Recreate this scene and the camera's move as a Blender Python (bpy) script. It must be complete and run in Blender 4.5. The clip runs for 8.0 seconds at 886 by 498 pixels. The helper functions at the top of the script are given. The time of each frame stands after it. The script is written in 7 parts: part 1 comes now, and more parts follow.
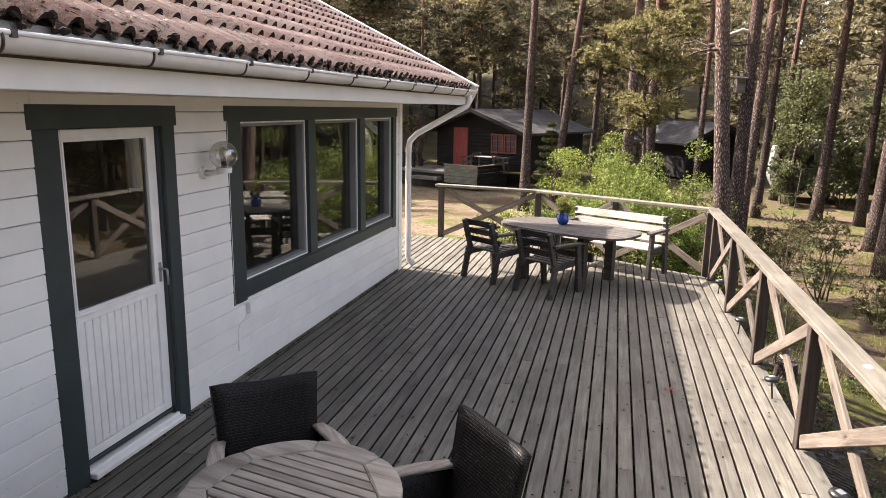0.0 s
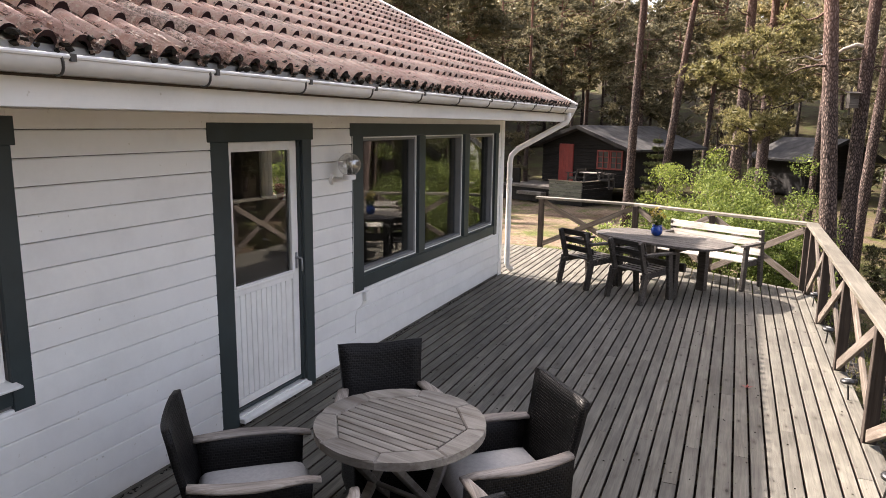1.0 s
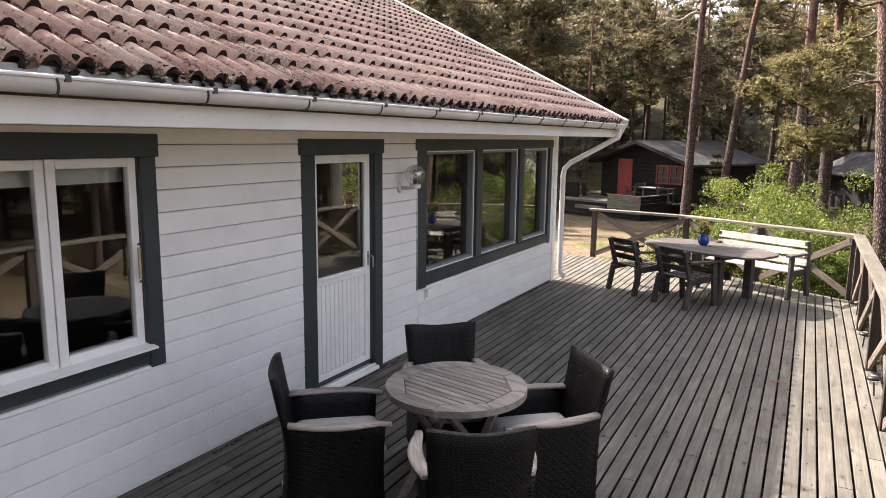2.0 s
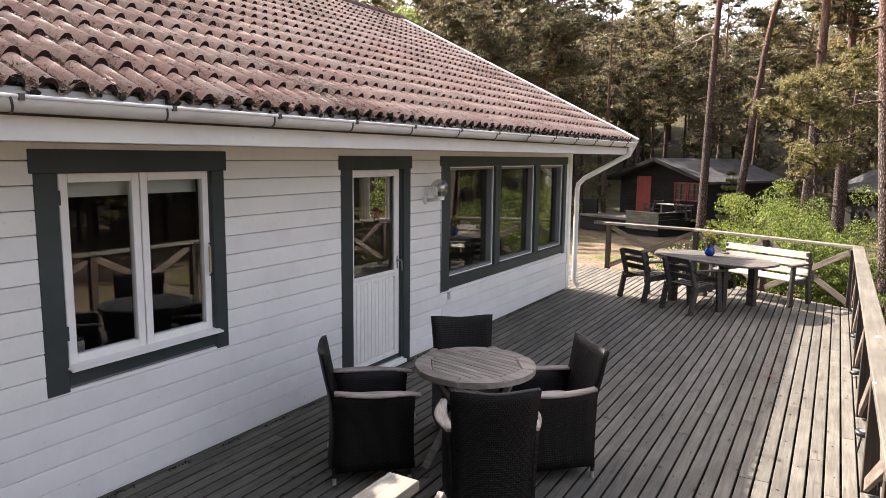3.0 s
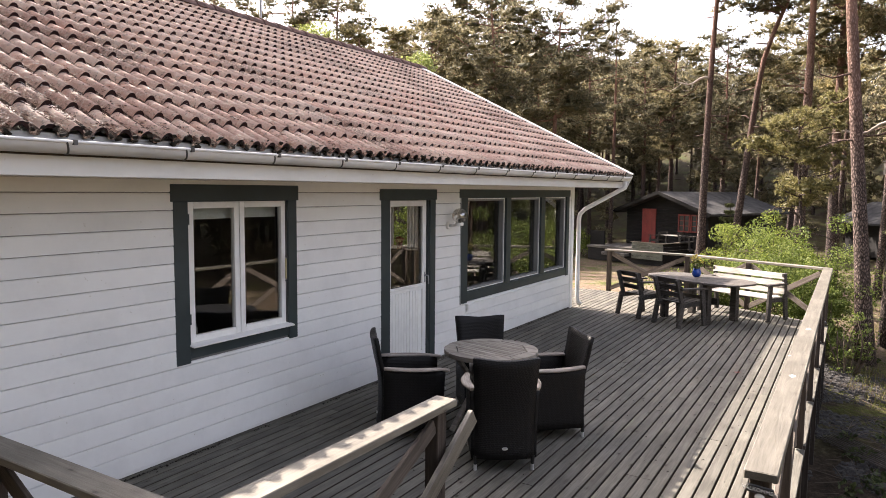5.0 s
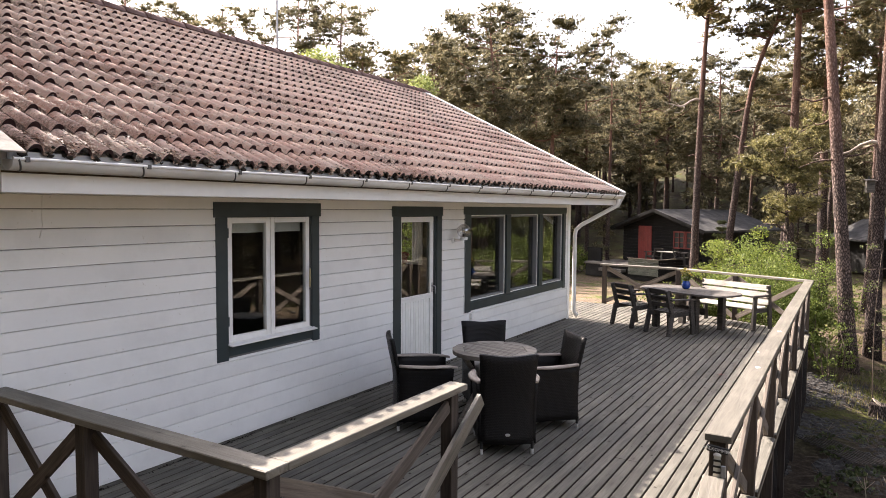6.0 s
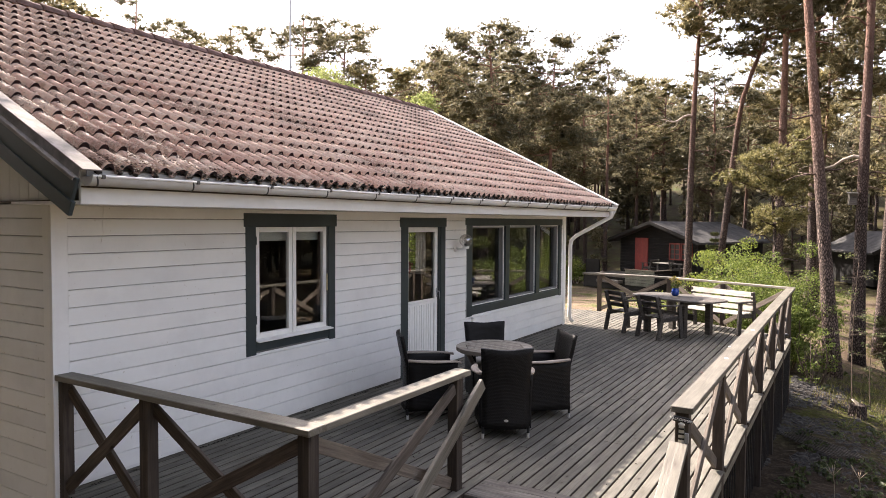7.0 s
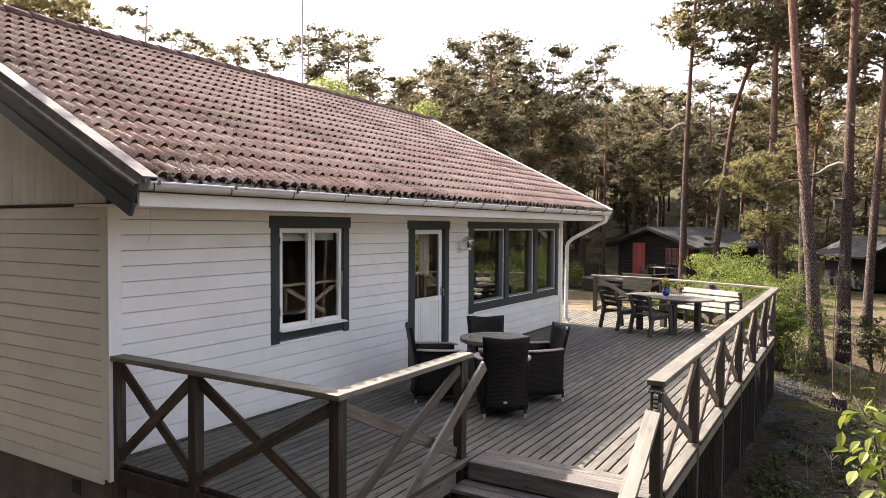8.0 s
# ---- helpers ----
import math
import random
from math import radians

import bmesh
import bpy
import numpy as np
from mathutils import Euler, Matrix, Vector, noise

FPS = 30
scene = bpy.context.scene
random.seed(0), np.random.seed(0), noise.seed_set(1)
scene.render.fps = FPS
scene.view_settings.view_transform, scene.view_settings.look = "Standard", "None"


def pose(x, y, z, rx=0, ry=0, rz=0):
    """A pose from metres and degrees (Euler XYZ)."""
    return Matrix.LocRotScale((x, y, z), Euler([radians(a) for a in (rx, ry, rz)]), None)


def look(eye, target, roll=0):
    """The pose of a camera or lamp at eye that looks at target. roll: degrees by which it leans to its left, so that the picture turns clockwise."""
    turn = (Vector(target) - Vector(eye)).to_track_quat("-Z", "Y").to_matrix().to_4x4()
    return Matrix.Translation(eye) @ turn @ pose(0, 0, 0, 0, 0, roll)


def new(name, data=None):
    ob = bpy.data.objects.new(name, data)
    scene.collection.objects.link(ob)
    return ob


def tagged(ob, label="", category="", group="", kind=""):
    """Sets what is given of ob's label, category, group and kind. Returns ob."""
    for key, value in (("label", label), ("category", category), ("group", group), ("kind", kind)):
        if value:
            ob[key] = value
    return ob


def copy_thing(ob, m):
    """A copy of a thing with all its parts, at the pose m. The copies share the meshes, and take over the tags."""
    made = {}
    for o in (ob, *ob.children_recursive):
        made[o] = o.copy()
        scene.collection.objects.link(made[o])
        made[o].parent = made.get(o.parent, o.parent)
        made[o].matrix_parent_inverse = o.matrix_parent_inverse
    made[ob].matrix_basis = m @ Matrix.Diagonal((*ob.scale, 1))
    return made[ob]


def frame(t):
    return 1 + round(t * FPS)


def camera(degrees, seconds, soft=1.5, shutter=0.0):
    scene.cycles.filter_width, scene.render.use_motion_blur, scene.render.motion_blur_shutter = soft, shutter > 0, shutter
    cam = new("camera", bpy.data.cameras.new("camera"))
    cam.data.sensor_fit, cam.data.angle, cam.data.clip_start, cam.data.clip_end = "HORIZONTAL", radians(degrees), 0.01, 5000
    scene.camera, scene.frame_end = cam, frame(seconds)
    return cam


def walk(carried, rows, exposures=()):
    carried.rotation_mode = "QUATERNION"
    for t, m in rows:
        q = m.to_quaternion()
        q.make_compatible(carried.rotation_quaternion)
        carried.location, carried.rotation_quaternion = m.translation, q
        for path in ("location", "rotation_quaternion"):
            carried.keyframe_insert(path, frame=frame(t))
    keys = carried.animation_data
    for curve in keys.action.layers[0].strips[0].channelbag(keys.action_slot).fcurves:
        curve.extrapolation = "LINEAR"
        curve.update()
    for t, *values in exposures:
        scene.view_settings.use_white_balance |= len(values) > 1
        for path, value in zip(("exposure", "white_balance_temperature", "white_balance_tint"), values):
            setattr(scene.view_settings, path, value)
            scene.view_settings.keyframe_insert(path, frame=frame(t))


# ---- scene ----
cam = camera(65.7, 8.0, soft=0.5)
PATH = [
    (0, (0.043, -0.665, 2.304), (-0.452, 1.231, 1.9), 1.0),
    (0.5, (0.203, -1.03, 2.304), (-0.449, 0.821, 1.921), 0.9),
    (1, (0.368, -1.374, 2.305), (-0.419, 0.429, 1.943), 0.8),
    (1.5, (0.547, -1.715, 2.312), (-0.339, 0.045, 1.969), 0.75),
    (3, (1.119, -2.762, 2.300), (0.115, -1.054, 2.029), 0.65),
    (3.5, (1.295, -3.09, 2.293), (0.269, -1.391, 2.046), 0.6),
    (4, (1.466, -3.429, 2.287), (0.433, -1.731, 2.067), 0.5),
    (4.5, (1.64, -3.779, 2.286), (0.602, -2.08, 2.089), 0.5),
    (6, (2.12, -4.848, 2.27), (1.082, -3.143, 2.15), 0.4),
    (6.5, (2.3, -5.198, 2.257), (1.26, -3.492, 2.161), 0.35),
    (7, (2.483, -5.55, 2.241), (1.444, -3.843, 2.159), 0.35),
    (7.5, (2.669, -5.902, 2.217), (1.63, -4.195, 2.145), 0.35),
    (8, (2.848, -6.259, 2.188), (1.808, -4.553, 2.124), 0.35),
]
walk(cam, [(t, look(eye, target, roll)) for t, eye, target, roll in PATH], exposures=((0.0, 2.28, 6780, 18), (8.0, 2.28, 6780, 18)))

# ---- light ----
SUN = Vector((-1.11, 0.22, 1.03)).normalized()
world = bpy.data.worlds.new("world")
scene.world = world
world.use_nodes = True
wn = world.node_tree.nodes
sky = wn.new("ShaderNodeTexSky")
sky.sky_type, sky.sun_disc = "NISHITA", False
sky.sun_elevation = math.asin(SUN.z)
sky.sun_rotation = math.atan2(SUN.x, SUN.y)
sky.dust_density, sky.air_density, sky.ozone_density = 4.0, 1.0, 1.0
wn["Background"].inputs["Strength"].default_value = 0.132
haze = wn.new("ShaderNodeHueSaturation")
haze.inputs["Saturation"].default_value = 0.55
world.node_tree.links.new(sky.outputs["Color"], haze.inputs["Color"])
world.node_tree.links.new(haze.outputs["Color"], wn["Background"].inputs["Color"])
sun_data = bpy.data.lights.new("sun", "SUN")
sun_data.energy, sun_data.angle, sun_data.color = 3.95, radians(0.5), (1.0, 0.94, 0.84)
sun_ob = new("sun", sun_data)
sun_ob.matrix_world = look(SUN * 60, (0, 0, 0))

# ---- materials ----


def mat(name, rough=0.6, metal=0.0, spec=0.5):
    m = bpy.data.materials.new(name)
    m.use_nodes = True
    b = m.node_tree.nodes["Principled BSDF"]
    b.inputs["Roughness"].default_value = rough
    b.inputs["Metallic"].default_value = metal
    b.inputs["Specular IOR Level"].default_value = spec
    return m, m.node_tree.nodes, m.node_tree.links, b


def coords(nodes, links, scale=(1, 1, 1), kind="Object"):
    tc = nodes.new("ShaderNodeTexCoord")
    mp = nodes.new("ShaderNodeMapping")
    mp.inputs["Scale"].default_value = scale
    links.new(tc.outputs[kind], mp.inputs["Vector"])
    return mp.outputs["Vector"]


def shifted(nodes, links, vec):
    """Move a texture by the object's own random number."""
    info = nodes.new("ShaderNodeObjectInfo")
    mul = nodes.new("ShaderNodeMath")
    mul.operation = "MULTIPLY"
    mul.inputs[1].default_value = 37.0
    links.new(info.outputs["Random"], mul.inputs[0])
    add = nodes.new("ShaderNodeVectorMath")
    links.new(vec, add.inputs[0])
    links.new(mul.outputs[0], add.inputs[1])
    return add.outputs[0], info.outputs["Random"]


def noise_tex(nodes, links, vec, scale, detail=4.0, rough=0.6, dist=0.0):
    n = nodes.new("ShaderNodeTexNoise")
    n.inputs["Scale"].default_value = scale
    n.inputs["Detail"].default_value = detail
    n.inputs["Roughness"].default_value = rough
    n.inputs["Distortion"].default_value = dist
    if vec is not None:
        links.new(vec, n.inputs["Vector"])
    return n.outputs["Fac"]


def ramp(nodes, links, fac, stops):
    r = nodes.new("ShaderNodeValToRGB")
    e = r.color_ramp.elements
    while len(e) < len(stops):
        e.new(0.5)
    for el, (p, c) in zip(e, stops):
        el.position, el.color = p, (*c, 1) if len(c) == 3 else c
    links.new(fac, r.inputs["Fac"])
    return r.outputs["Color"]


def mixc(nodes, links, a, b, fac, mode="MIX"):
    m = nodes.new("ShaderNodeMix")
    m.data_type, m.blend_type = "RGBA", mode
    for sock, v in ((m.inputs[0], fac), (m.inputs[6], a), (m.inputs[7], b)):
        if hasattr(v, "links"):
            links.new(v, sock)
        elif isinstance(v, (int, float)):
            sock.default_value = v
        else:
            sock.default_value = (*v, 1)
    return m.outputs[2]


def bump(nodes, links, bsdf, height, strength=0.3, dist=0.01):
    b = nodes.new("ShaderNodeBump")
    b.inputs["Strength"].default_value, b.inputs["Distance"].default_value = strength, dist
    links.new(height, b.inputs["Height"])
    links.new(b.outputs["Normal"], bsdf.inputs["Normal"])


def plain(name, col, rough=0.6, metal=0.0, var=0.25, scale=6.0, spec=0.5, bumps=0.1):
    m, n, l, b = mat(name, rough, metal, spec)
    v, rnd = shifted(n, l, coords(n, l))
    f = noise_tex(n, l, v, scale, 5)
    lo, hi = [c * (1 - var) for c in col], [min(1, c * (1 + var)) for c in col]
    l.new(ramp(n, l, f, ((0.3, lo), (0.7, hi))), b.inputs["Base Color"])
    if bumps:
        bump(n, l, b, noise_tex(n, l, v, scale * 12, 3), bumps, 0.004)
    return m


def wood(name, dark, mid, light, axis="y", rough=0.75, stretch=14.0, vary=0.45, knots=True, grain=1.0, spec=0.3):
    """Weathered boards: long grain along one axis, knots, each board with its own tone."""
    m, n, l, b = mat(name, rough, 0, spec)
    s = {"x": (1, stretch, stretch), "y": (stretch, 1, stretch), "z": (stretch, stretch, 1)}[axis]
    v, rnd = shifted(n, l, coords(n, l, s))
    g = noise_tex(n, l, v, 2.2, 7, 0.65, 0.6)
    c = ramp(n, l, g, ((0.28, dark), (0.5, mid), (0.72, light)))
    fine = noise_tex(n, l, shifted(n, l, coords(n, l, tuple(q * (3.2 if q > 1 else 1) for q in s)))[0], 2.6, 5, 0.7, 0.2)
    c = mixc(n, l, c, ramp(n, l, fine, ((0.36, (0.7, 0.695, 0.69)), (0.5, (1.02, 1.02, 1.02)), (0.66, (1.25, 1.25, 1.24)))), grain, "MULTIPLY")
    v2, _ = shifted(n, l, coords(n, l))
    blot = noise_tex(n, l, v2, 1.7, 3)
    c = mixc(n, l, c, ramp(n, l, blot, ((0.35, (0.74, 0.73, 0.72)), (0.65, (1.1, 1.1, 1.1)))), 1.0, "MULTIPLY")
    tone = ramp(n, l, rnd, ((0.0, (1 - vary, 1 - vary, 1 - vary * 0.95)), (0.5, (1, 1, 1)), (1.0, (1 + vary * 0.5, 1 + vary * 0.45, 1 + vary * 0.4))))
    c = mixc(n, l, c, tone, 1.0, "MULTIPLY")
    if knots:
        vk, _ = shifted(n, l, coords(n, l, {"x": (3.6, 8, 8), "y": (8, 3.6, 8), "z": (8, 8, 3.6)}[axis]))
        k = n.new("ShaderNodeTexVoronoi")
        k.inputs["Scale"].default_value = 1.0
        l.new(vk, k.inputs["Vector"])
        kc = ramp(n, l, k.outputs["Distance"], ((0.05, (0.22, 0.19, 0.17)), (0.10, (0.75, 0.72, 0.7)), (0.22, (1, 1, 1))))
        c = mixc(n, l, c, kc, 1.0, "MULTIPLY")
    l.new(c, b.inputs["Base Color"])
    bump(n, l, b, g, 0.6, 0.008)
    return m


def glass_mat(name, tint=(1, 1, 1), rough=0.0, ior=0.05):
    """Clear pane: reflects by angle, lets the rest straight through."""
    m, n, l, b = mat(name)
    n.remove(b)
    out = n["Material Output"]
    tr = n.new("ShaderNodeBsdfTransparent")
    tr.inputs["Color"].default_value = (*tint, 1)
    gl = n.new("ShaderNodeBsdfGlossy")
    gl.inputs["Roughness"].default_value = rough
    fr = n.new("ShaderNodeFresnel")
    fr.inputs["IOR"].default_value = 1.2
    mx = n.new("ShaderNodeMixShader")
    mx.inputs[0].default_value = 0.16
    if ior:   # gloss by angle, the same on both sides of the pane
        n.remove(fr)
        lw = n.new("ShaderNodeLayerWeight")
        lw.inputs["Blend"].default_value = 0.5
        pw = n.new("ShaderNodeMath")
        pw.operation = "POWER"
        pw.inputs[1].default_value = 4.0
        l.new(lw.outputs["Facing"], pw.inputs[0])
        ma = n.new("ShaderNodeMath")
        ma.operation = "MULTIPLY_ADD"
        ma.inputs[1].default_value, ma.inputs[2].default_value = 0.9, ior
        l.new(pw.outputs[0], ma.inputs[0])
        ma.use_clamp = True
        l.new(ma.outputs[0], mx.inputs[0])
    l.new(tr.outputs[0], mx.inputs[1])
    l.new(gl.outputs[0], mx.inputs[2])
    l.new(mx.outputs[0], out.inputs["Surface"])
    return m


def leaf_mat(name, dark, mid, light, trans=0.35, spread=0.3):
    m, n, l, b = mat(name, 0.55, 0, 0.3)
    geo = n.new("ShaderNodeNewGeometry")
    c = ramp(n, l, geo.outputs["Random Per Island"], ((0.0, dark), (0.55, mid), (1.0, light)))
    info = n.new("ShaderNodeObjectInfo")
    tone = ramp(n, l, info.outputs["Random"], ((0.0, (1 - spread, 1 - spread, 1 - spread)), (0.5, (1, 1, 1)), (1.0, (1 + spread, 1 + spread * 0.7, 1 - spread * 0.3))))
    c = mixc(n, l, c, tone, 1.0, "MULTIPLY")
    l.new(c, b.inputs["Base Color"])
    t = n.new("ShaderNodeBsdfTranslucent")
    l.new(c, t.inputs["Color"])
    mx = n.new("ShaderNodeMixShader")
    mx.inputs[0].default_value = trans
    l.new(b.outputs[0], mx.inputs[1])
    l.new(t.outputs[0], mx.inputs[2])
    l.new(mx.outputs[0], n["Material Output"].inputs["Surface"])
    return m


def paint_mat():
    m, n, l, b = mat("white_paint", 0.5)
    v, rnd = shifted(n, l, coords(n, l))
    g = noise_tex(n, l, coords(n, l, (20, 1.2, 20)), 4, 5)
    blot = noise_tex(n, l, v, 1.3, 6, 0.7)
    c = ramp(n, l, blot, ((0.25, (0.66, 0.655, 0.635)), (0.55, (0.77, 0.766, 0.745)), (0.8, (0.80, 0.797, 0.777))))
    tone = ramp(n, l, rnd, ((0, (0.95, 0.95, 0.95)), (1, (1.02, 1.02, 1.01))))
    c = mixc(n, l, c, tone, 1.0, "MULTIPLY")
    spots = noise_tex(n, l, v, 24.0, 2, 0.5)
    c = mixc(n, l, c, ramp(n, l, spots, ((0.72, (1, 1, 1)), (0.78, (0.74, 0.71, 0.66)))), 1.0, "MULTIPLY")
    l.new(c, b.inputs["Base Color"])
    bump(n, l, b, g, 0.18, 0.004)
    return m


def tile_mat(name, grime_shade):
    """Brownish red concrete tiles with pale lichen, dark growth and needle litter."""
    m, n, l, b = mat(name, 0.8, 0, 0.4)
    tc = n.new("ShaderNodeNewGeometry")
    pos = tc.outputs["Position"]
    info = n.new("ShaderNodeObjectInfo")
    base = ramp(n, l, info.outputs["Random"], ((0, (0.62, 0.365, 0.28)), (0.5, (0.73, 0.475, 0.37)), (1, (0.81, 0.585, 0.465))))
    lichen = noise_tex(n, l, pos, 3.5, 8, 0.75)
    c = mixc(n, l, base, (0.86, 0.68, 0.54), ramp(n, l, lichen, ((0.47, (0, 0, 0)), (0.70, (0.85, 0.75, 0.75)))))
    # a lower threshold darkens the hollows, for dirt and for shade between rolls
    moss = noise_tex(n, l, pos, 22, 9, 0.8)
    c = mixc(n, l, c, (0.07, 0.042, 0.032), ramp(n, l, moss, ((0.555 - grime_shade, (0, 0, 0)), (0.625 - grime_shade * 0.6, (0.9, 0.9, 0.9)))))
    patch = noise_tex(n, l, pos, 1.1, 3, 0.5)
    litter = noise_tex(n, l, pos, 55, 6, 0.85)
    both = n.new("ShaderNodeMath")
    both.operation = "MULTIPLY"
    l.new(ramp(n, l, patch, ((0.5, (0, 0, 0)), (0.68, (0.9, 0.9, 0.9)))), both.inputs[0])
    l.new(ramp(n, l, litter, ((0.46, (0, 0, 0)), (0.54, (0.9, 0.9, 0.9)))), both.inputs[1])
    c = mixc(n, l, c, (0.10, 0.062, 0.04), both.outputs[0])
    pale = noise_tex(n, l, pos, 34, 8, 0.8)
    c = mixc(n, l, c, (0.82, 0.69, 0.55), ramp(n, l, pale, ((0.52, (0, 0, 0)), (0.62, (0.8, 0.8, 0.8)))))
    rust = noise_tex(n, l, pos, 2.1, 3, 0.5)
    c = mixc(n, l, c, (0.3, 0.13, 0.045), ramp(n, l, rust, ((0.68, (0, 0, 0)), (0.78, (0.6, 0.6, 0.6)))))
    l.new(c, b.inputs["Base Color"])
    bump(n, l, b, moss, 1.0, 0.02)
    return m


def ground_mat():
    m, n, l, b = mat("forest_ground", 0.95, 0, 0.1)
    geo = n.new("ShaderNodeNewGeometry")
    pos = geo.outputs["Position"]
    big = noise_tex(n, l, pos, 0.16, 4, 0.6)
    mid = noise_tex(n, l, pos, 0.9, 6, 0.7)
    fine = noise_tex(n, l, pos, 9, 8, 0.8)
    straw = ramp(n, l, fine, ((0.3, (0.055, 0.038, 0.027)), (0.5, (0.178, 0.131, 0.093)), (0.72, (0.315, 0.245, 0.175))))
    grass = ramp(n, l, fine, ((0.3, (0.03, 0.035, 0.012)), (0.55, (0.10, 0.12, 0.03)), (0.75, (0.2, 0.21, 0.06))))
    c = mixc(n, l, straw, grass, ramp(n, l, mid, ((0.48, (0, 0, 0)), (0.6, (0.9, 0.9, 0.9)))))
    litter = ramp(n, l, fine, ((0.3, (0.03, 0.02, 0.014)), (0.6, (0.10, 0.062, 0.04)), (0.78, (0.2, 0.14, 0.09))))
    c = mixc(n, l, c, litter, ramp(n, l, big, ((0.5, (0, 0, 0)), (0.62, (0.8, 0.8, 0.8)))))
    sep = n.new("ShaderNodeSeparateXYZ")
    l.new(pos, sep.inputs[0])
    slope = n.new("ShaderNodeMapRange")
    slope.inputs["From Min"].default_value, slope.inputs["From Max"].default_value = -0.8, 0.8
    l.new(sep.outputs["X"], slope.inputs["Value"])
    # dark humus, darkened further to carry the house's shade on this strip
    shade_soil = ramp(n, l, fine, ((0.3, (0.012, 0.009, 0.007)), (0.5, (0.036, 0.027, 0.019)), (0.66, (0.085, 0.064, 0.043)), (0.8, (0.2, 0.165, 0.12))))
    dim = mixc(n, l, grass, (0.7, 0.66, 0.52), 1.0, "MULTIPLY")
    green_y = n.new("ShaderNodeMapRange")
    green_y.inputs["From Min"].default_value, green_y.inputs["From Max"].default_value = 6.0, 10.0
    l.new(sep.outputs["Y"], green_y.inputs["Value"])
    tuft = n.new("ShaderNodeMath")
    tuft.operation = "MULTIPLY"
    l.new(ramp(n, l, mid, ((0.48, (0, 0, 0)), (0.57, (0.9, 0.9, 0.9)))), tuft.inputs[0])
    l.new(green_y.outputs["Result"], tuft.inputs[1])
    shade_soil = mixc(n, l, shade_soil, dim, tuft.outputs[0])
    # the darkened strip fades where the ground lies in sun
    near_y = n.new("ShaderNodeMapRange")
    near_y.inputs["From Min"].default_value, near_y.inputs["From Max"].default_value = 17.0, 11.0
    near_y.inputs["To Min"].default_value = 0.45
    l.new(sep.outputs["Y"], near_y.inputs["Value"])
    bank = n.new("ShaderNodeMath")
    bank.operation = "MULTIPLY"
    bounce_x = n.new("ShaderNodeMapRange")   # paler ground farther out, added to bounce light onto the upper wall
    bounce_x.inputs["From Min"].default_value, bounce_x.inputs["From Max"].default_value = 9.0, 6.0
    l.new(sep.outputs["X"], bounce_x.inputs["Value"])
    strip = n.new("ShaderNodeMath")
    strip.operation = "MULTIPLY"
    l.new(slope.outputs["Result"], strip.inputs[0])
    l.new(bounce_x.outputs["Result"], strip.inputs[1])
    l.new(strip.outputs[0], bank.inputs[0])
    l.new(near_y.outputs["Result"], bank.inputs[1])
    c = mixc(n, l, c, shade_soil, bank.outputs[0])
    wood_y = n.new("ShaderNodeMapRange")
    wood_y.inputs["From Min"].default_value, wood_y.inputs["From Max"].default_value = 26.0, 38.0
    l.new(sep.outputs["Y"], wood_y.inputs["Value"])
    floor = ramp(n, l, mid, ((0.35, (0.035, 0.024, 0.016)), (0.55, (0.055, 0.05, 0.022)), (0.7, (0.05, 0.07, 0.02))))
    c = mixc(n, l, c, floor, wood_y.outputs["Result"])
    l.new(c, b.inputs["Base Color"])
    bump(n, l, b, fine, 0.8, 0.05)
    return m


def bark_mat():
    """Pine bark: grey brown plates low down, orange and smooth higher up."""
    m, n, l, b = mat("pine_bark", 0.9, 0, 0.2)
    v, rnd = shifted(n, l, coords(n, l, (1, 1, 0.36)))
    vor = n.new("ShaderNodeTexVoronoi")
    vor.feature = "DISTANCE_TO_EDGE"
    vor.inputs["Scale"].default_value = 30
    l.new(v, vor.inputs["Vector"])
    cracks = ramp(n, l, vor.outputs["Distance"], ((0.0, (0.014, 0.011, 0.01)), (0.16, (0.09, 0.069, 0.062)), (0.5, (0.25, 0.195, 0.175))))
    upper = ramp(n, l, noise_tex(n, l, v, 5, 4), ((0.3, (0.11, 0.062, 0.047)), (0.7, (0.34, 0.195, 0.145))))
    sep = n.new("ShaderNodeSeparateXYZ")
    l.new(coords(n, l), sep.inputs[0])
    up = n.new("ShaderNodeMapRange")
    up.inputs["From Min"].default_value, up.inputs["From Max"].default_value = 4.0, 11.0
    l.new(sep.outputs["Z"], up.inputs["Value"])
    c = mixc(n, l, cracks, upper, up.outputs["Result"])
    tone = ramp(n, l, rnd, ((0, (0.7, 0.68, 0.68)), (1, (1.15, 1.1, 1.05))))
    c = mixc(n, l, c, tone, 1.0, "MULTIPLY")
    l.new(c, b.inputs["Base Color"])
    bump(n, l, b, vor.outputs["Distance"], 0.8, 0.05)
    return m


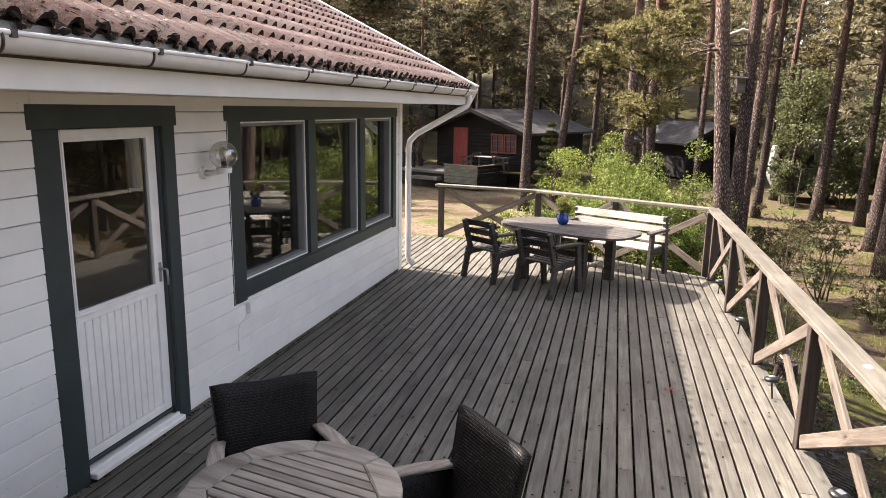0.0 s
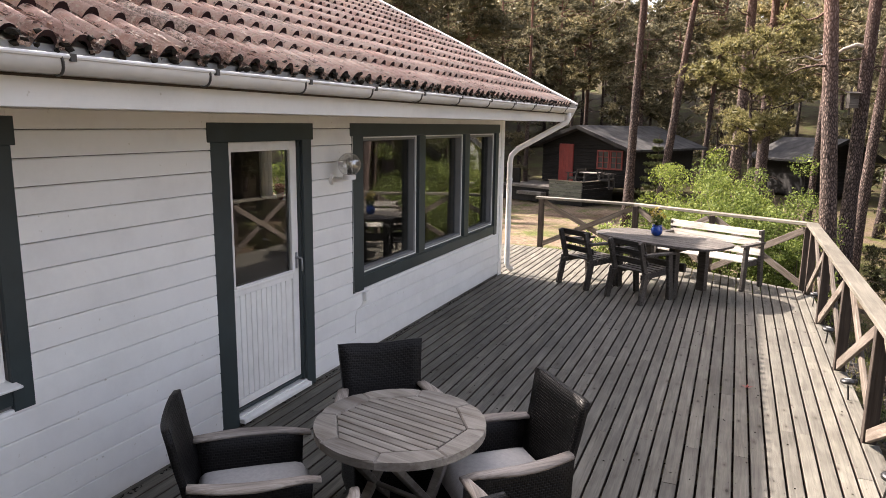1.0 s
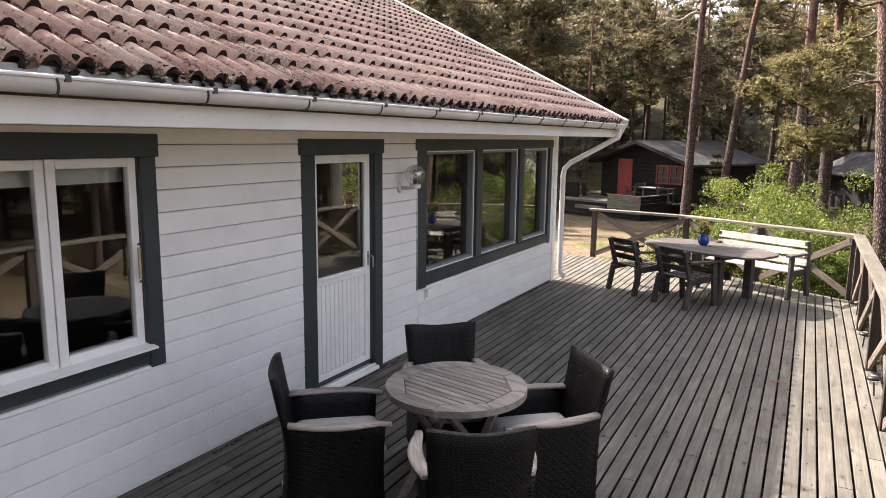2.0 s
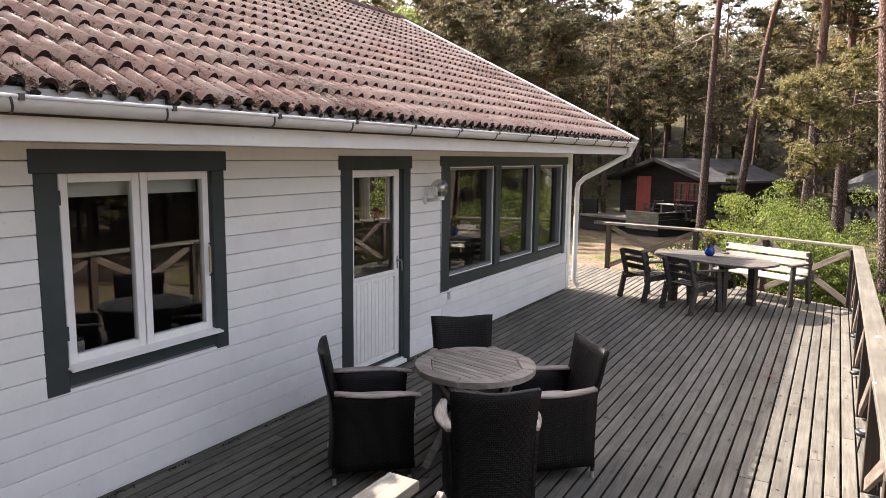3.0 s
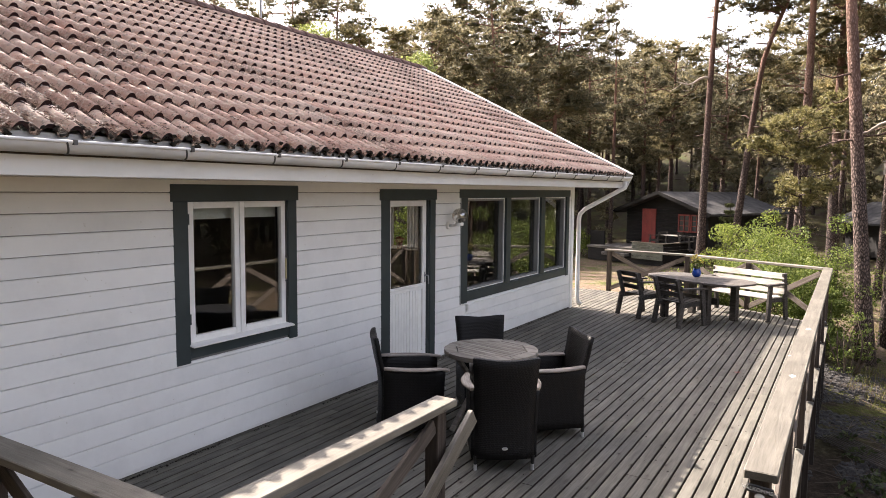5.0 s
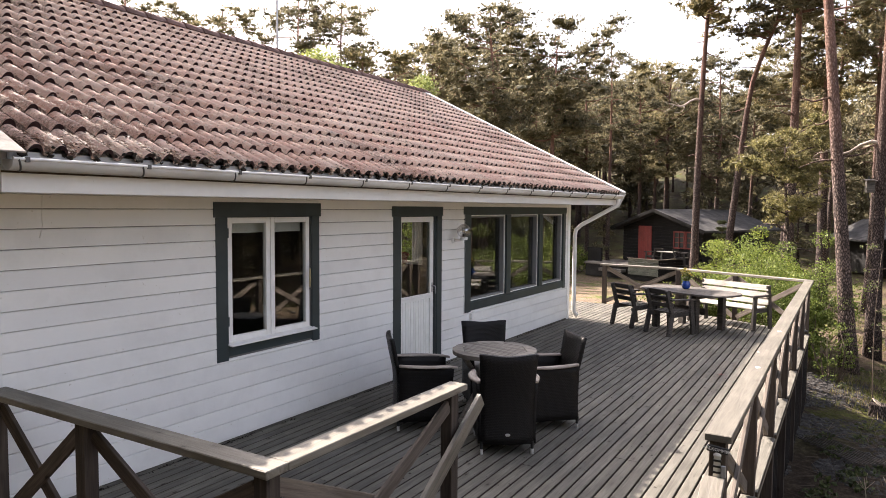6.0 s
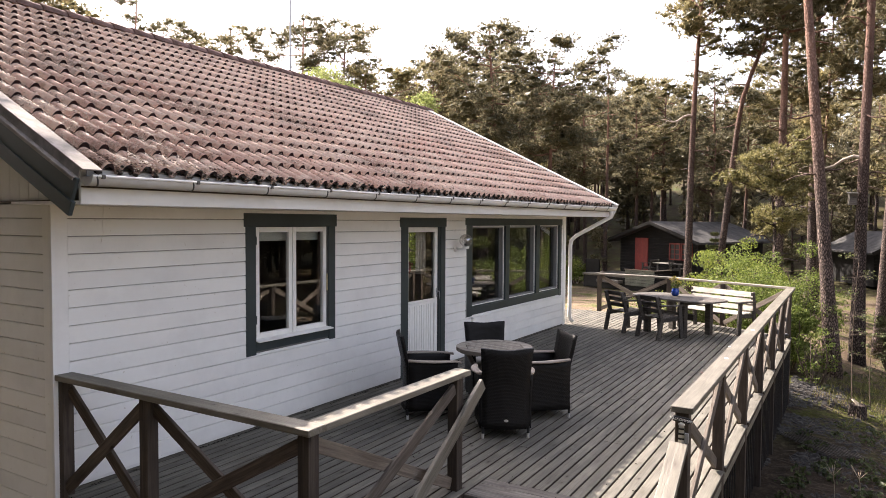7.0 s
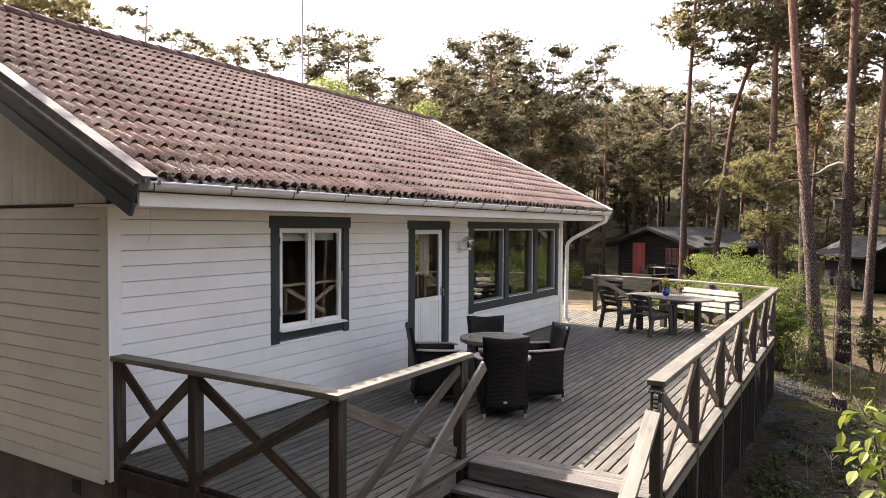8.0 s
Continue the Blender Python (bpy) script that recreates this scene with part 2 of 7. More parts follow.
def wicker_mat():
    m, n, l, b = mat("black_wicker", 0.45, 0, 0.2)
    br = n.new("ShaderNodeTexBrick")
    br.inputs["Scale"].default_value = 1.0
    br.inputs["Brick Width"].default_value, br.inputs["Row Height"].default_value = 0.024, 0.0150
    br.inputs["Mortar Size"].default_value, br.inputs["Mortar Smooth"].default_value = 0.003, 1.0
    br.inputs["Color1"].default_value, br.inputs["Color2"].default_value = (0.0095, 0.0085, 0.008, 1), (0.007, 0.0064, 0.006, 1)
    br.inputs["Mortar"].default_value = (0.005, 0.0047, 0.0045, 1)
    tc = n.new("ShaderNodeTexCoord")
    l.new(tc.outputs["UV"], br.inputs["Vector"])
    l.new(br.outputs["Color"], b.inputs["Base Color"])
    inv = n.new("ShaderNodeMath")
    inv.operation = "SUBTRACT"
    inv.inputs[0].default_value = 1.0
    l.new(br.outputs["Fac"], inv.inputs[1])
    bump(n, l, b, inv.outputs[0], 0.55, 0.005)
    return m


M_WHITE = paint_mat()
M_TRIM = plain("dark_green_paint", (0.030, 0.042, 0.044), 0.45, 0, 0.2, 3, 0.5, 0.08)
M_GREYFRAME = plain("grey_frame_paint", (0.19, 0.192, 0.19), 0.5, 0, 0.1, 3)
M_SASH = plain("white_sash_paint", (0.78, 0.77, 0.74), 0.45, 0, 0.06, 9)
M_GUTTER = plain("white_metal", (0.68, 0.665, 0.635), 0.62, 0, 0.14, 2.5, 0.5, 0.03)
M_STEEL = plain("grey_metal", (0.33, 0.34, 0.35), 0.45, 0.6, 0.15, 5)
M_CHROME = plain("chrome", (0.7, 0.7, 0.7), 0.35, 0.7, 0.05, 5, 0.5, 0)
M_DECK = wood("deck_wood", (0.078, 0.073, 0.061), (0.122, 0.115, 0.096), (0.167, 0.158, 0.132), "y", vary=0.24, grain=0.45)
M_DECKX = wood("deck_wood_cross", (0.062, 0.056, 0.05), (0.126, 0.115, 0.103), (0.198, 0.182, 0.164), "x", vary=0.2)
M_RAILY = wood("rail_wood", (0.088, 0.079, 0.062), (0.138, 0.126, 0.1), (0.19, 0.174, 0.142), "y", vary=0.2, rough=0.55, grain=0.35, spec=0.5)
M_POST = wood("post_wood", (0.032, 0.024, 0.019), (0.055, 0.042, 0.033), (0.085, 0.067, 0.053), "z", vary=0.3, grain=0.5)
M_POSTY = wood("dark_brace_wood", (0.035, 0.026, 0.02), (0.07, 0.054, 0.043), (0.115, 0.092, 0.073), "y", vary=0.3)
M_BATTEN = plain("dark_batten_wood", (0.02, 0.017, 0.015), 0.9, 0, 0.3, 6)
M_TEAK = wood("grey_teak", (0.14, 0.13, 0.116), (0.24, 0.228, 0.208), (0.34, 0.325, 0.298), "x", vary=0.3, stretch=9, knots=False)
M_TABLE = wood("weathered_table_teak", (0.15, 0.122, 0.098), (0.245, 0.222, 0.188), (0.33, 0.305, 0.265), "x", vary=0.16, stretch=7, knots=False, grain=0.4)
M_ARM = wood("armrest_teak", (0.2, 0.165, 0.135), (0.315, 0.275, 0.235), (0.42, 0.375, 0.325), "y", vary=0.3, knots=False)
M_FURN = wood("dark_furniture_wood", (0.030, 0.026, 0.023), (0.058, 0.052, 0.046), (0.10, 0.09, 0.08), "x", vary=0.25)
M_FURNTOP = wood("grey_tabletop_wood", (0.042, 0.037, 0.033), (0.086, 0.077, 0.069), (0.145, 0.132, 0.119), "x", vary=0.2)
M_BENCH = wood("pale_bench_wood", (0.30, 0.28, 0.25), (0.45, 0.43, 0.385), (0.55, 0.53, 0.48), "x", vary=0.1)
M_CUSH = plain("grey_cushion_cloth", (0.42, 0.40, 0.375), 0.9, 0, 0.1, 40, 0.2, 0.4)
M_WICKER = wicker_mat()
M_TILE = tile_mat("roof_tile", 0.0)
# darker tile copy for the hollows: dirt, plus shade put into the colour
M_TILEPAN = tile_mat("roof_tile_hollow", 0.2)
# tile fronts: grime, with the shade of each roll's end in the colour
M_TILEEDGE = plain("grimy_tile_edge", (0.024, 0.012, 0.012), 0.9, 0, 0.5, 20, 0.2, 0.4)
M_GLOBE = glass_mat("clear_acrylic", (0.84, 0.825, 0.80), 0.03, 0.24)
M_RIDGE = plain("ridge_tile_brown", (0.15, 0.095, 0.082), 0.9, 0, 0.45, 7, 0.2, 0.6)
# wall core behind white boards; the grooves' shade is put into this grey
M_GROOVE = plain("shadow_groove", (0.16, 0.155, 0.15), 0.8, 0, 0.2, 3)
M_BRACE = wood("brace_wood", (0.07, 0.056, 0.045), (0.125, 0.104, 0.085), (0.19, 0.163, 0.137), "y", vary=0.3, grain=0.5)
M_SLIM = plain("pale_caravan_paint", (0.17, 0.178, 0.17), 0.5, 0, 0.12, 1.5)
M_CONC = plain("foundation_plaster", (0.17, 0.155, 0.15), 0.9, 0, 0.2, 3, 0.2, 0.4)
M_MOSS = plain("dark_moss", (0.022, 0.019, 0.015), 0.95, 0, 0.5, 30, 0.1, 0.6)
M_LITTER = plain("needle_litter", (0.075, 0.038, 0.027), 0.95, 0, 0.6, 40, 0.1, 0.3)
M_STRAW = plain("pale_dry_litter", (0.58, 0.50, 0.43), 0.95, 0, 0.3, 40, 0.1, 0.2)
M_NAIL = plain("rusty_nail", (0.022, 0.016, 0.013), 0.6, 0.5, 0.2, 9)
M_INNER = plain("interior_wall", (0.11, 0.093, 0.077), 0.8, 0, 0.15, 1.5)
M_GLASS = glass_mat("window_glass", (0.86, 0.88, 0.87), 0.0, 0.075)
M_CLEAR = glass_mat("clear_globe", (0.93, 0.95, 0.95))
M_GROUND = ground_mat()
M_BARK = bark_mat()
M_DEADWOOD = wood("dead_limb_wood", (0.2, 0.16, 0.13), (0.34, 0.285, 0.235), (0.46, 0.4, 0.34), "x", vary=0.1)
M_NEEDLE = leaf_mat("pine_needles", (0.085, 0.08, 0.046), (0.205, 0.183, 0.107), (0.36, 0.312, 0.19), 0.5, 0.25)
# darker needle copy that paints the shaded inside of the crowns
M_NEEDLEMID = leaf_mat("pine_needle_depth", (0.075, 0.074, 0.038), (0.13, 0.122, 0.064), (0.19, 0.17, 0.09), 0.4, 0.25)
M_BIRCH = leaf_mat("birch_leaves", (0.12, 0.15, 0.045), (0.21, 0.25, 0.08), (0.32, 0.36, 0.13), 0.45, 0.15)
M_YOUNG = leaf_mat("young_pine_needles", (0.085, 0.083, 0.032), (0.2, 0.182, 0.075), (0.33, 0.29, 0.135), 0.45, 0.0)
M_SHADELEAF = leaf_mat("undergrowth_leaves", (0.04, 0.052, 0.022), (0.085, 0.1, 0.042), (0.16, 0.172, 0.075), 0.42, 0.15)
M_LEAF = leaf_mat("bush_leaves", (0.06, 0.09, 0.018), (0.135, 0.178, 0.036), (0.25, 0.295, 0.08), 0.42, 0.18)
M_SPRUCE = leaf_mat("juniper_needles", (0.03, 0.032, 0.014), (0.06, 0.06, 0.026), (0.11, 0.10, 0.045), 0.25, 0.2)
M_YSPRUCE = leaf_mat("young_spruce_needles", (0.05, 0.062, 0.022), (0.105, 0.118, 0.045), (0.18, 0.19, 0.08), 0.35, 0.0)
M_CABIN = wood("black_brown_cabin_wood", (0.004, 0.0038, 0.0038), (0.009, 0.0082, 0.0078), (0.02, 0.0185, 0.0175), "x", vary=0.2)
M_FELT = plain("grey_roof_felt", (0.062, 0.06, 0.058), 0.9, 0, 0.45, 2.5, 0.2)
M_RED = plain("red_paint", (0.23, 0.024, 0.018), 0.55, 0, 0.2, 3)
M_REDD = plain("dull_red_paint", (0.19, 0.03, 0.022), 0.6, 0, 0.2, 3)
M_BLUE = plain("blue_glaze", (0.012, 0.05, 0.26), 0.15, 0, 0.1, 9, 0.6, 0)
M_BLACK = plain("black_plastic", (0.012, 0.012, 0.012), 0.4, 0, 0.1, 9, 0.5, 0)
M_STONE = plain("rubble_stone", (0.05, 0.047, 0.044), 0.9, 0, 0.6, 11, 0.2, 0.5)
M_STEM = plain("bush_twigs", (0.07, 0.05, 0.035), 0.9, 0, 0.2, 9)
M_LIGHTWOOD = wood("split_wood", (0.2, 0.16, 0.12), (0.33, 0.27, 0.2), (0.42, 0.35, 0.27), "z", vary=0.2)

# ---- mesh tools ----


def box(bm, x0, x1, y0, y1, z0, z1, bev=0.0):
    m = Matrix.LocRotScale(((x0 + x1) / 2, (y0 + y1) / 2, (z0 + z1) / 2), None, (abs(x1 - x0), abs(y1 - y0), abs(z1 - z0)))
    r = bmesh.ops.create_cube(bm, size=1.0, matrix=m)
    if bev:
        es = list({e for v in r["verts"] for e in v.link_edges})
        bmesh.ops.bevel(bm, geom=es, offset=bev, segments=1, affect="EDGES")
    return bm


def cyl(bm, p, q, r1, r2=None, seg=12):
    p, q = Vector(p), Vector(q)
    d = q - p
    m = Matrix.Translation((p + q) / 2) @ d.to_track_quat("Z", "Y").to_matrix().to_4x4()
    bmesh.ops.create_cone(bm, cap_ends=True, segments=seg, radius1=r1, radius2=r1 if r2 is None else r2, depth=d.length, matrix=m)
    return bm


def beam(bm, p, q, w, h, up=(0, 0, 1), bev=0.004):
    """A plank from p to q, w wide across, h thick along up."""
    p, q, up = Vector(p), Vector(q), Vector(up)
    d = (q - p).normalized()
    side = d.cross(up).normalized()
    up = side.cross(d)
    rot = Matrix((side, d, up)).transposed().to_4x4()
    m = Matrix.Translation((p + q) / 2) @ rot @ Matrix.Diagonal((w, (q - p).length, h, 1))
    r = bmesh.ops.create_cube(bm, size=1.0, matrix=m)
    if bev:
        es = list({e for v in r["verts"] for e in v.link_edges})
        bmesh.ops.bevel(bm, geom=es, offset=bev, segments=1, affect="EDGES")
    return bm


def tube(bm, pts, r, seg=10):
    """A bent pipe through the points."""
    pts = [Vector(p) for p in pts]
    rings = []
    ref = Vector((0, 1, 0))
    for i, p in enumerate(pts):
        d = (pts[min(i + 1, len(pts) - 1)] - pts[max(i - 1, 0)]).normalized()
        a = d.cross(ref if abs(d.dot(ref)) < 0.95 else Vector((1, 0, 0))).normalized()
        b = d.cross(a)
        rr = r[i] if isinstance(r, (list, tuple)) else r
        rings.append([bm.verts.new(p + rr * (math.cos(t) * a + math.sin(t) * b)) for t in [2 * math.pi * k / seg for k in range(seg)]])
    for u, v in zip(rings, rings[1:]):
        for k in range(seg):
            f = bm.faces.new((u[k], u[(k + 1) % seg], v[(k + 1) % seg], v[k]))
            f.smooth = True
    bm.faces.new(rings[0][::-1])
    bm.faces.new(rings[-1])
    return bm


def lathe(bm, prof, seg=20, at=(0, 0, 0)):
    """A turned body: profile of (radius, height)."""
    rings = []
    for r, z in prof:
        rings.append([bm.verts.new((at[0] + r * math.cos(2 * math.pi * k / seg), at[1] + r * math.sin(2 * math.pi * k / seg), at[2] + z)) for k in range(seg)])
    for u, v in zip(rings, rings[1:]):
        for k in range(seg):
            f = bm.faces.new((u[k], u[(k + 1) % seg], v[(k + 1) % seg], v[k]))
            f.smooth = True
    bm.faces.new(rings[0][::-1])
    bm.faces.new(rings[-1])
    return bm


def mesh_of(name, bm, material):
    bmesh.ops.recalc_face_normals(bm, faces=bm.faces)
    me = bpy.data.meshes.new(name)
    bm.to_mesh(me)
    bm.free()
    me.materials.append(material)
    return me


def part(name, bm, material, parent=None, label="", at=None):
    me = bm if isinstance(bm, bpy.types.Mesh) else mesh_of(name, bm, material)
    ob = new(name, me)
    if parent is not None:
        ob.parent = parent
    if at is not None:
        ob.matrix_basis = at if isinstance(at, Matrix) else Matrix.Translation(at)
    if label:
        ob["label"] = label
    return ob


def thing(name, m, label, category, group="", kind=""):
    ob = new(name)
    ob.empty_display_size = 0.1
    ob.matrix_basis = m if isinstance(m, Matrix) else Matrix.Translation(m)
    return tagged(ob, label, category, group, kind)


def B():
    return bmesh.new()


def raw(name, verts, faces, material):
    me = bpy.data.meshes.new(name)
    me.from_pydata(verts, [], faces)
    me.materials.append(material)
    me.update()
    return me


_unit = {}


def board(name, x0, x1, y0, y1, z0, z1, material, parent, bev=0.003):
    """A single box piece, built about its own middle."""
    key = (round(x1 - x0, 4), round(y1 - y0, 4), round(z1 - z0, 4), material.name)
    if key not in _unit:
        a, b, c = (x1 - x0) / 2, (y1 - y0) / 2, (z1 - z0) / 2
        _unit[key] = mesh_of(name, box(B(), -a, a, -b, b, -c, c, bev), material)
    return part(name, _unit[key], material, parent, at=((x0 + x1) / 2, (y0 + y1) / 2, (z0 + z1) / 2))

# ---- ground ----


def ground_z(x, y):
    """Height of the forest floor: level with the house on its far left, falling away beside and before the deck."""
    s = lambda a, b, v: max(0.0, min(1.0, (v - a) / (b - a))) ** 2 * (3 - 2 * max(0.0, min(1.0, (v - a) / (b - a))))
    right = s(-3.0, 1.6, x)
    near = -0.75 - 0.55 * right
    far = -0.28 - 0.95 * right
    z = near + (far - near) * s(3, 11, y)
    z += (-1.25 - z) * s(13, 27, y)
    z += -0.6 * s(0.6, 4.8, x) * (1 - s(18, 30, y)) * s(4, 9, y) - 0.45 * s(2.5, 6, x) * (1 - s(4, 9, y))
    z += 12.0 * s(42, 100, y) + 3.0 * s(45, 120, abs(x))
    z += 0.10 * noise.noise((x * 0.35, y * 0.35, 0)) + 0.035 * noise.noise((x * 1.7, y * 1.7, 4))
    return z


def build_ground():
    def axis(lo, hi, fine0, fine1, step):
        out, v = [], fine0
        while v <= fine1:
            out.append(v)
            v += step
        d, v = step, fine1
        while v < hi:
            d *= 1.18
            v += d
            out.append(v)
        d, v = step, fine0
        while v > lo:
            d *= 1.18
            v -= d
            out.insert(0, v)
        return out
    xs, ys = axis(-600, 600, -6, 12, 0.35), axis(-500, 700, -8, 34, 0.4)
    verts = [(x, y, ground_z(x, y)) for y in ys for x in xs]
    nx = len(xs)
    faces = [(j * nx + i, j * nx + i + 1, (j + 1) * nx + i + 1, (j + 1) * nx + i) for j in range(len(ys) - 1) for i in range(nx - 1)]
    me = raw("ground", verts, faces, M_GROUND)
    for p in me.polygons:
        p.use_smooth = True
    tagged(new("ground", me), "dry grass, needles and litter on the sloping forest floor", "ground", kind="structure")


build_ground()

# ---- house ----
WX = -3.03            # face of the sheathing on the deck side
Y0, Y1 = -2.47, 8.58  # gable ends
XB = -11.15           # back wall
SOFFIT = 2.35
SLOPE = math.tan(radians(26.4))
EX, EZ = -2.19, 2.59  # eave line of the tile bed
RX = -7.1             # ridge
RYN, RYF = -2.78, 9.27  # verges
RZ = EZ + (EX - RX) * SLOPE
house = thing("house", (0, 0, 0), "white wooden bungalow with dark green trim and red tile roof", "house")


def holed(x0, x1, a0, a1, z0, z1, holes):
    """A wall along y with openings (y0, y1, z0, z1), as a list of panels."""
    out = []
    ys = sorted({a0, a1, *[h[0] for h in holes], *[h[1] for h in holes]})
    for u, v in zip(ys, ys[1:]):
        cut = sorted([h for h in holes if h[0] <= u and h[1] >= v], key=lambda h: h[2])
        z = z0
        for h in cut:
            if h[2] > z:
                out.append((x0, x1, u, v, z, h[2]))
            z = h[3]
        if z < z1:
            out.append((x0, x1, u, v, z, z1))
    return out


W1 = (-0.362, 0.812, 0.94, 2.18)
DOOR = (2.50, 3.415, 0.05, 2.16)
W2 = (4.39, 8.24, 0.78, 2.18)
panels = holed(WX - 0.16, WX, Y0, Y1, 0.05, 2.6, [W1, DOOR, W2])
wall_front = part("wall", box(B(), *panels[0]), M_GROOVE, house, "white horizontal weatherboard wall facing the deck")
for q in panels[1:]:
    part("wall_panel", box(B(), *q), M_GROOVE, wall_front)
wall_far = part("wall", box(B(), XB, -7.42, Y1 - 0.16, Y1, -0.2, 2.6), M_WHITE, house)
for x0, x1, z0, z1 in ((-7.42, -6.5, -0.2, 0.95), (-7.42, -6.5, 2.1, 2.6), (-6.5, WX - 0.16, -0.2, 2.6)):
    part("wall_panel", box(B(), x0, x1, Y1 - 0.16, Y1, z0, z1), M_WHITE, wall_far)
bm = B()
vs = [bm.verts.new((x, y, z)) for y in (Y1 - 0.16, Y1) for x, z in ((XB, 2.6), (WX, 2.6), (RX, RZ - 0.2))]
for f in ((0, 1, 2), (5, 4, 3), (0, 2, 5, 3), (2, 1, 4, 5), (1, 0, 3, 4)):
    bm.faces.new([vs[i] for i in f])
part("gable", bm, M_WHITE, wall_far)
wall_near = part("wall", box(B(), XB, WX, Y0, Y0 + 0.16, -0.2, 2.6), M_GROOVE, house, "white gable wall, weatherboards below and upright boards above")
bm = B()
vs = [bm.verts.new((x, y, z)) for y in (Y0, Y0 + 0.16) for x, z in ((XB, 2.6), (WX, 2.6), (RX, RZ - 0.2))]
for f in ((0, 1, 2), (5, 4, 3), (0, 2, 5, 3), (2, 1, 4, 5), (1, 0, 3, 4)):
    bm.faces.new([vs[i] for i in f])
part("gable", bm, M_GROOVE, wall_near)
part("wall", box(B(), XB - 0.16, XB, Y0, Y1, -0.2, 2.6), M_WHITE, house)
bm = B()
box(bm, XB - 0.1, WX - 0.05, Y0 + 0.05, Y1 - 0.05, -1.6, -0.2)
foundation = part("foundation", bm, M_CONC, house, "grey plastered foundation")
part("vent", box(B(), -3.78, -3.64, Y0 + 0.042, Y0 + 0.06, -0.46, -0.32), M_BLACK, foundation, "small dark vent opening")

part("skirting", box(B(), WX - 0.16, WX + 0.02, Y0 + 0.09, Y1, -0.2, 0.018, 0.004), M_DECK, house, "weathered plank strip at the foot of the wall")

part("foot_strip", box(B(), WX, WX + 0.024, Y0 + 0.083, Y1 - 0.113, 0.024, 0.072, 0.003), M_WHITE, wall_front)

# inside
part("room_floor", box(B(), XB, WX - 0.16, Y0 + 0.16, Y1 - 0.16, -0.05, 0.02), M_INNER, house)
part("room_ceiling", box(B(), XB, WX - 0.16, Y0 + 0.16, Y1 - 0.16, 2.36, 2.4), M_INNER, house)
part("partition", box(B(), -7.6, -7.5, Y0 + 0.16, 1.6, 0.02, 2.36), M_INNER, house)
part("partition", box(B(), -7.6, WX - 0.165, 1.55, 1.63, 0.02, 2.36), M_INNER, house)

# dark lining added inside the far gable, round its window, to dim the rooms
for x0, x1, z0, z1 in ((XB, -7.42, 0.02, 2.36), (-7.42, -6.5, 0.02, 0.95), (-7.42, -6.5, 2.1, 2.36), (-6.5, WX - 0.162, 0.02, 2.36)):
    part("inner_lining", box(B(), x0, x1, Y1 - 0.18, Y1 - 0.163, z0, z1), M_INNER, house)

# corner boards and casings
for y0, y1 in ((Y0 - 0.055, Y0 + 0.08), (Y1 - 0.11, Y1 + 0.025)):
    part("corner_board", box(B(), WX, WX + 0.036, y0, y1, -0.18, SOFFIT, 0.003), M_WHITE, house)
part("corner_board", box(B(), WX - 0.125, WX - 0.002, Y0 - 0.036, Y0, -0.18, SOFFIT, 0.003), M_WHITE, house)
part("corner_board", box(B(), WX - 0.125, WX - 0.002, Y1, Y1 + 0.025, -0.18, SOFFIT, 0.003), M_WHITE, house)

# weatherboards, each its own length of board between openings
PITCH = 0.1462


def lap_board(parent, a0, a1, z, along="y", h=PITCH - 0.005):
    """A flat board with a narrow open groove above it."""
    L = (a1 - a0) / 2
    key = ("lap", round(L, 3), along, round(h, 3))
    if key not in _unit:
        sg = 1 if along == "y" else -1
        prof = [(sg * px, pz) for px, pz in ((0.0, 0.0), (0.023, 0.0), (0.026, 0.003), (0.024, h - 0.006), (0.017, h), (0.0, h))]
        n = len(prof)
        vs = [(px, s * L, pz) if along == "y" else (s * L, px, pz) for s in (-1, 1) for px, pz in prof]
        fs = [(i, (i + 1) % n, n + (i + 1) % n, n + i) for i in range(n)] + [tuple(range(n - 1, -1, -1)), tuple(range(n, 2 * n))]
        me = raw("weatherboard", vs, fs, M_WHITE)
        b2 = B()
        b2.from_mesh(me)
        bmesh.ops.recalc_face_normals(b2, faces=b2.faces)
        b2.to_mesh(me)
        b2.free()
        _unit[key] = me
    mid = (a0 + a1) / 2
    part("weatherboard", _unit[key], M_WHITE, parent, at=(WX + 0.001, mid, z) if along == "y" else (mid, Y0 - 0.001, z))


rows = [0.052 + PITCH * i for i in range(16)]
LO, HI = Y0 + 0.083, Y1 - 0.113
CASE = [(-0.505, 0.928, 0.795, 2.305), (2.335, 3.525, 0.0, 2.28), (4.19, 8.36, 0.66, 2.29)]
for z in rows:
    h = PITCH - 0.005 if z < 2.2 else SOFFIT - z
    cuts = [c for c in CASE if z + h > c[2] and z < c[3]]
    edges = [LO] + [v for c in cuts for v in (c[0] + 0.01, c[1] - 0.01)] + [HI]
    for a, b in zip(edges[::2], edges[1::2]):
        lap_board(wall_front, a, b, z, h=h)
    for c in cuts:   # narrow fillers below and above a casing
        if z < c[2] - 0.004:
            lap_board(wall_front, c[0] + 0.012, c[1] - 0.012, z, h=c[2] + 0.012 - z)
        if z + h > c[3] + 0.004:
            lap_board(wall_front, c[0] + 0.012, c[1] - 0.012, c[3] - 0.012, h=z + h - c[3] + 0.012)
for z in [0.052 + PITCH * i for i in range(-2, 15)]:
    if z + PITCH < 2.36:
        lap_board(wall_near, XB, WX - 0.128, z, "x")
lap_board(wall_near, XB, WX - 0.128, 0.052 + PITCH * 15, "x", 0.115)
part("drip_strip", box(B(), XB, WX - 0.002, Y0 - 0.045, Y0, 2.368, 2.388, 0.003), M_POSTY, wall_near, "brown drip strip")
x = WX - 0.05
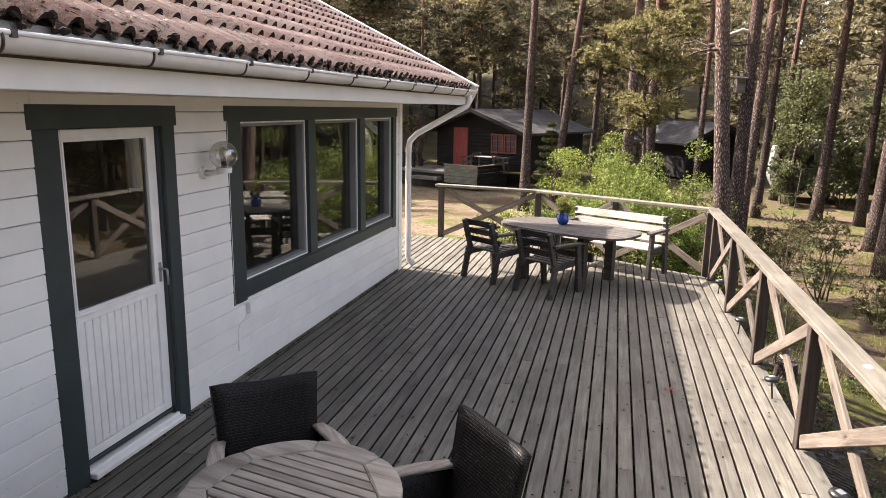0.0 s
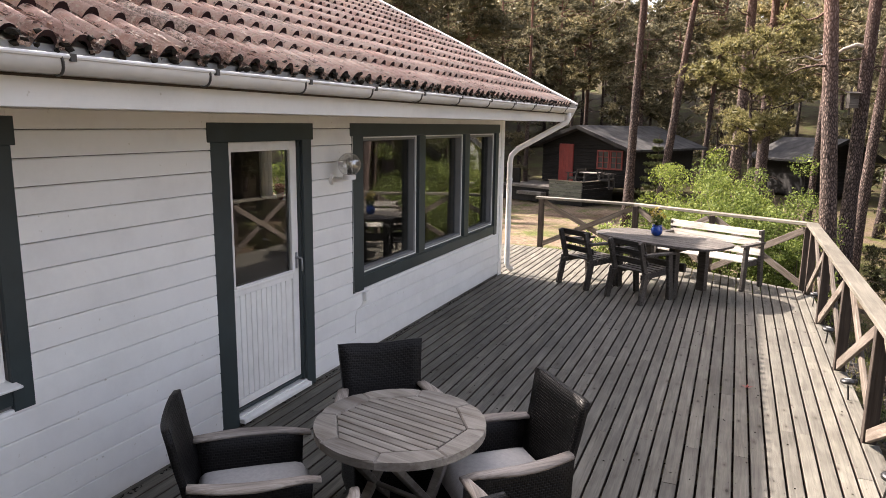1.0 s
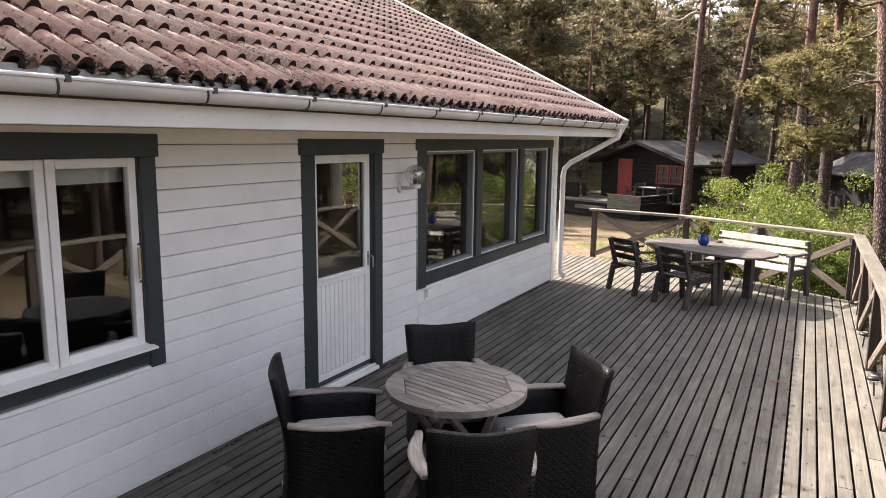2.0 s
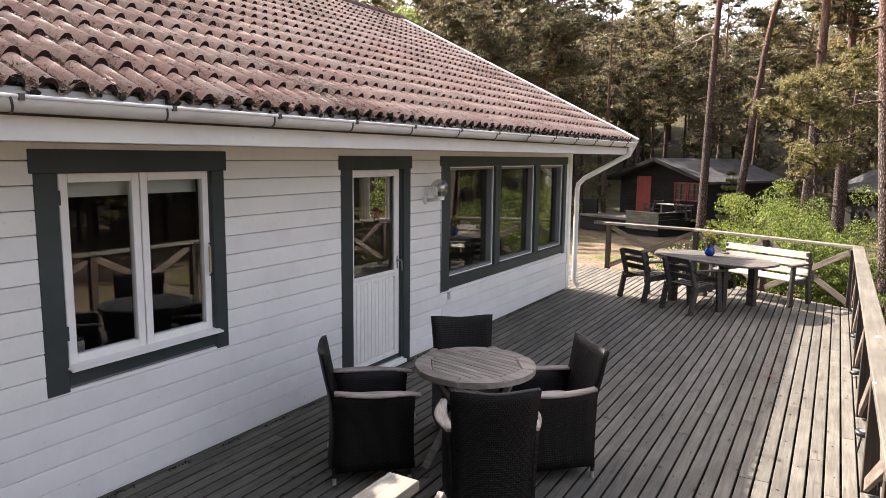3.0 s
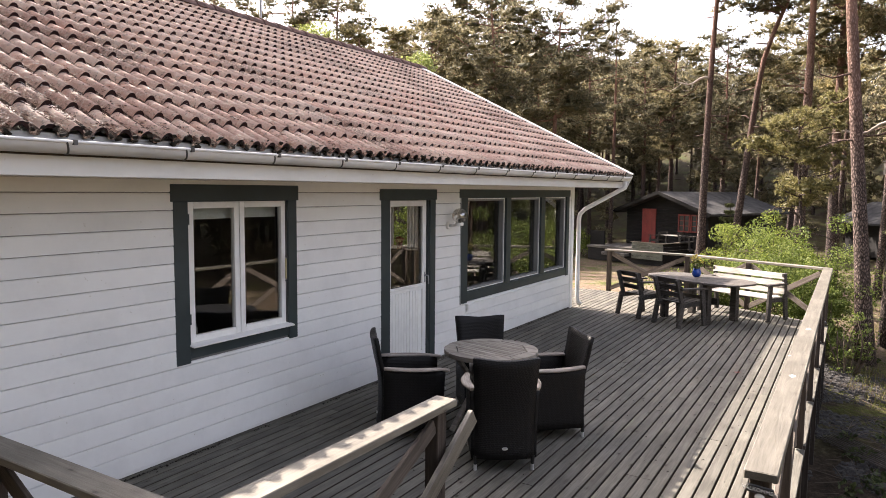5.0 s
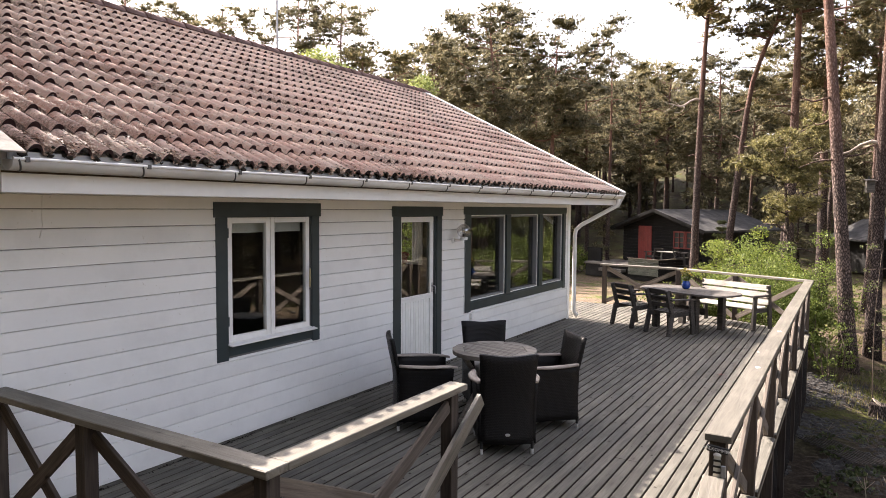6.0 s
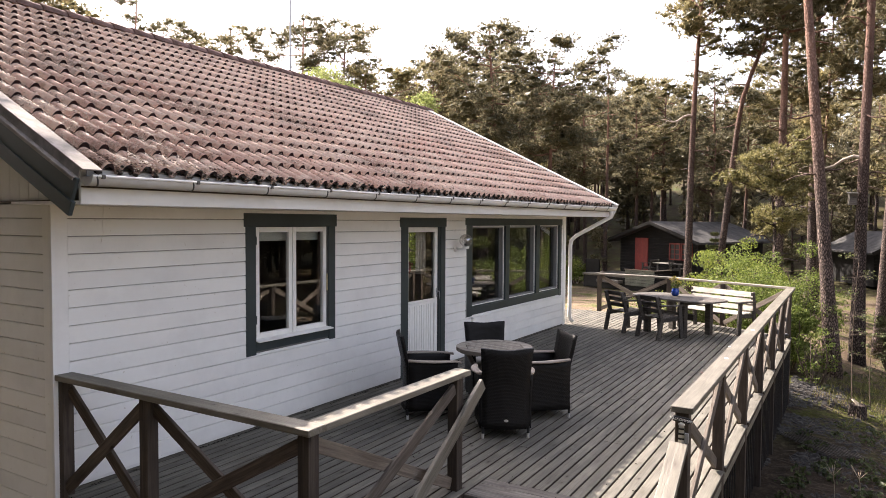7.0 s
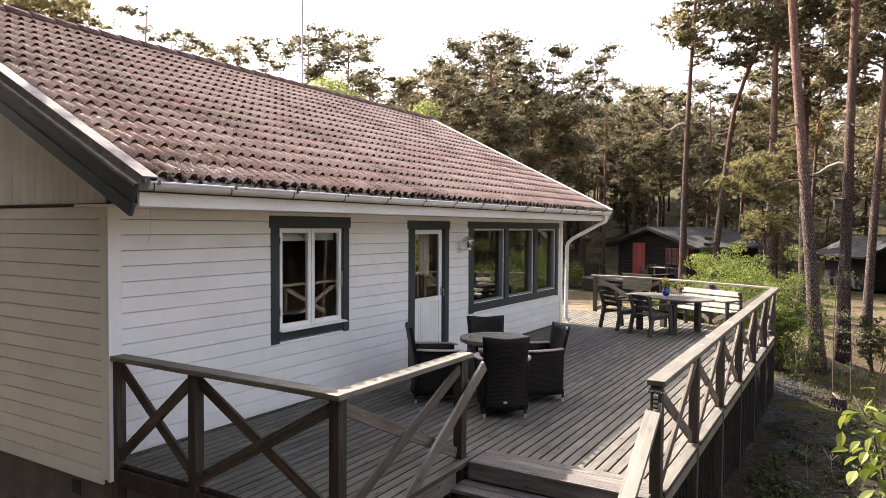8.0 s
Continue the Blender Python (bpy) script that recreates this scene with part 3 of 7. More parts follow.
while x > XB:
    top = EZ - 0.16 + (EX - x) * SLOPE if x > RX else 9
    if top > 2.4 and x > RX:
        part("upright_board", box(B(), x - 0.143, x, Y0 - 0.022, Y0 - 0.001, 2.389, top, 0.003), M_WHITE, wall_near)
    x -= 0.146

# ---- roof ----
roof = part("roof", B(), M_TILE, house, "brownish red wavy concrete tile roof with lichen")
TW, TD, RISE = 0.31, 0.345, 0.052   # two rolls to a tile
ANG = math.atan(SLOPE)
NCOL = int((RYF - RYN) / TW)
LEN = (EX - RX) / math.cos(ANG)
NROW = int(LEN / TD) + 1
TDR = LEN / NROW


def tile_mesh(eave=False):
    """One double roll tile in its own frame: x up the slope, y across, z out of the roof."""
    prof = []
    for roll in (0, 1):
        for u, z in ((0.0, 0.0), (0.14, 0.03), (0.20, 0.32), (0.28, 0.68), (0.38, 0.93), (0.5, 1.0), (0.62, 0.93), (0.72, 0.68), (0.80, 0.32), (0.86, 0.03)):
            prof.append(((roll + u) * TW / 2, RISE * z))
    prof.append((TW, 0.0))
    lift = [0.003 + (0.014 if eave else 0.030) * z / RISE for y, z in prof]
    v = [(-0.03, y, z + q) for (y, z), q in zip(prof, lift)] + [(TDR, y, z * 0.92 + 0.001) for y, z in prof] + [(-0.024, y, z - 0.012 if eave else z * 0.6 - 0.006) for y, z in prof]
    f = []
    n = len(prof)
    for k in range(n - 1):
        f += [(k, k + 1, n + 1 + k, n + k), (2 * n + k, 2 * n + 1 + k, k + 1, k)]
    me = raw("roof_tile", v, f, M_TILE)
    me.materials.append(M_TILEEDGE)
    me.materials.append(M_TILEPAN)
    for p in me.polygons:   # every other face is the tile's front edge; hollows carry dirt and painted shade
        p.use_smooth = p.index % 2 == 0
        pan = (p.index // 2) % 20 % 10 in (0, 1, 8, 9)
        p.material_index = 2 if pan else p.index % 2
    return me


TILE, EAVE_TILE = tile_mesh(), tile_mesh(True)
ROOF_M = Matrix(((-math.cos(ANG), 0, math.sin(ANG), EX), (0, 1, 0, 0), (math.sin(ANG), 0, math.cos(ANG), EZ), (0, 0, 0, 1)))
W0 = RYN + ((RYF - RYN) - NCOL * TW) / 2


def rest_of_roof(spots, back):
    base_v = [v.co.copy() for v in TILE.vertices]
    base_f = [tuple(p.vertices) for p in TILE.polygons]
    flip = Matrix(((-1, 0, 0, 2 * RX), (0, 1, 0, 0), (0, 0, 1, 0), (0, 0, 0, 1)))
    vs, fs = [], []
    for m in spots:
        o = len(vs)
        vs += [tuple(m @ c) for c in base_v]
        fs += [tuple(o + i for i in f) for f in base_f]
    for m in back:
        o = len(vs)
        vs += [tuple(flip @ m @ c) for c in base_v]
        fs += [tuple(o + i for i in f[::-1]) for f in base_f]
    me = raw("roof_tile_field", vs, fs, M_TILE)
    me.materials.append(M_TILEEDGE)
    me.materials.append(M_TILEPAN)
    for p in me.polygons:   # every other face is the tile's front edge; hollows carry dirt and painted shade
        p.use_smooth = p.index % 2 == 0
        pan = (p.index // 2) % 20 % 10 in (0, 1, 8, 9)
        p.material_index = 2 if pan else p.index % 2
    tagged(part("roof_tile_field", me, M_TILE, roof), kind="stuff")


near, far_spots, back = [], [], []
rt = random.Random(4)
for r in range(NROW):
    for c in range(NCOL):
        m = ROOF_M @ Matrix.Translation((r * TDR, W0 + c * TW, rt.uniform(-0.003, 0.004))) @ Matrix.Rotation(rt.uniform(-0.012, 0.012), 4, "Z")
        if r < 8 and c < 37:
            near.append((m, EAVE_TILE if r == 0 else TILE))
        else:
            far_spots.append(m)
        back.append(m)
rest_of_roof(far_spots, back)
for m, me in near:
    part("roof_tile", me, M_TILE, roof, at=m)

# dark moss and litter caught along the eave
bm = B()
for c in range(2 * NCOL + 1):
    for q in range(6):
        p = ROOF_M @ Vector((rt.uniform(-0.045, 0.01), W0 + (c + 0.5 * (q > 2)) * TW / 2 + rt.uniform(-0.04, 0.04), rt.uniform(-0.012, 0.014) + 0.045 * (q > 2)))
        s = rt.uniform(0.25, 0.8)
        r = bmesh.ops.create_icosphere(bm, subdivisions=1, radius=0.03, matrix=Matrix.Translation(p) @ Matrix.Diagonal((0.9 * s, 1.25 * s, 0.75 * s, 1)))
        for v in r["verts"]:
            v.co += Vector((rt.uniform(-1, 1), rt.uniform(-1, 1), rt.uniform(-1, 1))) * 0.007
tagged(part("eave_moss", bm, M_MOSS, roof), kind="stuff")

# brown needle litter lying in the hollows, thickest towards the near verge
vs, fs = [], []
while len(fs) < 12000:
    sx, sy = (rt.random() ** 1.8) * 3.6, RYN + 0.1 + (rt.random() ** 1.5) * 9.0
    if noise.noise((sx * 1.3, sy * 1.1, 3)) < 0.02:
        continue
    u = ((sy - W0) / (TW / 2)) % 1.0
    if 0.25 < u < 0.75 and rt.random() < 0.75:
        continue
    hgt = RISE * 0.5 * (1 - math.cos(2 * math.pi * u))
    fx = (sx / TDR) % 1.0
    zz = hgt + (0.003 + 0.030 * hgt / RISE) * (1 - fx) + 0.004
    c, a, L, w = ROOF_M @ Vector((sx, sy, zz)), rt.uniform(0, 6.28), rt.uniform(0.008, 0.028), rt.uniform(0.003, 0.009)
    ax = (ROOF_M.to_3x3() @ Vector((math.cos(a), math.sin(a), rt.uniform(-0.1, 0.2)))) * L
    ay = (ROOF_M.to_3x3() @ Vector((-math.sin(a), math.cos(a), rt.uniform(-0.2, 0.2)))) * w
    o = len(vs)
    vs += [tuple(c - ax), tuple(c + ay), tuple(c + ax), tuple(c - ay + Vector((0, 0, 0.004)))]
    fs += [(o, o + 1, o + 2), (o, o + 2, o + 3)]
vs2, fs2 = [], []
while len(fs2) < 11000:   # pale grass and dust, in drifts over the lower courses
    sx, sy = (rt.random() ** 1.5) * 3.2, RYN + 0.1 + (rt.random() ** 2.0) * 8.0
    if noise.noise((sx * 1.6, sy * 1.4, 9)) < 0.06:
        continue
    u = ((sy - W0) / (TW / 2)) % 1.0
    hgt = RISE * 0.5 * (1 - math.cos(2 * math.pi * u))
    zz = hgt + (0.003 + 0.030 * hgt / RISE) * (1 - (sx / TDR) % 1.0) + 0.007
    c, a, L, w = ROOF_M @ Vector((sx, sy, zz)), rt.uniform(0, 6.28), rt.uniform(0.006, 0.022), rt.uniform(0.0015, 0.004)
    ax = (ROOF_M.to_3x3() @ Vector((math.cos(a), math.sin(a), rt.uniform(-0.1, 0.3)))) * L
    ay = (ROOF_M.to_3x3() @ Vector((-math.sin(a), math.cos(a), rt.uniform(-0.3, 0.3)))) * w
    o = len(vs2)
    vs2 += [tuple(c - ax), tuple(c + ay), tuple(c + ax), tuple(c - ay)]
    fs2.append((o, o + 1, o + 2, o + 3))
tagged(part("dry_litter", raw("dry_litter", vs2, fs2, M_STRAW), M_STRAW, roof), kind="stuff")
tagged(part("needle_litter", raw("needle_litter", vs, fs, M_LITTER), M_LITTER, roof), kind="stuff")

# boarding under the tiles, ridge tiles, verge caps, barge boards
bm = B()
for sgn in (1, -1):
    pts = [(EX - 0.05, EZ - 0.005), (RX, RZ - 0.03), (RX, RZ - 0.12), (EX - 0.05, EZ - 0.08)]
    vs = [bm.verts.new((x if sgn > 0 else 2 * RX - x, y, z)) for y in (RYN + 0.02, RYF - 0.02) for x, z in pts]
    for f in ((0, 1, 2, 3), (7, 6, 5, 4), (0, 4, 5, 1), (1, 5, 6, 2), (2, 6, 7, 3), (3, 7, 4, 0)):
        bm.faces.new([vs[i] for i in f])
part("roof_boarding", bm, M_WHITE, roof)
ridge_me = None
y = RYN + 0.02
while y < RYF - 0.1:
    if ridge_me is None:
        b2 = B()
        for k in range(9):
            t = math.pi * (k / 8) * 0.86 + math.pi * 0.07
            for yy, s in ((0, 1.0), (0.36, 0.86)):
                b2.verts.new((0.165 * s * math.cos(t), yy, 0.15 * s * math.sin(t)))
        b2.verts.ensure_lookup_table()
        for k in range(8):
            f = b2.faces.new([b2.verts[i] for i in (2 * k, 2 * k + 2, 2 * k + 3, 2 * k + 1)])
            f.smooth = True
        ends = [b2.verts[2 * k] for k in range(9)]
        b2.faces.new(ends)
        ridge_me = mesh_of("ridge_tile", b2, M_RIDGE)
    part("ridge_tile", ridge_me, M_TILE, roof, at=(RX, y, RZ - 0.025))
    y += 0.34
M_VERGE = plain("weathered_verge_metal", (0.25, 0.225, 0.205), 0.85, 0, 0.35, 9, 0.15, 0.2)
for yv, sg in ((RYN, -1), (RYF, 1)):
    for s in (1, -1):
        a = Vector((EX + 0.10, yv, EZ - 0.10 * SLOPE + 0.045))
        b = Vector((RX, yv, RZ + 0.045))
        if s < 0:
            a.x, b.x = 2 * RX - a.x, 2 * RX - b.x
        nrm = Vector((math.sin(ANG) * s, 0, math.cos(ANG)))
        run = (a - b).normalized()
        drop = Vector((0, 0, -0.035)) if sg < 0 else Vector()
        a, b = a + drop, b + drop
        if sg > 0:
            part("verge_cap", beam(B(), a + nrm * 0.025, b + nrm * 0.025, 0.19, 0.03, nrm, 0.006), M_GUTTER, roof, "pale metal verge flashing")
            dv = Vector((0, 0.035, 0))
            part("barge_board", beam(B(), a + dv - nrm * 0.155 + run * 0.02, b + dv - nrm * 0.155, 0.03, 0.31, nrm, 0.004), M_WHITE, roof)
            continue
        # folded flashing: flange over the tiles, upright fold and a lip along the board
        for n_, off, w, h, up_ in (("verge_cap", 0.045, 0.15, 0.012, 0.03), ("verge_fold", -0.022, 0.012, 0.075, -0.006), ("verge_lip", -0.04, 0.045, 0.01, -0.045), ("verge_drip", -0.06, 0.008, 0.03, -0.056)):
            o = Vector((0, off, 0)) + nrm * up_
            part(n_, beam(B(), a + o - run * (0.03 if up_ < 0 else 0), b + o, w, h, nrm, 0.003), M_VERGE, roof, "weathered pale metal flashing")
        dv = Vector((0, -0.035, 0))
        part("barge_board", beam(B(), a + dv - nrm * 0.125 - run * 0.01, b + dv - nrm * 0.125, 0.03, 0.165, nrm, 0.004), M_TRIM, roof, "dark green barge board")
        dv = Vector((0, -0.042, 0))
        part("barge_board", beam(B(), a + dv - nrm * 0.262 + run * 0.02, b + dv - nrm * 0.262, 0.034, 0.108, nrm, 0.004), M_TRIM, roof, "narrower dark green barge board set proud of the upper one")

# eave: fascia, soffit, flashing, gutter with brackets, downpipe
part("fascia", box(B(), EX - 0.09, EX - 0.06, RYN + 0.06, RYF - 0.06, 2.344, 2.53, 0.003), M_WHITE, house)
# added dark strip draws the contact shade between gutter and fascia
part("fascia_strip", box(B(), EX - 0.06, EX - 0.052, RYN + 0.06, RYF - 0.06, 2.462, 2.474), M_POSTY, house, "thin dark strip standing for the shade line under the gutter")
part("soffit", box(B(), WX - 0.16, EX - 0.09, RYN + 0.06, RYF - 0.06, SOFFIT, SOFFIT + 0.02), M_WHITE, house)
part("eave_flashing", box(B(), EX - 0.012, EX - 0.002, RYN + 0.07, RYF - 0.07, 2.50, 2.59), M_STEEL, house)
bm = B()
GX, GZ, GR = EX + 0.035, 2.537, 0.065
ring = []
for yy in (RYN + 0.05, RYF - 0.02):
    for rr in (GR, GR - 0.006):
        ring.append([bm.verts.new((GX + rr * math.cos(t), yy, GZ + rr * math.sin(t))) for t in [math.pi + math.pi * k / 12 for k in range(13)]])
for k in range(12):
    for f in ((ring[0][k], ring[0][k + 1], ring[2][k + 1], ring[2][k]), (ring[1][k], ring[3][k], ring[3][k + 1], ring[1][k + 1])):
        bm.faces.new(f).smooth = True
for r4 in (ring[0], ring[2]):
    bm.faces.new(r4)
gutter = part("gutter", bm, M_GUTTER, house, "white half-round rain gutter")
part("gutter_bead", cyl(B(), (GX + GR, RYN + 0.05, GZ + 0.002), (GX + GR, RYF - 0.02, GZ + 0.002), 0.010, seg=8), M_GUTTER, gutter)
y = -2.70
M_STRAP = plain("dark_bracket_steel", (0.10, 0.095, 0.09), 0.5, 0.5, 0.3, 20)
while y < RYF:
    bm = B()
    tube(bm, [(GX + (GR + 0.004) * math.cos(t), y + 0.05 * math.sin(t * 0.5), GZ + (GR + 0.004) * math.sin(t)) for t in [math.pi + math.pi * k / 10 for k in range(11)]], 0.006, 6)
    box(bm, GX + GR - 0.012, GX + GR + 0.014, y + 0.035, y + 0.06, GZ - 0.016, GZ + 0.014)
    part("gutter_bracket", bm, M_STRAP, gutter, "dark steel bracket")
    y += 0.81
PX, PY = -2.935, Y1 + 0.13
pipe_pts = [(GX, RYF - 0.20, GZ - 0.03), (GX, RYF - 0.20, GZ - 0.13), (GX - 0.02, RYF - 0.21, GZ - 0.2), (PX + 0.1, PY + 0.06, 1.93), (PX + 0.02, PY, 1.83), (PX, PY, 1.72), (PX, PY, 0.16), (PX + 0.02, PY + 0.005, 0.1), (PX + 0.08, PY + 0.02, 0.045)]
pipe = part("downpipe", tube(B(), pipe_pts, 0.042, 14), M_GUTTER, house, "white round downpipe with a swan neck")
for z in (1.45, 0.3):
    part("pipe_clamp", cyl(B(), (PX, PY, z), (PX, PY, z + 0.025), 0.048, seg=14), M_GUTTER, pipe)
part("mast", cyl(B(), (RX - 0.05, 4.48, RZ - 0.1), (RX - 0.05, 4.48, RZ + 2.6), 0.022, 0.016, 8), M_STEEL, house, "thin grey aerial mast on the ridge")

part("loose_wire", tube(B(), [(WX + 0.028, -2.076, 2.345), (WX + 0.031, -2.085, 2.2), (WX + 0.03, -2.082, 2.12), (WX + 0.034, -2.106, 2.03)], 0.0022, 5), M_GUTTER, house, "thin pale wire hanging from the soffit")

# ---- windows and door ----
win = part("window", box(B(), WX, WX + 0.034, -0.528, 0.953, 2.165, 2.31, 0.004), M_TRIM, house, "white double casement window in dark green casing")
for n_, a in (("casing", (-0.505, -0.36, 0.793, 2.165)), ("casing", (0.812, 0.928, 0.793, 2.165)), ("casing", (-0.358, 0.81, 0.83, 0.935))):
    part(n_, box(B(), WX, WX + (0.03 if a[1] - a[0] < 0.3 else 0.026), a[0], a[1], a[2], a[3], 0.003), M_TRIM, win)


def frame_rect(bm, x0, x1, y0, y1, z0, z1, w, bev=0.004):
    box(bm, x0, x1, y0, y0 + w, z0, z1, bev)
    box(bm, x0, x1, y1 - w, y1, z0, z1, bev)
    box(bm, x0, x1, y0 + w, y1 - w, z0, z0 + w, bev)
    box(bm, x0, x1, y0 + w, y1 - w, z1 - w, z1, bev)


bm = B()
frame_rect(bm, WX - 0.12, WX - 0.03, -0.36, 0.81, 0.942, 2.178, 0.024)
part("window_frame", bm, M_TRIM, win)
for y0, y1 in ((-0.336, 0.219), (0.227, 0.803)):
    bm = B()
    frame_rect(bm, WX - 0.055, WX - 0.004, y0, y1, 0.957, 2.162, 0.057)
    for fz in (0.985, 2.134):   # angle irons let into the corners
        for fy, sg in ((y0 + 0.006, 1), (y1 - 0.006, -1)):
            box(bm, WX - 0.0045, WX - 0.0025, fy, fy + sg * 0.09, fz - 0.006, fz + 0.006)
    sash = part("sash", bm, M_SASH, win, "white peeling casement sash")
    pane = part("pane", box(B(), WX - 0.036, WX - 0.030, y0 + 0.055, y1 - 0.055, 1.012, 2.107), M_GLASS, win)
    pane.visible_shadow = False
    hy = y0 - 0.012 if y0 < 0 else y1 + 0.012
    for hz in (1.12, 1.97):
        part("hinge", cyl(B(), (WX + 0.012, hy, hz), (WX + 0.012, hy, hz + 0.09), 0.011, seg=8), M_TRIM, win)
part("sill", beam(B(), (WX + 0.03, -0.37, 0.945), (WX + 0.03, 0.835, 0.945), 0.11, 0.014, (0.18, 0, 1), 0.003), M_SASH, win, "white metal window sill")
thermo = thing("thermometer", (WX + 0.04, 0.76, 1.50), "yellow outdoor thermometer on two wire holders", "thermometer")
part("scale", box(B(), -0.006, 0.006, -0.010, 0.010, -0.10, 0.10, 0.003), plain("yellow_plastic", (0.36, 0.30, 0.16), 0.5), thermo)
for z in (-0.12, 0.12):
    part("holder", tube(B(), [(-0.04, 0.03, z), (0, 0.02, z), (0, -0.01, z)], 0.004, 6), M_BLACK, thermo)
part("inner_sill", box(B(), WX - 0.32, WX - 0.125, -0.36, 0.81, 0.905, 0.935, 0.004), M_SASH, house)
jar = thing("storage_jar", (WX - 0.2, -0.16, 0.936), "small beige jar with a dark lid on the window sill", "jar")
part("body", lathe(B(), ((0.03, 0.0), (0.042, 0.01), (0.042, 0.1), (0.034, 0.115)), 14), M_ARM, jar)
part("lid", lathe(B(), ((0.038, 0.116), (0.038, 0.135), (0.03, 0.14)), 14), M_BLACK, jar)
part("roller_blind", box(B(), WX - 0.15, WX - 0.14, -0.34, 0.80, 2.005, 2.16), M_SASH, house)

dr = part("door", B(), M_SASH, house, "white glazed door with beadboard lower panel, closed")
part("casing", box(B(), WX, WX + 0.034, 2.305, 3.56, 2.15, 2.285, 0.004), M_TRIM, dr)
part("casing", box(B(), WX, WX + 0.03, 2.335, 2.515, 0.0, 2.15, 0.003), M_TRIM, dr)
part("casing", box(B(), WX, WX + 0.03, 3.412, 3.535, 0.0, 2.15, 0.003), M_TRIM, dr)
bm = B()
box(bm, WX - 0.14, WX - 0.002, 2.502, 2.515, 0.074, 2.158)
box(bm, WX - 0.14, WX - 0.002, 3.4, 3.413, 0.074, 2.158)
box(bm, WX - 0.14, WX - 0.002, 2.515, 3.4, 2.146, 2.158)
part("door_frame", bm, M_TRIM, dr)
part("threshold", box(B(), WX - 0.16, WX + 0.075, 2.518, 3.41, 0.02, 0.06, 0.006), M_SASH, dr)
part("weather_strip", box(B(), WX - 0.075, WX - 0.022, 2.517, 3.398, 0.078, 0.105, 0.003), M_TRIM, dr)
bm = B()
DX0, DX1 = WX - 0.075, WX - 0.03
box(bm, DX0, DX1, 2.517, 2.585, 0.11, 2.144, 0.003)
box(bm, DX0, DX1, 3.318, 3.398, 0.11, 2.144, 0.003)
box(bm, DX0, DX1, 2.585, 3.318, 2.082, 2.144, 0.003)
box(bm, DX0, DX1, 2.585, 3.318, 0.99, 1.055, 0.003)
box(bm, DX0, DX1, 2.585, 3.318, 0.11, 0.17, 0.003)
box(bm, DX0, DX1 - 0.02, 2.585, 3.318, 0.17, 0.99)
box(bm, DX1, DX1 + 0.012, 2.57, 3.33, 1.03, 1.05, 0.004)
frame_rect(bm, DX1 - 0.02, DX1 + 0.006, 2.585, 3.318, 1.05, 2.086, 0.014, 0.003)
leaf = part("door_leaf", bm, M_SASH, dr)
y = 2.588
while y < 3.27:
    part("bead", box(B(), DX1 - 0.02, DX1 - 0.006, y, y + 0.058, 0.172, 0.988, 0.004), M_SASH, leaf)
    y += 0.0633
dg = part("pane", box(B(), DX0 + 0.018, DX0 + 0.024, 2.585, 3.318, 1.055, 2.085), M_GLASS, dr)
dg.visible_shadow = False
bm = B()
box(bm, DX1, DX1 + 0.008, 3.348, 3.376, 1.07, 1.21, 0.004)
cyl(bm, (DX1, 3.362, 1.165), (DX1 + 0.02, 3.362, 1.165), 0.016, 0.013, 12)
tube(bm, [(DX1 + 0.01, 3.362, 1.165), (DX1 + 0.05, 3.362, 1.165), (DX1 + 0.058, 3.364, 1.155), (DX1 + 0.06, 3.368, 1.08), (DX1 + 0.058, 3.368, 1.05)], [0.008, 0.008, 0.009, 0.008, 0.006], 8)
part("door_handle", bm, M_STEEL, dr, "grey metal lever handle pointing down")

w2 = part("window", box(B(), WX, WX + 0.034, 4.16, 8.39, 2.17, 2.29, 0.004), M_TRIM, house, "long dark green window of three large fixed panes")
part("casing", box(B(), WX, WX + 0.03, 4.19, 4.40, 0.66, 2.17, 0.003), M_TRIM, w2)
part("casing", box(B(), WX, WX + 0.03, 8.235, 8.36, 0.66, 2.17, 0.003), M_TRIM, w2)
part("casing", box(B(), WX, WX + 0.026, 4.402, 8.233, 0.68, 0.80, 0.003), M_TRIM, w2)
part("window_frame", box(B(), WX - 0.13, WX + 0.01, 4.402, 8.233, 0.782, 0.817, 0.003), M_TRIM, w2)
part("window_frame", box(B(), WX - 0.13, WX + 0.01, 4.402, 8.233, 2.162, 2.178, 0.003), M_TRIM, w2)
for y0, y1 in ((5.65, 5.81), (7.03, 7.19)):
    part("mullion", box(B(), WX - 0.13, WX + 0.03, y0, y1, 0.818, 2.161, 0.003), M_TRIM, w2)
for y0, y1 in ((4.403, 5.647), (5.813, 7.027), (7.193, 8.231)):
    bm = B()
    frame_rect(bm, WX - 0.10, WX - 0.018, y0, y1, 0.819, 2.16, 0.04, 0.003)
    part("bead_frame", bm, M_GREYFRAME, w2)
    bm = B()
    frame_rect(bm, WX - 0.017, WX - 0.009, y0, y1, 0.819, 2.16, 0.014, 0.002)
    part("glazing_bead", bm, M_SASH, w2, "thin white glazing bead")
    p = part("pane", box(B(), WX - 0.088, WX - 0.082, y0 + 0.04, y1 - 0.04, 0.859, 2.12), M_GLASS, w2)
    p.visible_shadow = False
# window in the far gable, seen through the rooms
w3 = part("window", B(), M_SASH, house)
bm = B()
for a in ((-7.42, -7.36), (-6.56, -6.5)):
    box(bm, a[0], a[1], Y1 - 0.12, Y1 - 0.05, 0.95, 2.1)
box(bm, -7.42, -6.5, Y1 - 0.12, Y1 - 0.05, 0.95, 1.02)
box(bm, -7.42, -6.5, Y1 - 0.12, Y1 - 0.05, 2.03, 2.1)
part("window_frame", bm, M_SASH, w3)

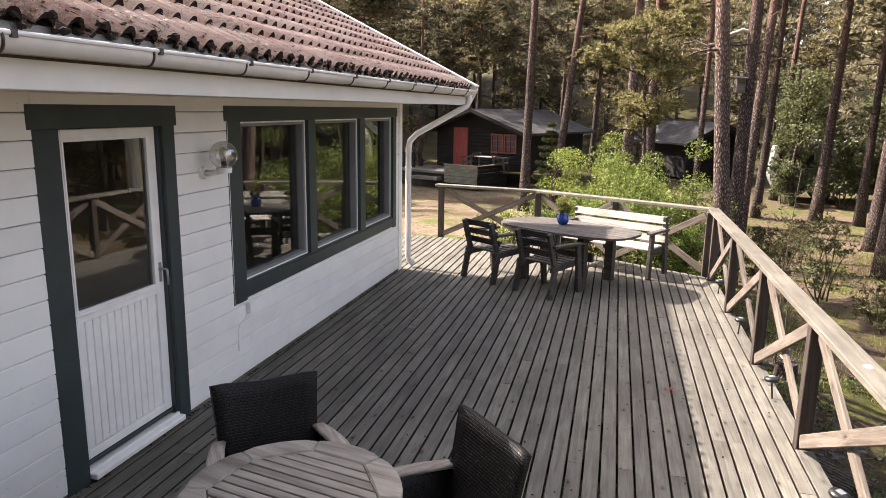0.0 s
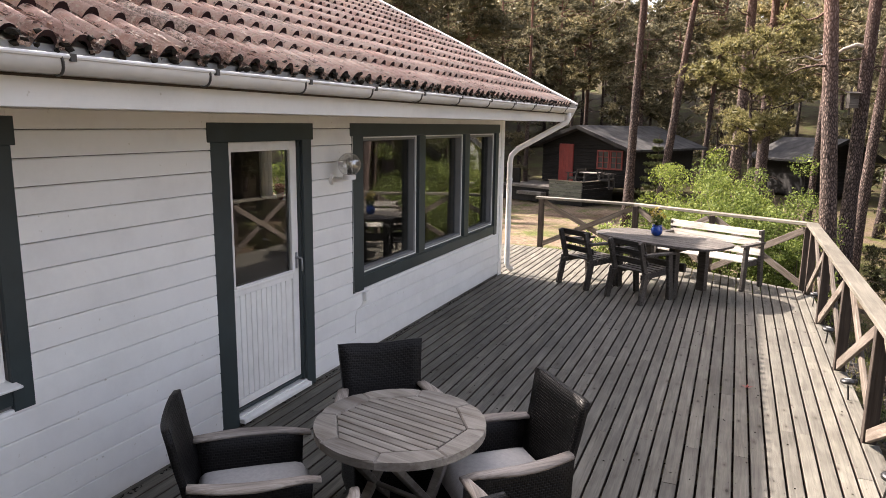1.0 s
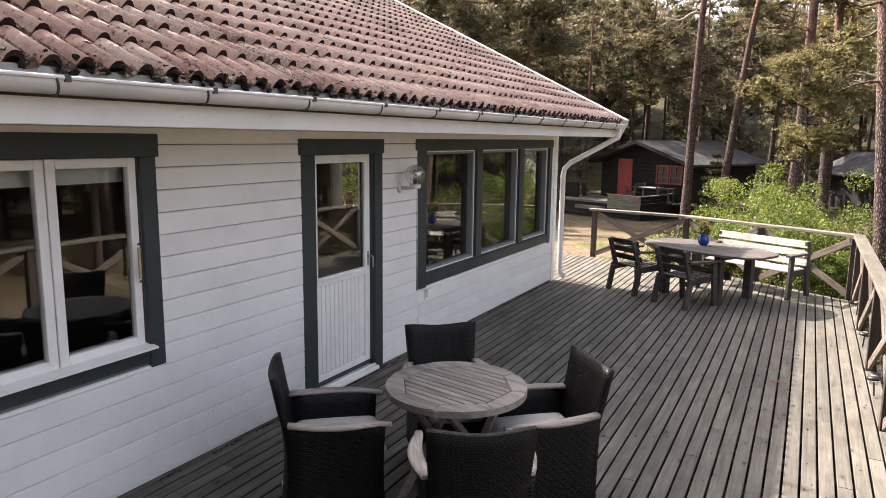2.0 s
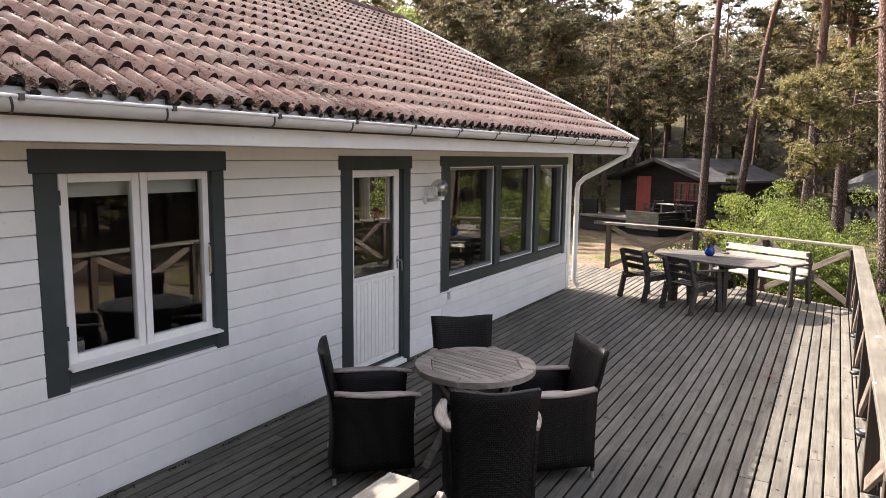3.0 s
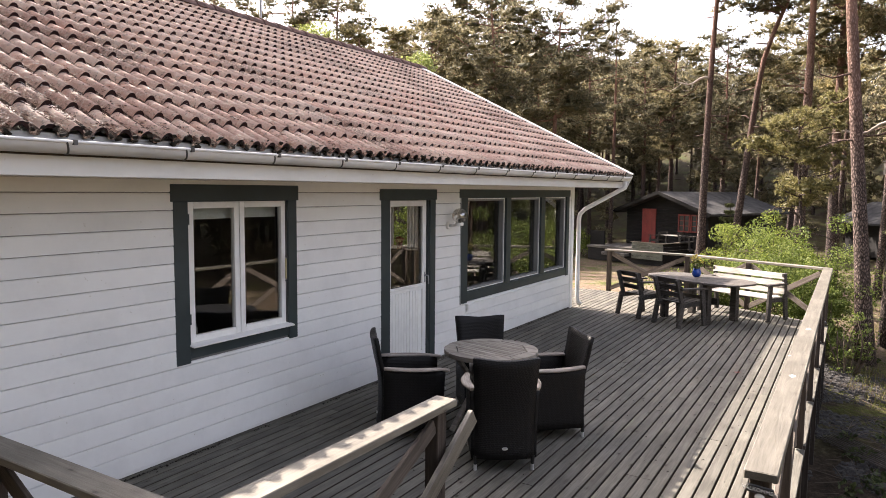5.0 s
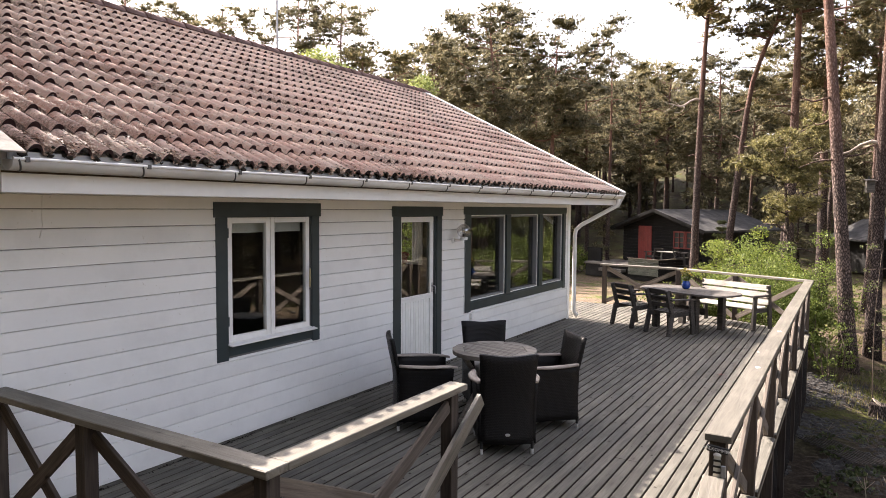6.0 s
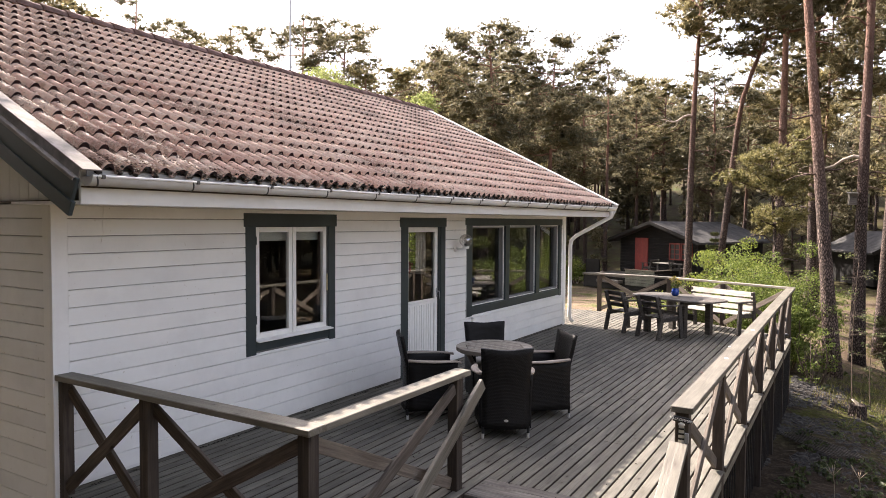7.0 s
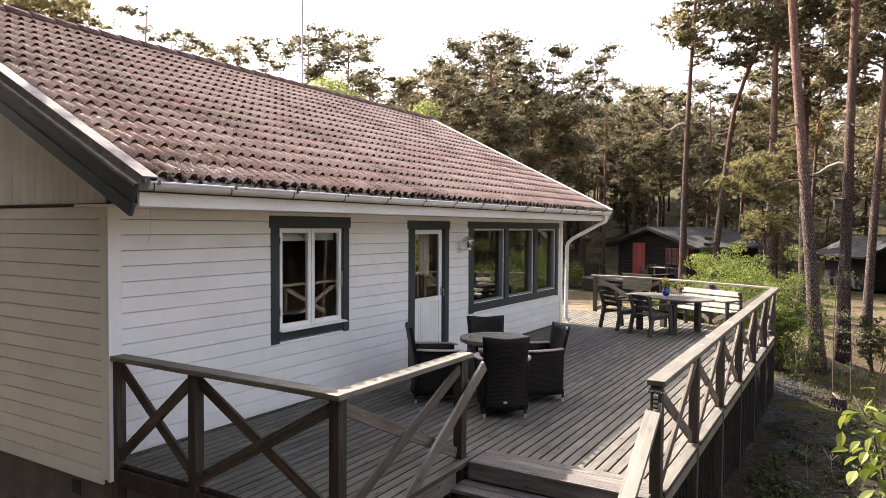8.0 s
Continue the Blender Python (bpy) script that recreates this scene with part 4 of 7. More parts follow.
# ---- deck ----
BP = 0.1097
OUT = 1.44
DZ = 0.0


def far_edge(x):
    """Far rim of the deck in plan: straight behind the house corner, then slanting to the outer corner."""
    if x < -1.33:
        return 11.22 - 0.14 * (x + 3.3) / 1.97
    return 11.08 - (x + 1.33) * (11.08 - 9.40) / (OUT + 1.33)


# the boards and the outer railing run a little askew to the house
SKEW = Matrix.Translation((0, 4.2, 0)) @ Matrix.Rotation(0.0122, 4, "Z") @ Matrix.Translation((0, -4.2, 0))


deck = thing("deck", SKEW, "weathered grey plank deck along the house", "deck", kind="structure")
rd = random.Random(11)


def deck_plank(x0, x1, ya, yb, yb2, parent=None):
    """A plank from ya to a cut end that may slant from yb to yb2."""
    L = (yb + yb2) / 2 - ya
    m = (ya + yb) / 2
    hx, t = (x1 - x0) / 2, 0.045
    b2 = B()
    e = 0.004
    pts = [(-hx, ya - m), (hx, ya - m), (hx, yb2 - m), (-hx, yb - m)]
    top = [b2.verts.new((p[0] + (e if p[0] < 0 else -e), p[1], 0)) for p in pts]
    mid = [b2.verts.new((p[0], p[1], -e)) for p in pts]
    low = [b2.verts.new((p[0], p[1], -t)) for p in pts]
    b2.faces.new(top)
    b2.faces.new(low[::-1])
    for u, v in ((top, mid), (mid, low)):
        for k in range(4):
            b2.faces.new((u[k], v[k], v[(k + 1) % 4], u[(k + 1) % 4]))
    me = mesh_of("plank", b2, M_DECK)
    me.materials.append(M_POST)
    for p in me.polygons:   # dark wood on the lower sides puts the gaps' shade into colour
        p.material_index = int(p.index >= 6)
    part("plank", me, M_DECK, parent, at=((x0 + x1) / 2, m, DZ + rd.uniform(-0.0015, 0.0015)))


xi = OUT
k = 0
STEPX0, STEPX1 = -0.36, 1.33
while xi > -3.75:
    x1, x0 = xi - 0.0075, xi - BP + 0.0075
    xm = (x0 + x1) / 2
    start = -2.42 if xm < STEPX0 else -0.30
    if k == 0:
        start = -0.66
    if xm < WX - 0.1:
        start = Y1 + 0.2
    end0, end1 = far_edge(x0), far_edge(x1)
    if k > 0:
        joints, y = [], start
        while True:
            y += rd.choice((3.6, 4.2, 4.8, 5.4)) if y > start else rd.choice((1.8, 2.4, 3.0, 3.6, 4.2))
            if y > min(end0, end1) - 0.9:
                break
            joints.append(round(y / 0.6) * 0.6 + 0.03)
        ends = [start] + joints
        for i, a in enumerate(ends):
            if i + 1 < len(ends):
                deck_plank(x0, x1, a + 0.002, ends[i + 1] - 0.002, ends[i + 1] - 0.002, deck)
            else:
                deck_plank(x0, x1, a + 0.002, end0, end1, deck)
    xi -= BP
    k += 1
# the outermost board lies in lengths between the posts
POSTS_Y = [-0.57, 1.02, 2.66, 4.29, 5.98, 7.70, 9.30]
for a, b in zip(POSTS_Y, POSTS_Y[1:]):
    deck_plank(OUT - BP + 0.005, OUT + 0.01, a + 0.052, b - 0.052, b - 0.052, deck)
deck_plank(OUT - BP + 0.005, OUT + 0.01, 9.352, 9.44, 9.40, deck)
# two boards laid across at the head of the stairs
for y0, y1 in ((-0.69, -0.565), (-0.56, -0.435), (-0.43, -0.305)):
    board("plank", STEPX0 + 0.06, STEPX1 + 0.03, y0, y1, -0.028, 0.003, M_DECKX, deck)
board("nosing", STEPX0 + 0.06, STEPX1 + 0.03, -0.715, -0.692, -0.16, 0.002, M_DECKX, deck)
# frame under the boards
bm = B()
for y in [-2.2 + 0.6 * i for i in range(22)]:
    x1 = OUT - 0.06 if -0.5 < y < 9.2 else (STEPX0 - 0.05 if y < 0 else 1.0 - (y - 9.4) * 1.5)
    box(bm, -3.0 if y < Y1 else -3.6, x1, y - 0.022, y + 0.022, -0.2, -0.047)
part("joists", bm, M_POST, deck)
board("rim_board", OUT - 0.04, OUT - 0.012, -0.66, 9.38, -0.18, -0.047, M_RAILY, deck)
board("rim_board", -3.0, STEPX0 + 0.03, -2.46, -2.43, -0.2, -0.047, M_POST, deck)
board("rim_board", STEPX0 + 0.005, STEPX0 + 0.035, -2.42, -0.9, -0.2, -0.047, M_RAILY, deck)
board("riser", STEPX0 + 0.06, STEPX1 + 0.03, -0.63, -0.60, -0.5, -0.17, M_POST, deck)

# rusty nail heads over each joist
vs, fs = [], []
xi = OUT - BP
while xi > -2.95:
    for y in [-2.2 + 0.6 * i for i in range(22)]:
        if (y < -0.5 and xi > STEPX0 + 0.05) or y > far_edge(xi) - 0.05:
            continue
        for fx in (0.22, 0.78):
            cx, cy, o = xi - BP * fx + rd.uniform(-0.004, 0.004), y + rd.uniform(-0.008, 0.008), len(vs)
            vs += [(cx + 0.0042 * math.cos(1.047 * q), cy + 0.0042 * math.sin(1.047 * q), 0.0018) for q in range(6)]
            fs.append(tuple(range(o, o + 6)))
    xi -= BP
tagged(part("nail_heads", raw("nail_heads", vs, fs, M_NAIL), M_NAIL, deck), kind="stuff")

# stairs going down from the opening
stairs = thing("stairs", (0, 0, 0), "grey wooden stairs leading down from the deck", "stairs")
for i in range(1, 6):
    z, y = -0.175 * i, -0.69 - 0.268 * (i - 1)
    for y0 in (y - 0.142, y - 0.29):
        board("tread", STEPX0 + 0.07, STEPX1, y0, y0 + 0.138, z - 0.035, z, M_DECKX, stairs)
for x in (STEPX0 + 0.045, STEPX1 + 0.02):
    part("stringer", beam(B(), (x, -0.65, -0.3), (x, -2.1, -1.24), 0.04, 0.2, (0, 0, 1)), M_POST, stairs)

# ---- railings ----


def railing(name, posts, label, top, below=-0.2, braces=True, wood_of=None, up=0.0, turned=None):
    """Posts with a flat cap board and crossed planks in each bay. posts: (x, y) in order."""
    r = thing(name, (turned or Matrix()) @ Matrix.Translation((posts[0][0], posts[0][1], 0)), label, "railing", "deck railing")
    o = Vector((posts[0][0], posts[0][1], 0))
    low = below if isinstance(below, (list, tuple)) else [below] * len(posts)
    for (x, y), b in zip(posts, low):
        if b is None:   # shares the next railing's post
            continue
        part("post", box(B(), -0.047, 0.047, -0.047, 0.047, b, 0.925 + up, 0.004), M_POST, r, at=Vector((x, y, 0)) - o)
    for a, b in zip(top, top[1:]):
        a3, b3 = Vector((*a, 0.948 + up)) - o, Vector((*b, 0.948 + up)) - o
        d = (b3 - a3)
        ob = part("cap_board", beam(B(), (0, -d.length / 2, 0), (0, d.length / 2, 0), 0.152, 0.045, (0, 0, 1), 0.005), M_RAILY, r,
                  at=Matrix.Translation((a3 + b3) / 2) @ Matrix.Rotation(math.atan2(-d.x, d.y), 4, "Z"))
    if braces:
        for (xa, ya), (xb, yb) in zip(posts, posts[1:]):
            d = Vector((xb - xa, yb - ya, 0)).normalized()
            nrm = Vector((d.y, -d.x, 0))
            for s, (za, zb) in ((0.017, (0.06, 0.86)), (-0.017, (0.86, 0.06))):
                p = Vector((xa, ya, za)) + d * 0.05 + nrm * s - o
                q = Vector((xb, yb, zb)) - d * 0.05 + nrm * s - o
                L = (q - p).length
                rot = (q - p).to_track_quat("Y", "Z").to_matrix().to_4x4()
                part("brace", beam(B(), (0, -L / 2, 0), (0, L / 2, 0), 0.03, 0.095, (0, 0, 1), 0.004), wood_of or M_BRACE, r, at=Matrix.Translation((p + q) / 2) @ rot)
    return r


RPX = OUT - 0.055
CAPX = OUT - 0.048
CORNER = SKEW @ Vector((CAPX, 9.76, 0))
CORNER = (CORNER.x, CORNER.y)
railing("railing", [(RPX, y) for y in POSTS_Y], "weathered wooden railing with crossed planks and flat cap board", [(CAPX, -0.66), (CAPX, 9.76)],
        below=[-1.6] * 7, up=-0.014, turned=SKEW)
railing("railing", [(1.27, 9.62), (-0.05, 10.35), (-1.34, 11.0)], "weathered wooden railing slanting across the far end of the deck", [CORNER, (-1.34, 11.05)], below=[-1.5, -1.3, -1.0], up=-0.016)
railing("railing", [(-1.34, 11.06), (-3.12, 11.27)], "weathered wooden railing along the far end of the deck", [(-1.28, 11.05), (-3.22, 11.31)], below=[-1.0, -0.6], up=-0.018)
railing("railing", [(-2.985, -2.44), (-1.91, -2.44), (-0.365, -2.44)], "dark weathered wooden railing beside the house corner", [(-3.0, -2.44), (-0.289, -2.44)], below=[-1.0, -1.0, -1.2], wood_of=M_POSTY, up=0.018)
railing("railing", [(-0.365, -2.44), (-0.365, -0.66)], "weathered wooden railing beside the stairs", [(-0.365, -2.362), (-0.365, -0.53)], below=[None, -1.2], up=0.018)
for x, y, z, w, t, nm in ((-0.27, -0.36, 0.84, 0.035, 0.11, "dark"), (1.435, -0.635, 0.69, 0.125, 0.04, "pale")):
    hr = thing("stair_rail", (x, y, z), "sloping %s wooden handrail plank of the stairs" % nm, "handrail")
    b = Vector((0, -2.1, -2.1 * 0.66))
    half = b.length / 2
    part("plank", beam(B(), (0, -half, 0), (0, half, 0), w, t, (0, 0, 1), 0.004), M_RAILY, hr,
         at=Matrix.Translation(b / 2) @ Matrix.Rotation(math.atan2(-b.z, -b.y), 4, "X"))
    part("post", box(B(), -0.045, 0.045, b.y + 0.06, b.y + 0.15, -1.62 - z, b.z + 0.06, 0.004), M_POST, hr)
# dark uprights closing the space below the deck
skirt = thing("deck_skirt", (OUT - 0.075, 0, 0), "dark upright battens closing the underside of the deck", "lattice")
y = -0.7
while y < 9.2:
    board("batten", -0.006, 0.006, y, y + 0.012, -1.55, -0.19, M_BATTEN, skirt, 0.0)
    y += 0.16

# ---- trees ----


def needles(centres, size, r):
    """Narrow blades standing out from their tuft's middle, rather upward."""
    n = len(centres)
    d = r.normal(size=(n, 3)) + np.array([0, 0, 0.45])
    d /= np.linalg.norm(d, axis=1)[:, None]
    e = np.cross(d, r.normal(size=(n, 3)))
    e /= np.linalg.norm(e, axis=1)[:, None]
    s = size * r.uniform(0.7, 1.3, (n, 1))
    a = centres + d * s * 0.05
    tip = centres + d * s
    v = np.stack([a - e * s * 0.15, a + e * s * 0.15, tip], 1).reshape(-1, 3)
    return v, np.arange(3 * n).reshape(-1, 3)


def blob(c, rad, n, r):
    d = r.normal(size=(n, 3))
    d /= np.linalg.norm(d, axis=1)[:, None]
    return np.array(c) + d * np.array(rad) * (r.uniform(0.25, 1.0, (n, 1)) ** 0.5)


def limb_mesh(bm, p, q, r0, r1, bend, r, seg=6, n=5):
    p, q = np.array(p), np.array(q)
    pts, rad = [], []
    w = r.normal(size=3) * bend
    for i in range(n):
        t = i / (n - 1)
        pts.append(tuple(p + (q - p) * t + w * math.sin(math.pi * t)))
        rad.append(r0 + (r1 - r0) * t)
    tube(bm, pts, rad, seg)
    return pts


def pine_meshes(name, h, r0, crown_from, spread, leaves, seed, lean=0.0, seg=10, needle=0.21, kink=None, stubs=7, snag=None):
    """Trunk with limbs, and a crown of needle pads, as two meshes with the foot at the origin.
    lean: sideways per ten metres; kink: (part of the height, sideways); snag: (height, angle, length) of a long dead limb."""
    r = np.random.default_rng(seed)
    bm = B()
    pts, rad = [], []
    ph = r.uniform(0, 6.28, 2)
    for i in range(15):
        t = i / 14
        side = 0.0 if kink is None else kink[1] / (1 + math.exp(-(t - kink[0]) * 26))
        pts.append((lean * t * h * 0.1 + 0.16 * math.sin(3.1 * t + ph[0]) * t + side, 0.16 * math.sin(2.7 * t + ph[1]) * t, t * h - 0.25))
        rad.append(r0 * (1.35 if i == 0 else 1.08 if i == 1 else 1 - 0.82 * t))
    tube(bm, pts, rad, seg)
    at = lambda z: np.array([np.interp(z, [p[2] for p in pts], [p[k] for p in pts]) for k in range(3)])
    cents = []
    nl = int(17 + spread * 6)
    for i in range(nl):
        t = (i + r.uniform(0, 0.8)) / nl
        z = h * (crown_from + (1.0 - crown_from) * t) * 0.985
        a = r.uniform(0, 6.28)
        ln = spread * (0.45 + 0.75 * math.sin(math.pi * min(1, 0.22 + 0.78 * (1 - t)))) * r.uniform(0.5, 1.15)
        p = at(z)
        q = p + np.array([math.cos(a) * ln, math.sin(a) * ln, ln * r.uniform(-0.08, 0.5)])
        bp = limb_mesh(bm, p, q, r0 * (0.30 - 0.15 * t), 0.012, 0.12 * ln, r, 5 if seg > 5 else 3, 5 if seg > 5 else 3)
        for s in (2, 3, 4):
            for _ in range((0, 0, 1, 2, 3)[s]):
                c = np.array(bp[-1 if s == 4 else s * (len(bp) - 1) // 4]) + r.normal(size=3) * np.array([0.14, 0.14, 0.075]) * spread + np.array([0, 0, 0.06])
                cents.append((c, spread * r.uniform(0.14, 0.33)))
    cents.append((at(h), spread * 0.2))
    for i in range(stubs):   # bare dead stubs below the crown
        z = h * crown_from * r.uniform(0.45, 1.0)
        a = r.uniform(0, 6.28)
        ln = r.uniform(0.3, 1.1)
        p = at(z)
        limb_mesh(bm, p, p + np.array([math.cos(a) * ln, math.sin(a) * ln, ln * r.uniform(-0.35, 0.25)]), 0.028, 0.007, 0.12, r, 4, 4)
    if snag is not None:
        p = at(snag[0])
        d = np.array([math.cos(radians(snag[1])), math.sin(radians(snag[1])), 0.0])
        bend = [p + d * snag[2] * k / 6 + np.array([0, 0, 0.16 * math.sin(1.3 * k) - 0.05 * k]) * snag[2] * 0.5 for k in range(7)]
        dead = B()
        tube(dead, [tuple(q) for q in bend], [0.05, 0.045, 0.04, 0.034, 0.026, 0.018, 0.008], 7)
        for k in (3, 4, 5):
            limb_mesh(dead, bend[k], bend[k] + d * 0.35 + np.array([0, 0, 0.25 * (-1) ** k]), 0.015, 0.004, 0.08, r, 4, 4)
    both = [mesh_of(name + "_trunk", bm, M_BARK), pad_crown(name + "_crown", cents, leaves, needle, spread, r, leaves > 4000)]
    if snag is not None:
        both.append(mesh_of(name + "_dead_limb", dead, M_DEADWOOD))
    return both


def pad_crown(name, cents, leaves, needle, spread, r, fine):
    """Flat needle pads in layers: each an uneven middle set with tufts of needles that point up and out."""
    bm = B()
    bmesh.ops.create_icosphere(bm, subdivisions=1, radius=1.0)
    iv = np.array([v.co[:] for v in bm.verts])
    jf = np.array([[v.index for v in f.verts] for f in bm.faces])
    bm.free()
    vs, fs, n, mid = [], [], 0, 0
    total = sum(rr ** 2 for _, rr in cents)
    for c, rr in cents if fine else ():   # the dense middles, the pad's inner shade put into their darker colour
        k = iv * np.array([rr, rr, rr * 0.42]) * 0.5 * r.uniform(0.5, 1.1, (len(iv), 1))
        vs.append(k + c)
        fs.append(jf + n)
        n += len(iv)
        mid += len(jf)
    each = 9 if fine else 4
    for c, rr in cents:   # tufts, then the needles of each tuft
        k = max(3, int(leaves * rr ** 2 / total / each))
        d = r.normal(size=(k, 3))
        d /= np.linalg.norm(d, axis=1)[:, None]
        rough = 1 + 0.22 * np.sin(d @ r.normal(size=3) * 4 + r.uniform(0, 6))[:, None]
        tuft = c + d * np.array([rr, rr, rr * 0.52]) * r.uniform(0.4, 1.0, (k, 1)) * rough
        p = np.repeat(tuft, each, 0)
        w = np.repeat(d * np.array([1, 1, 0.6]), each, 0) * 0.7 + r.normal(size=(k * each, 3)) * 0.55 + np.array([0, 0, 0.4])
        w /= np.linalg.norm(w, axis=1)[:, None]
        e = np.cross(w, r.normal(size=(k * each, 3)))
        e /= np.linalg.norm(e, axis=1)[:, None]
        q = needle * r.uniform(0.6, 1.3, (k * each, 1))
        vs.append(np.stack([p - e * q * 0.15, p + e * q * 0.15, p + w * q], 1).reshape(-1, 3))
        fs.append(np.arange(3 * k * each).reshape(-1, 3) + n)
        n += 3 * k * each
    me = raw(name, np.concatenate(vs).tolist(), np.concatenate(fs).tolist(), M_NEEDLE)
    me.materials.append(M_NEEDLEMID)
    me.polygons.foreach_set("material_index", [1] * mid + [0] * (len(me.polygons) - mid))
    return me


def pine(m, meshes, label, group="", name="pine_tree"):
    t = thing(name, m, label, "tree", group)
    part("trunk", meshes[0], M_BARK, t)
    part("crown", meshes[1], M_NEEDLE, t)
    for me in meshes[2:]:
        part("dead_limb", me, M_DEADWOOD, t, "pale bare dead limb")
    return t


KINDS = [pine_meshes("pine_a", 15.0, 0.19, 0.47, 2.3, 4200, 1, needle=0.38, seg=7),
         pine_meshes("pine_b", 14.0, 0.16, 0.57, 2.0, 4100, 2, 0.6, needle=0.37, seg=7),
         pine_meshes("pine_c", 13.0, 0.20, 0.35, 2.7, 4700, 3, -0.5, needle=0.38, seg=7),
         pine_meshes("pine_d", 8.0, 0.11, 0.10, 1.7, 4050, 4, needle=0.3, seg=7),
         pine_meshes("pine_g", 11.0, 0.13, 0.16, 2.0, 4100, 8, needle=0.36, seg=7)]
BROAD = {"h": pine_meshes("pine_h", 14.0, 0.21, 0.60, 3.1, 52000, 41, -0.6, needle=0.17),
         "i": pine_meshes("pine_i", 14.0, 0.19, 0.45, 2.6, 37000, 42, 0.5, needle=0.17),
         "p": pine_meshes("pine_p", 14.0, 0.17, 0.46, 1.9, 22000, 44, 0.3, needle=0.16)}
COARSE = [pine_meshes("pine_k", 15.0, 0.19, 0.44, 2.4, 1150, 1, needle=0.68, seg=5),
          pine_meshes("pine_l", 14.0, 0.16, 0.52, 2.1, 1050, 2, 0.6, needle=0.68, seg=5),
          pine_meshes("pine_m", 13.0, 0.20, 0.32, 2.7, 1350, 3, -0.5, needle=0.68, seg=5),
          pine_meshes("pine_n", 8.0, 0.11, 0.10, 1.7, 950, 4, needle=0.56, seg=5),
          pine_meshes("pine_o", 11.0, 0.13, 0.16, 2.0, 1150, 8, needle=0.64, seg=5)]
BROAD["n"] = pine_meshes("pine_j", 14.0, 0.15, 0.12, 1.15, 14000, 43, needle=0.15)
HEIGHT = {"pine_a": 15.0, "pine_b": 14.0, "pine_c": 13.0, "pine_d": 8.0, "pine_g": 11.0}


def set_tree(x, y, meshes, s, turn, label, group="", name="pine_tree"):
    return pine(pose(x, y, ground_z(x, y), 0, 0, turn) @ Matrix.Diagonal((s, s, s, 1)), meshes, label, group, name)


# the tall pines round the far end of the deck: place, height, girth, crown, lean, what sets them apart
TALL = (
    (-2.93, 20.6, 14.5, 0.155, 0.66, 1.9, 0.25, {"snag": (6.9, 200, 1.1)}, "tall pine with a pink upper trunk and a thin ragged crown"),
    (-2.18, 21.9, 14.0, 0.15, 0.66, 1.6, 0.85, {"kink": (0.66, 0.75)}, "crooked pine whose trunk bends sideways below a dark crown"),
    (0.02, 20.2, 15.5, 0.185, 0.62, 2.0, 0.25, {}, "tall straight pine with a reddish upper trunk"),
    (0.90, 25.0, 16.0, 0.20, 0.52, 2.2, -0.1, {"stubs": 14}, "tall pine with bare forked limbs below its crown"),
    (2.03, 13.05, 17.0, 0.165, 0.62, 2.2, -0.75, {"stubs": 9}, "tall pine with grey plated bark, dark at the foot"),
    (2.48, 15.56, 17.0, 0.17, 0.60, 2.2, 0.0, {"snag": (5.4, 183, 1.4), "stubs": 10}, "tall grey-barked pine with a long pale dead limb"),
    (0.95, 26.5, 13.0, 0.11, 0.55, 1.6, 0.2, {"stubs": 12}, "slender pine with many dead twigs"),
    (2.35, 24.0, 14.0, 0.12, 0.58, 1.6, 0.2, {"stubs": 12}, "slender pine with a bare lower trunk"),
    (3.0, 18.2, 15.0, 0.15, 0.58, 1.8, 0.3, {"stubs": 10}, "tall pine with a bare lower trunk"),
    (4.73, 26.0, 15.0, 0.15, 0.60, 1.8, 0.3, {}, "tall pine with a reddish bare trunk"),
    (6.1, 30.3, 15.0, 0.15, 0.60, 1.8, 0.4, {}, "tall pine leaning a little, with a bare trunk"),
    (6.7, 26.0, 15.0, 0.19, 0.62, 1.9, 0.4, {}, "tall pine leaning a little, with a bare trunk"),
    (7.9, 25.3, 15.0, 0.16, 0.60, 1.8, 0.2, {}, "tall pine with a bare trunk"),
    (7.3, 22.0, 15.0, 0.20, 0.60, 2.0, 0.4, {}, "stout pine with grey plated bark"),
    (6.63, 19.0, 15.0, 0.18, 0.60, 2.0, 0.2, {}, "stout pine with grey plated bark"),
)
for i, (x, y, h, r0, cf, sp_, ln_, more, label) in enumerate(TALL):
    m = pose(x, y, ground_z(x, y))
    pine(m, pine_meshes("tall_pine", h, r0, cf, sp_, 18000, 200 + i, ln_, 12, 0.17, **more), label, "pines beside the deck")

rf = random.Random(21)
spots = []


def free(x, y):
    if -13 < x < 4.5 and -4.4 < y < 30:
        return False
    if -11 < x < 6 and 30 <= y < 43:
        return False
    if x > -3.6 and y < 5 and y > -12:
        return False
    if x < -13 and -6 < y < 18:
        return False
    if -40 < x < -6 and 18 < y < 32:
        return False
    return all((x - a) ** 2 + (y - b) ** 2 > 3.6 for a, b in spots)


for i in range(9000):
    u = rf.random()
    if u < 0.6:
        x, y = rf.uniform(-52, 34), rf.uniform(32, 74)
    elif u < 0.75:
        x, y = rf.uniform(9, 40), rf.uniform(10, 34)
    elif u < 0.85:
        x, y = rf.uniform(-46, -16), rf.uniform(12, 42)
    else:
        # trees out of view behind the camera, added to cut skylight on the gable
        x, y = rf.uniform(-26, 8), rf.uniform(-26, -4.5)
    if free(x, y) and len(spots) < 310:
        spots.append((x, y))
distant = []
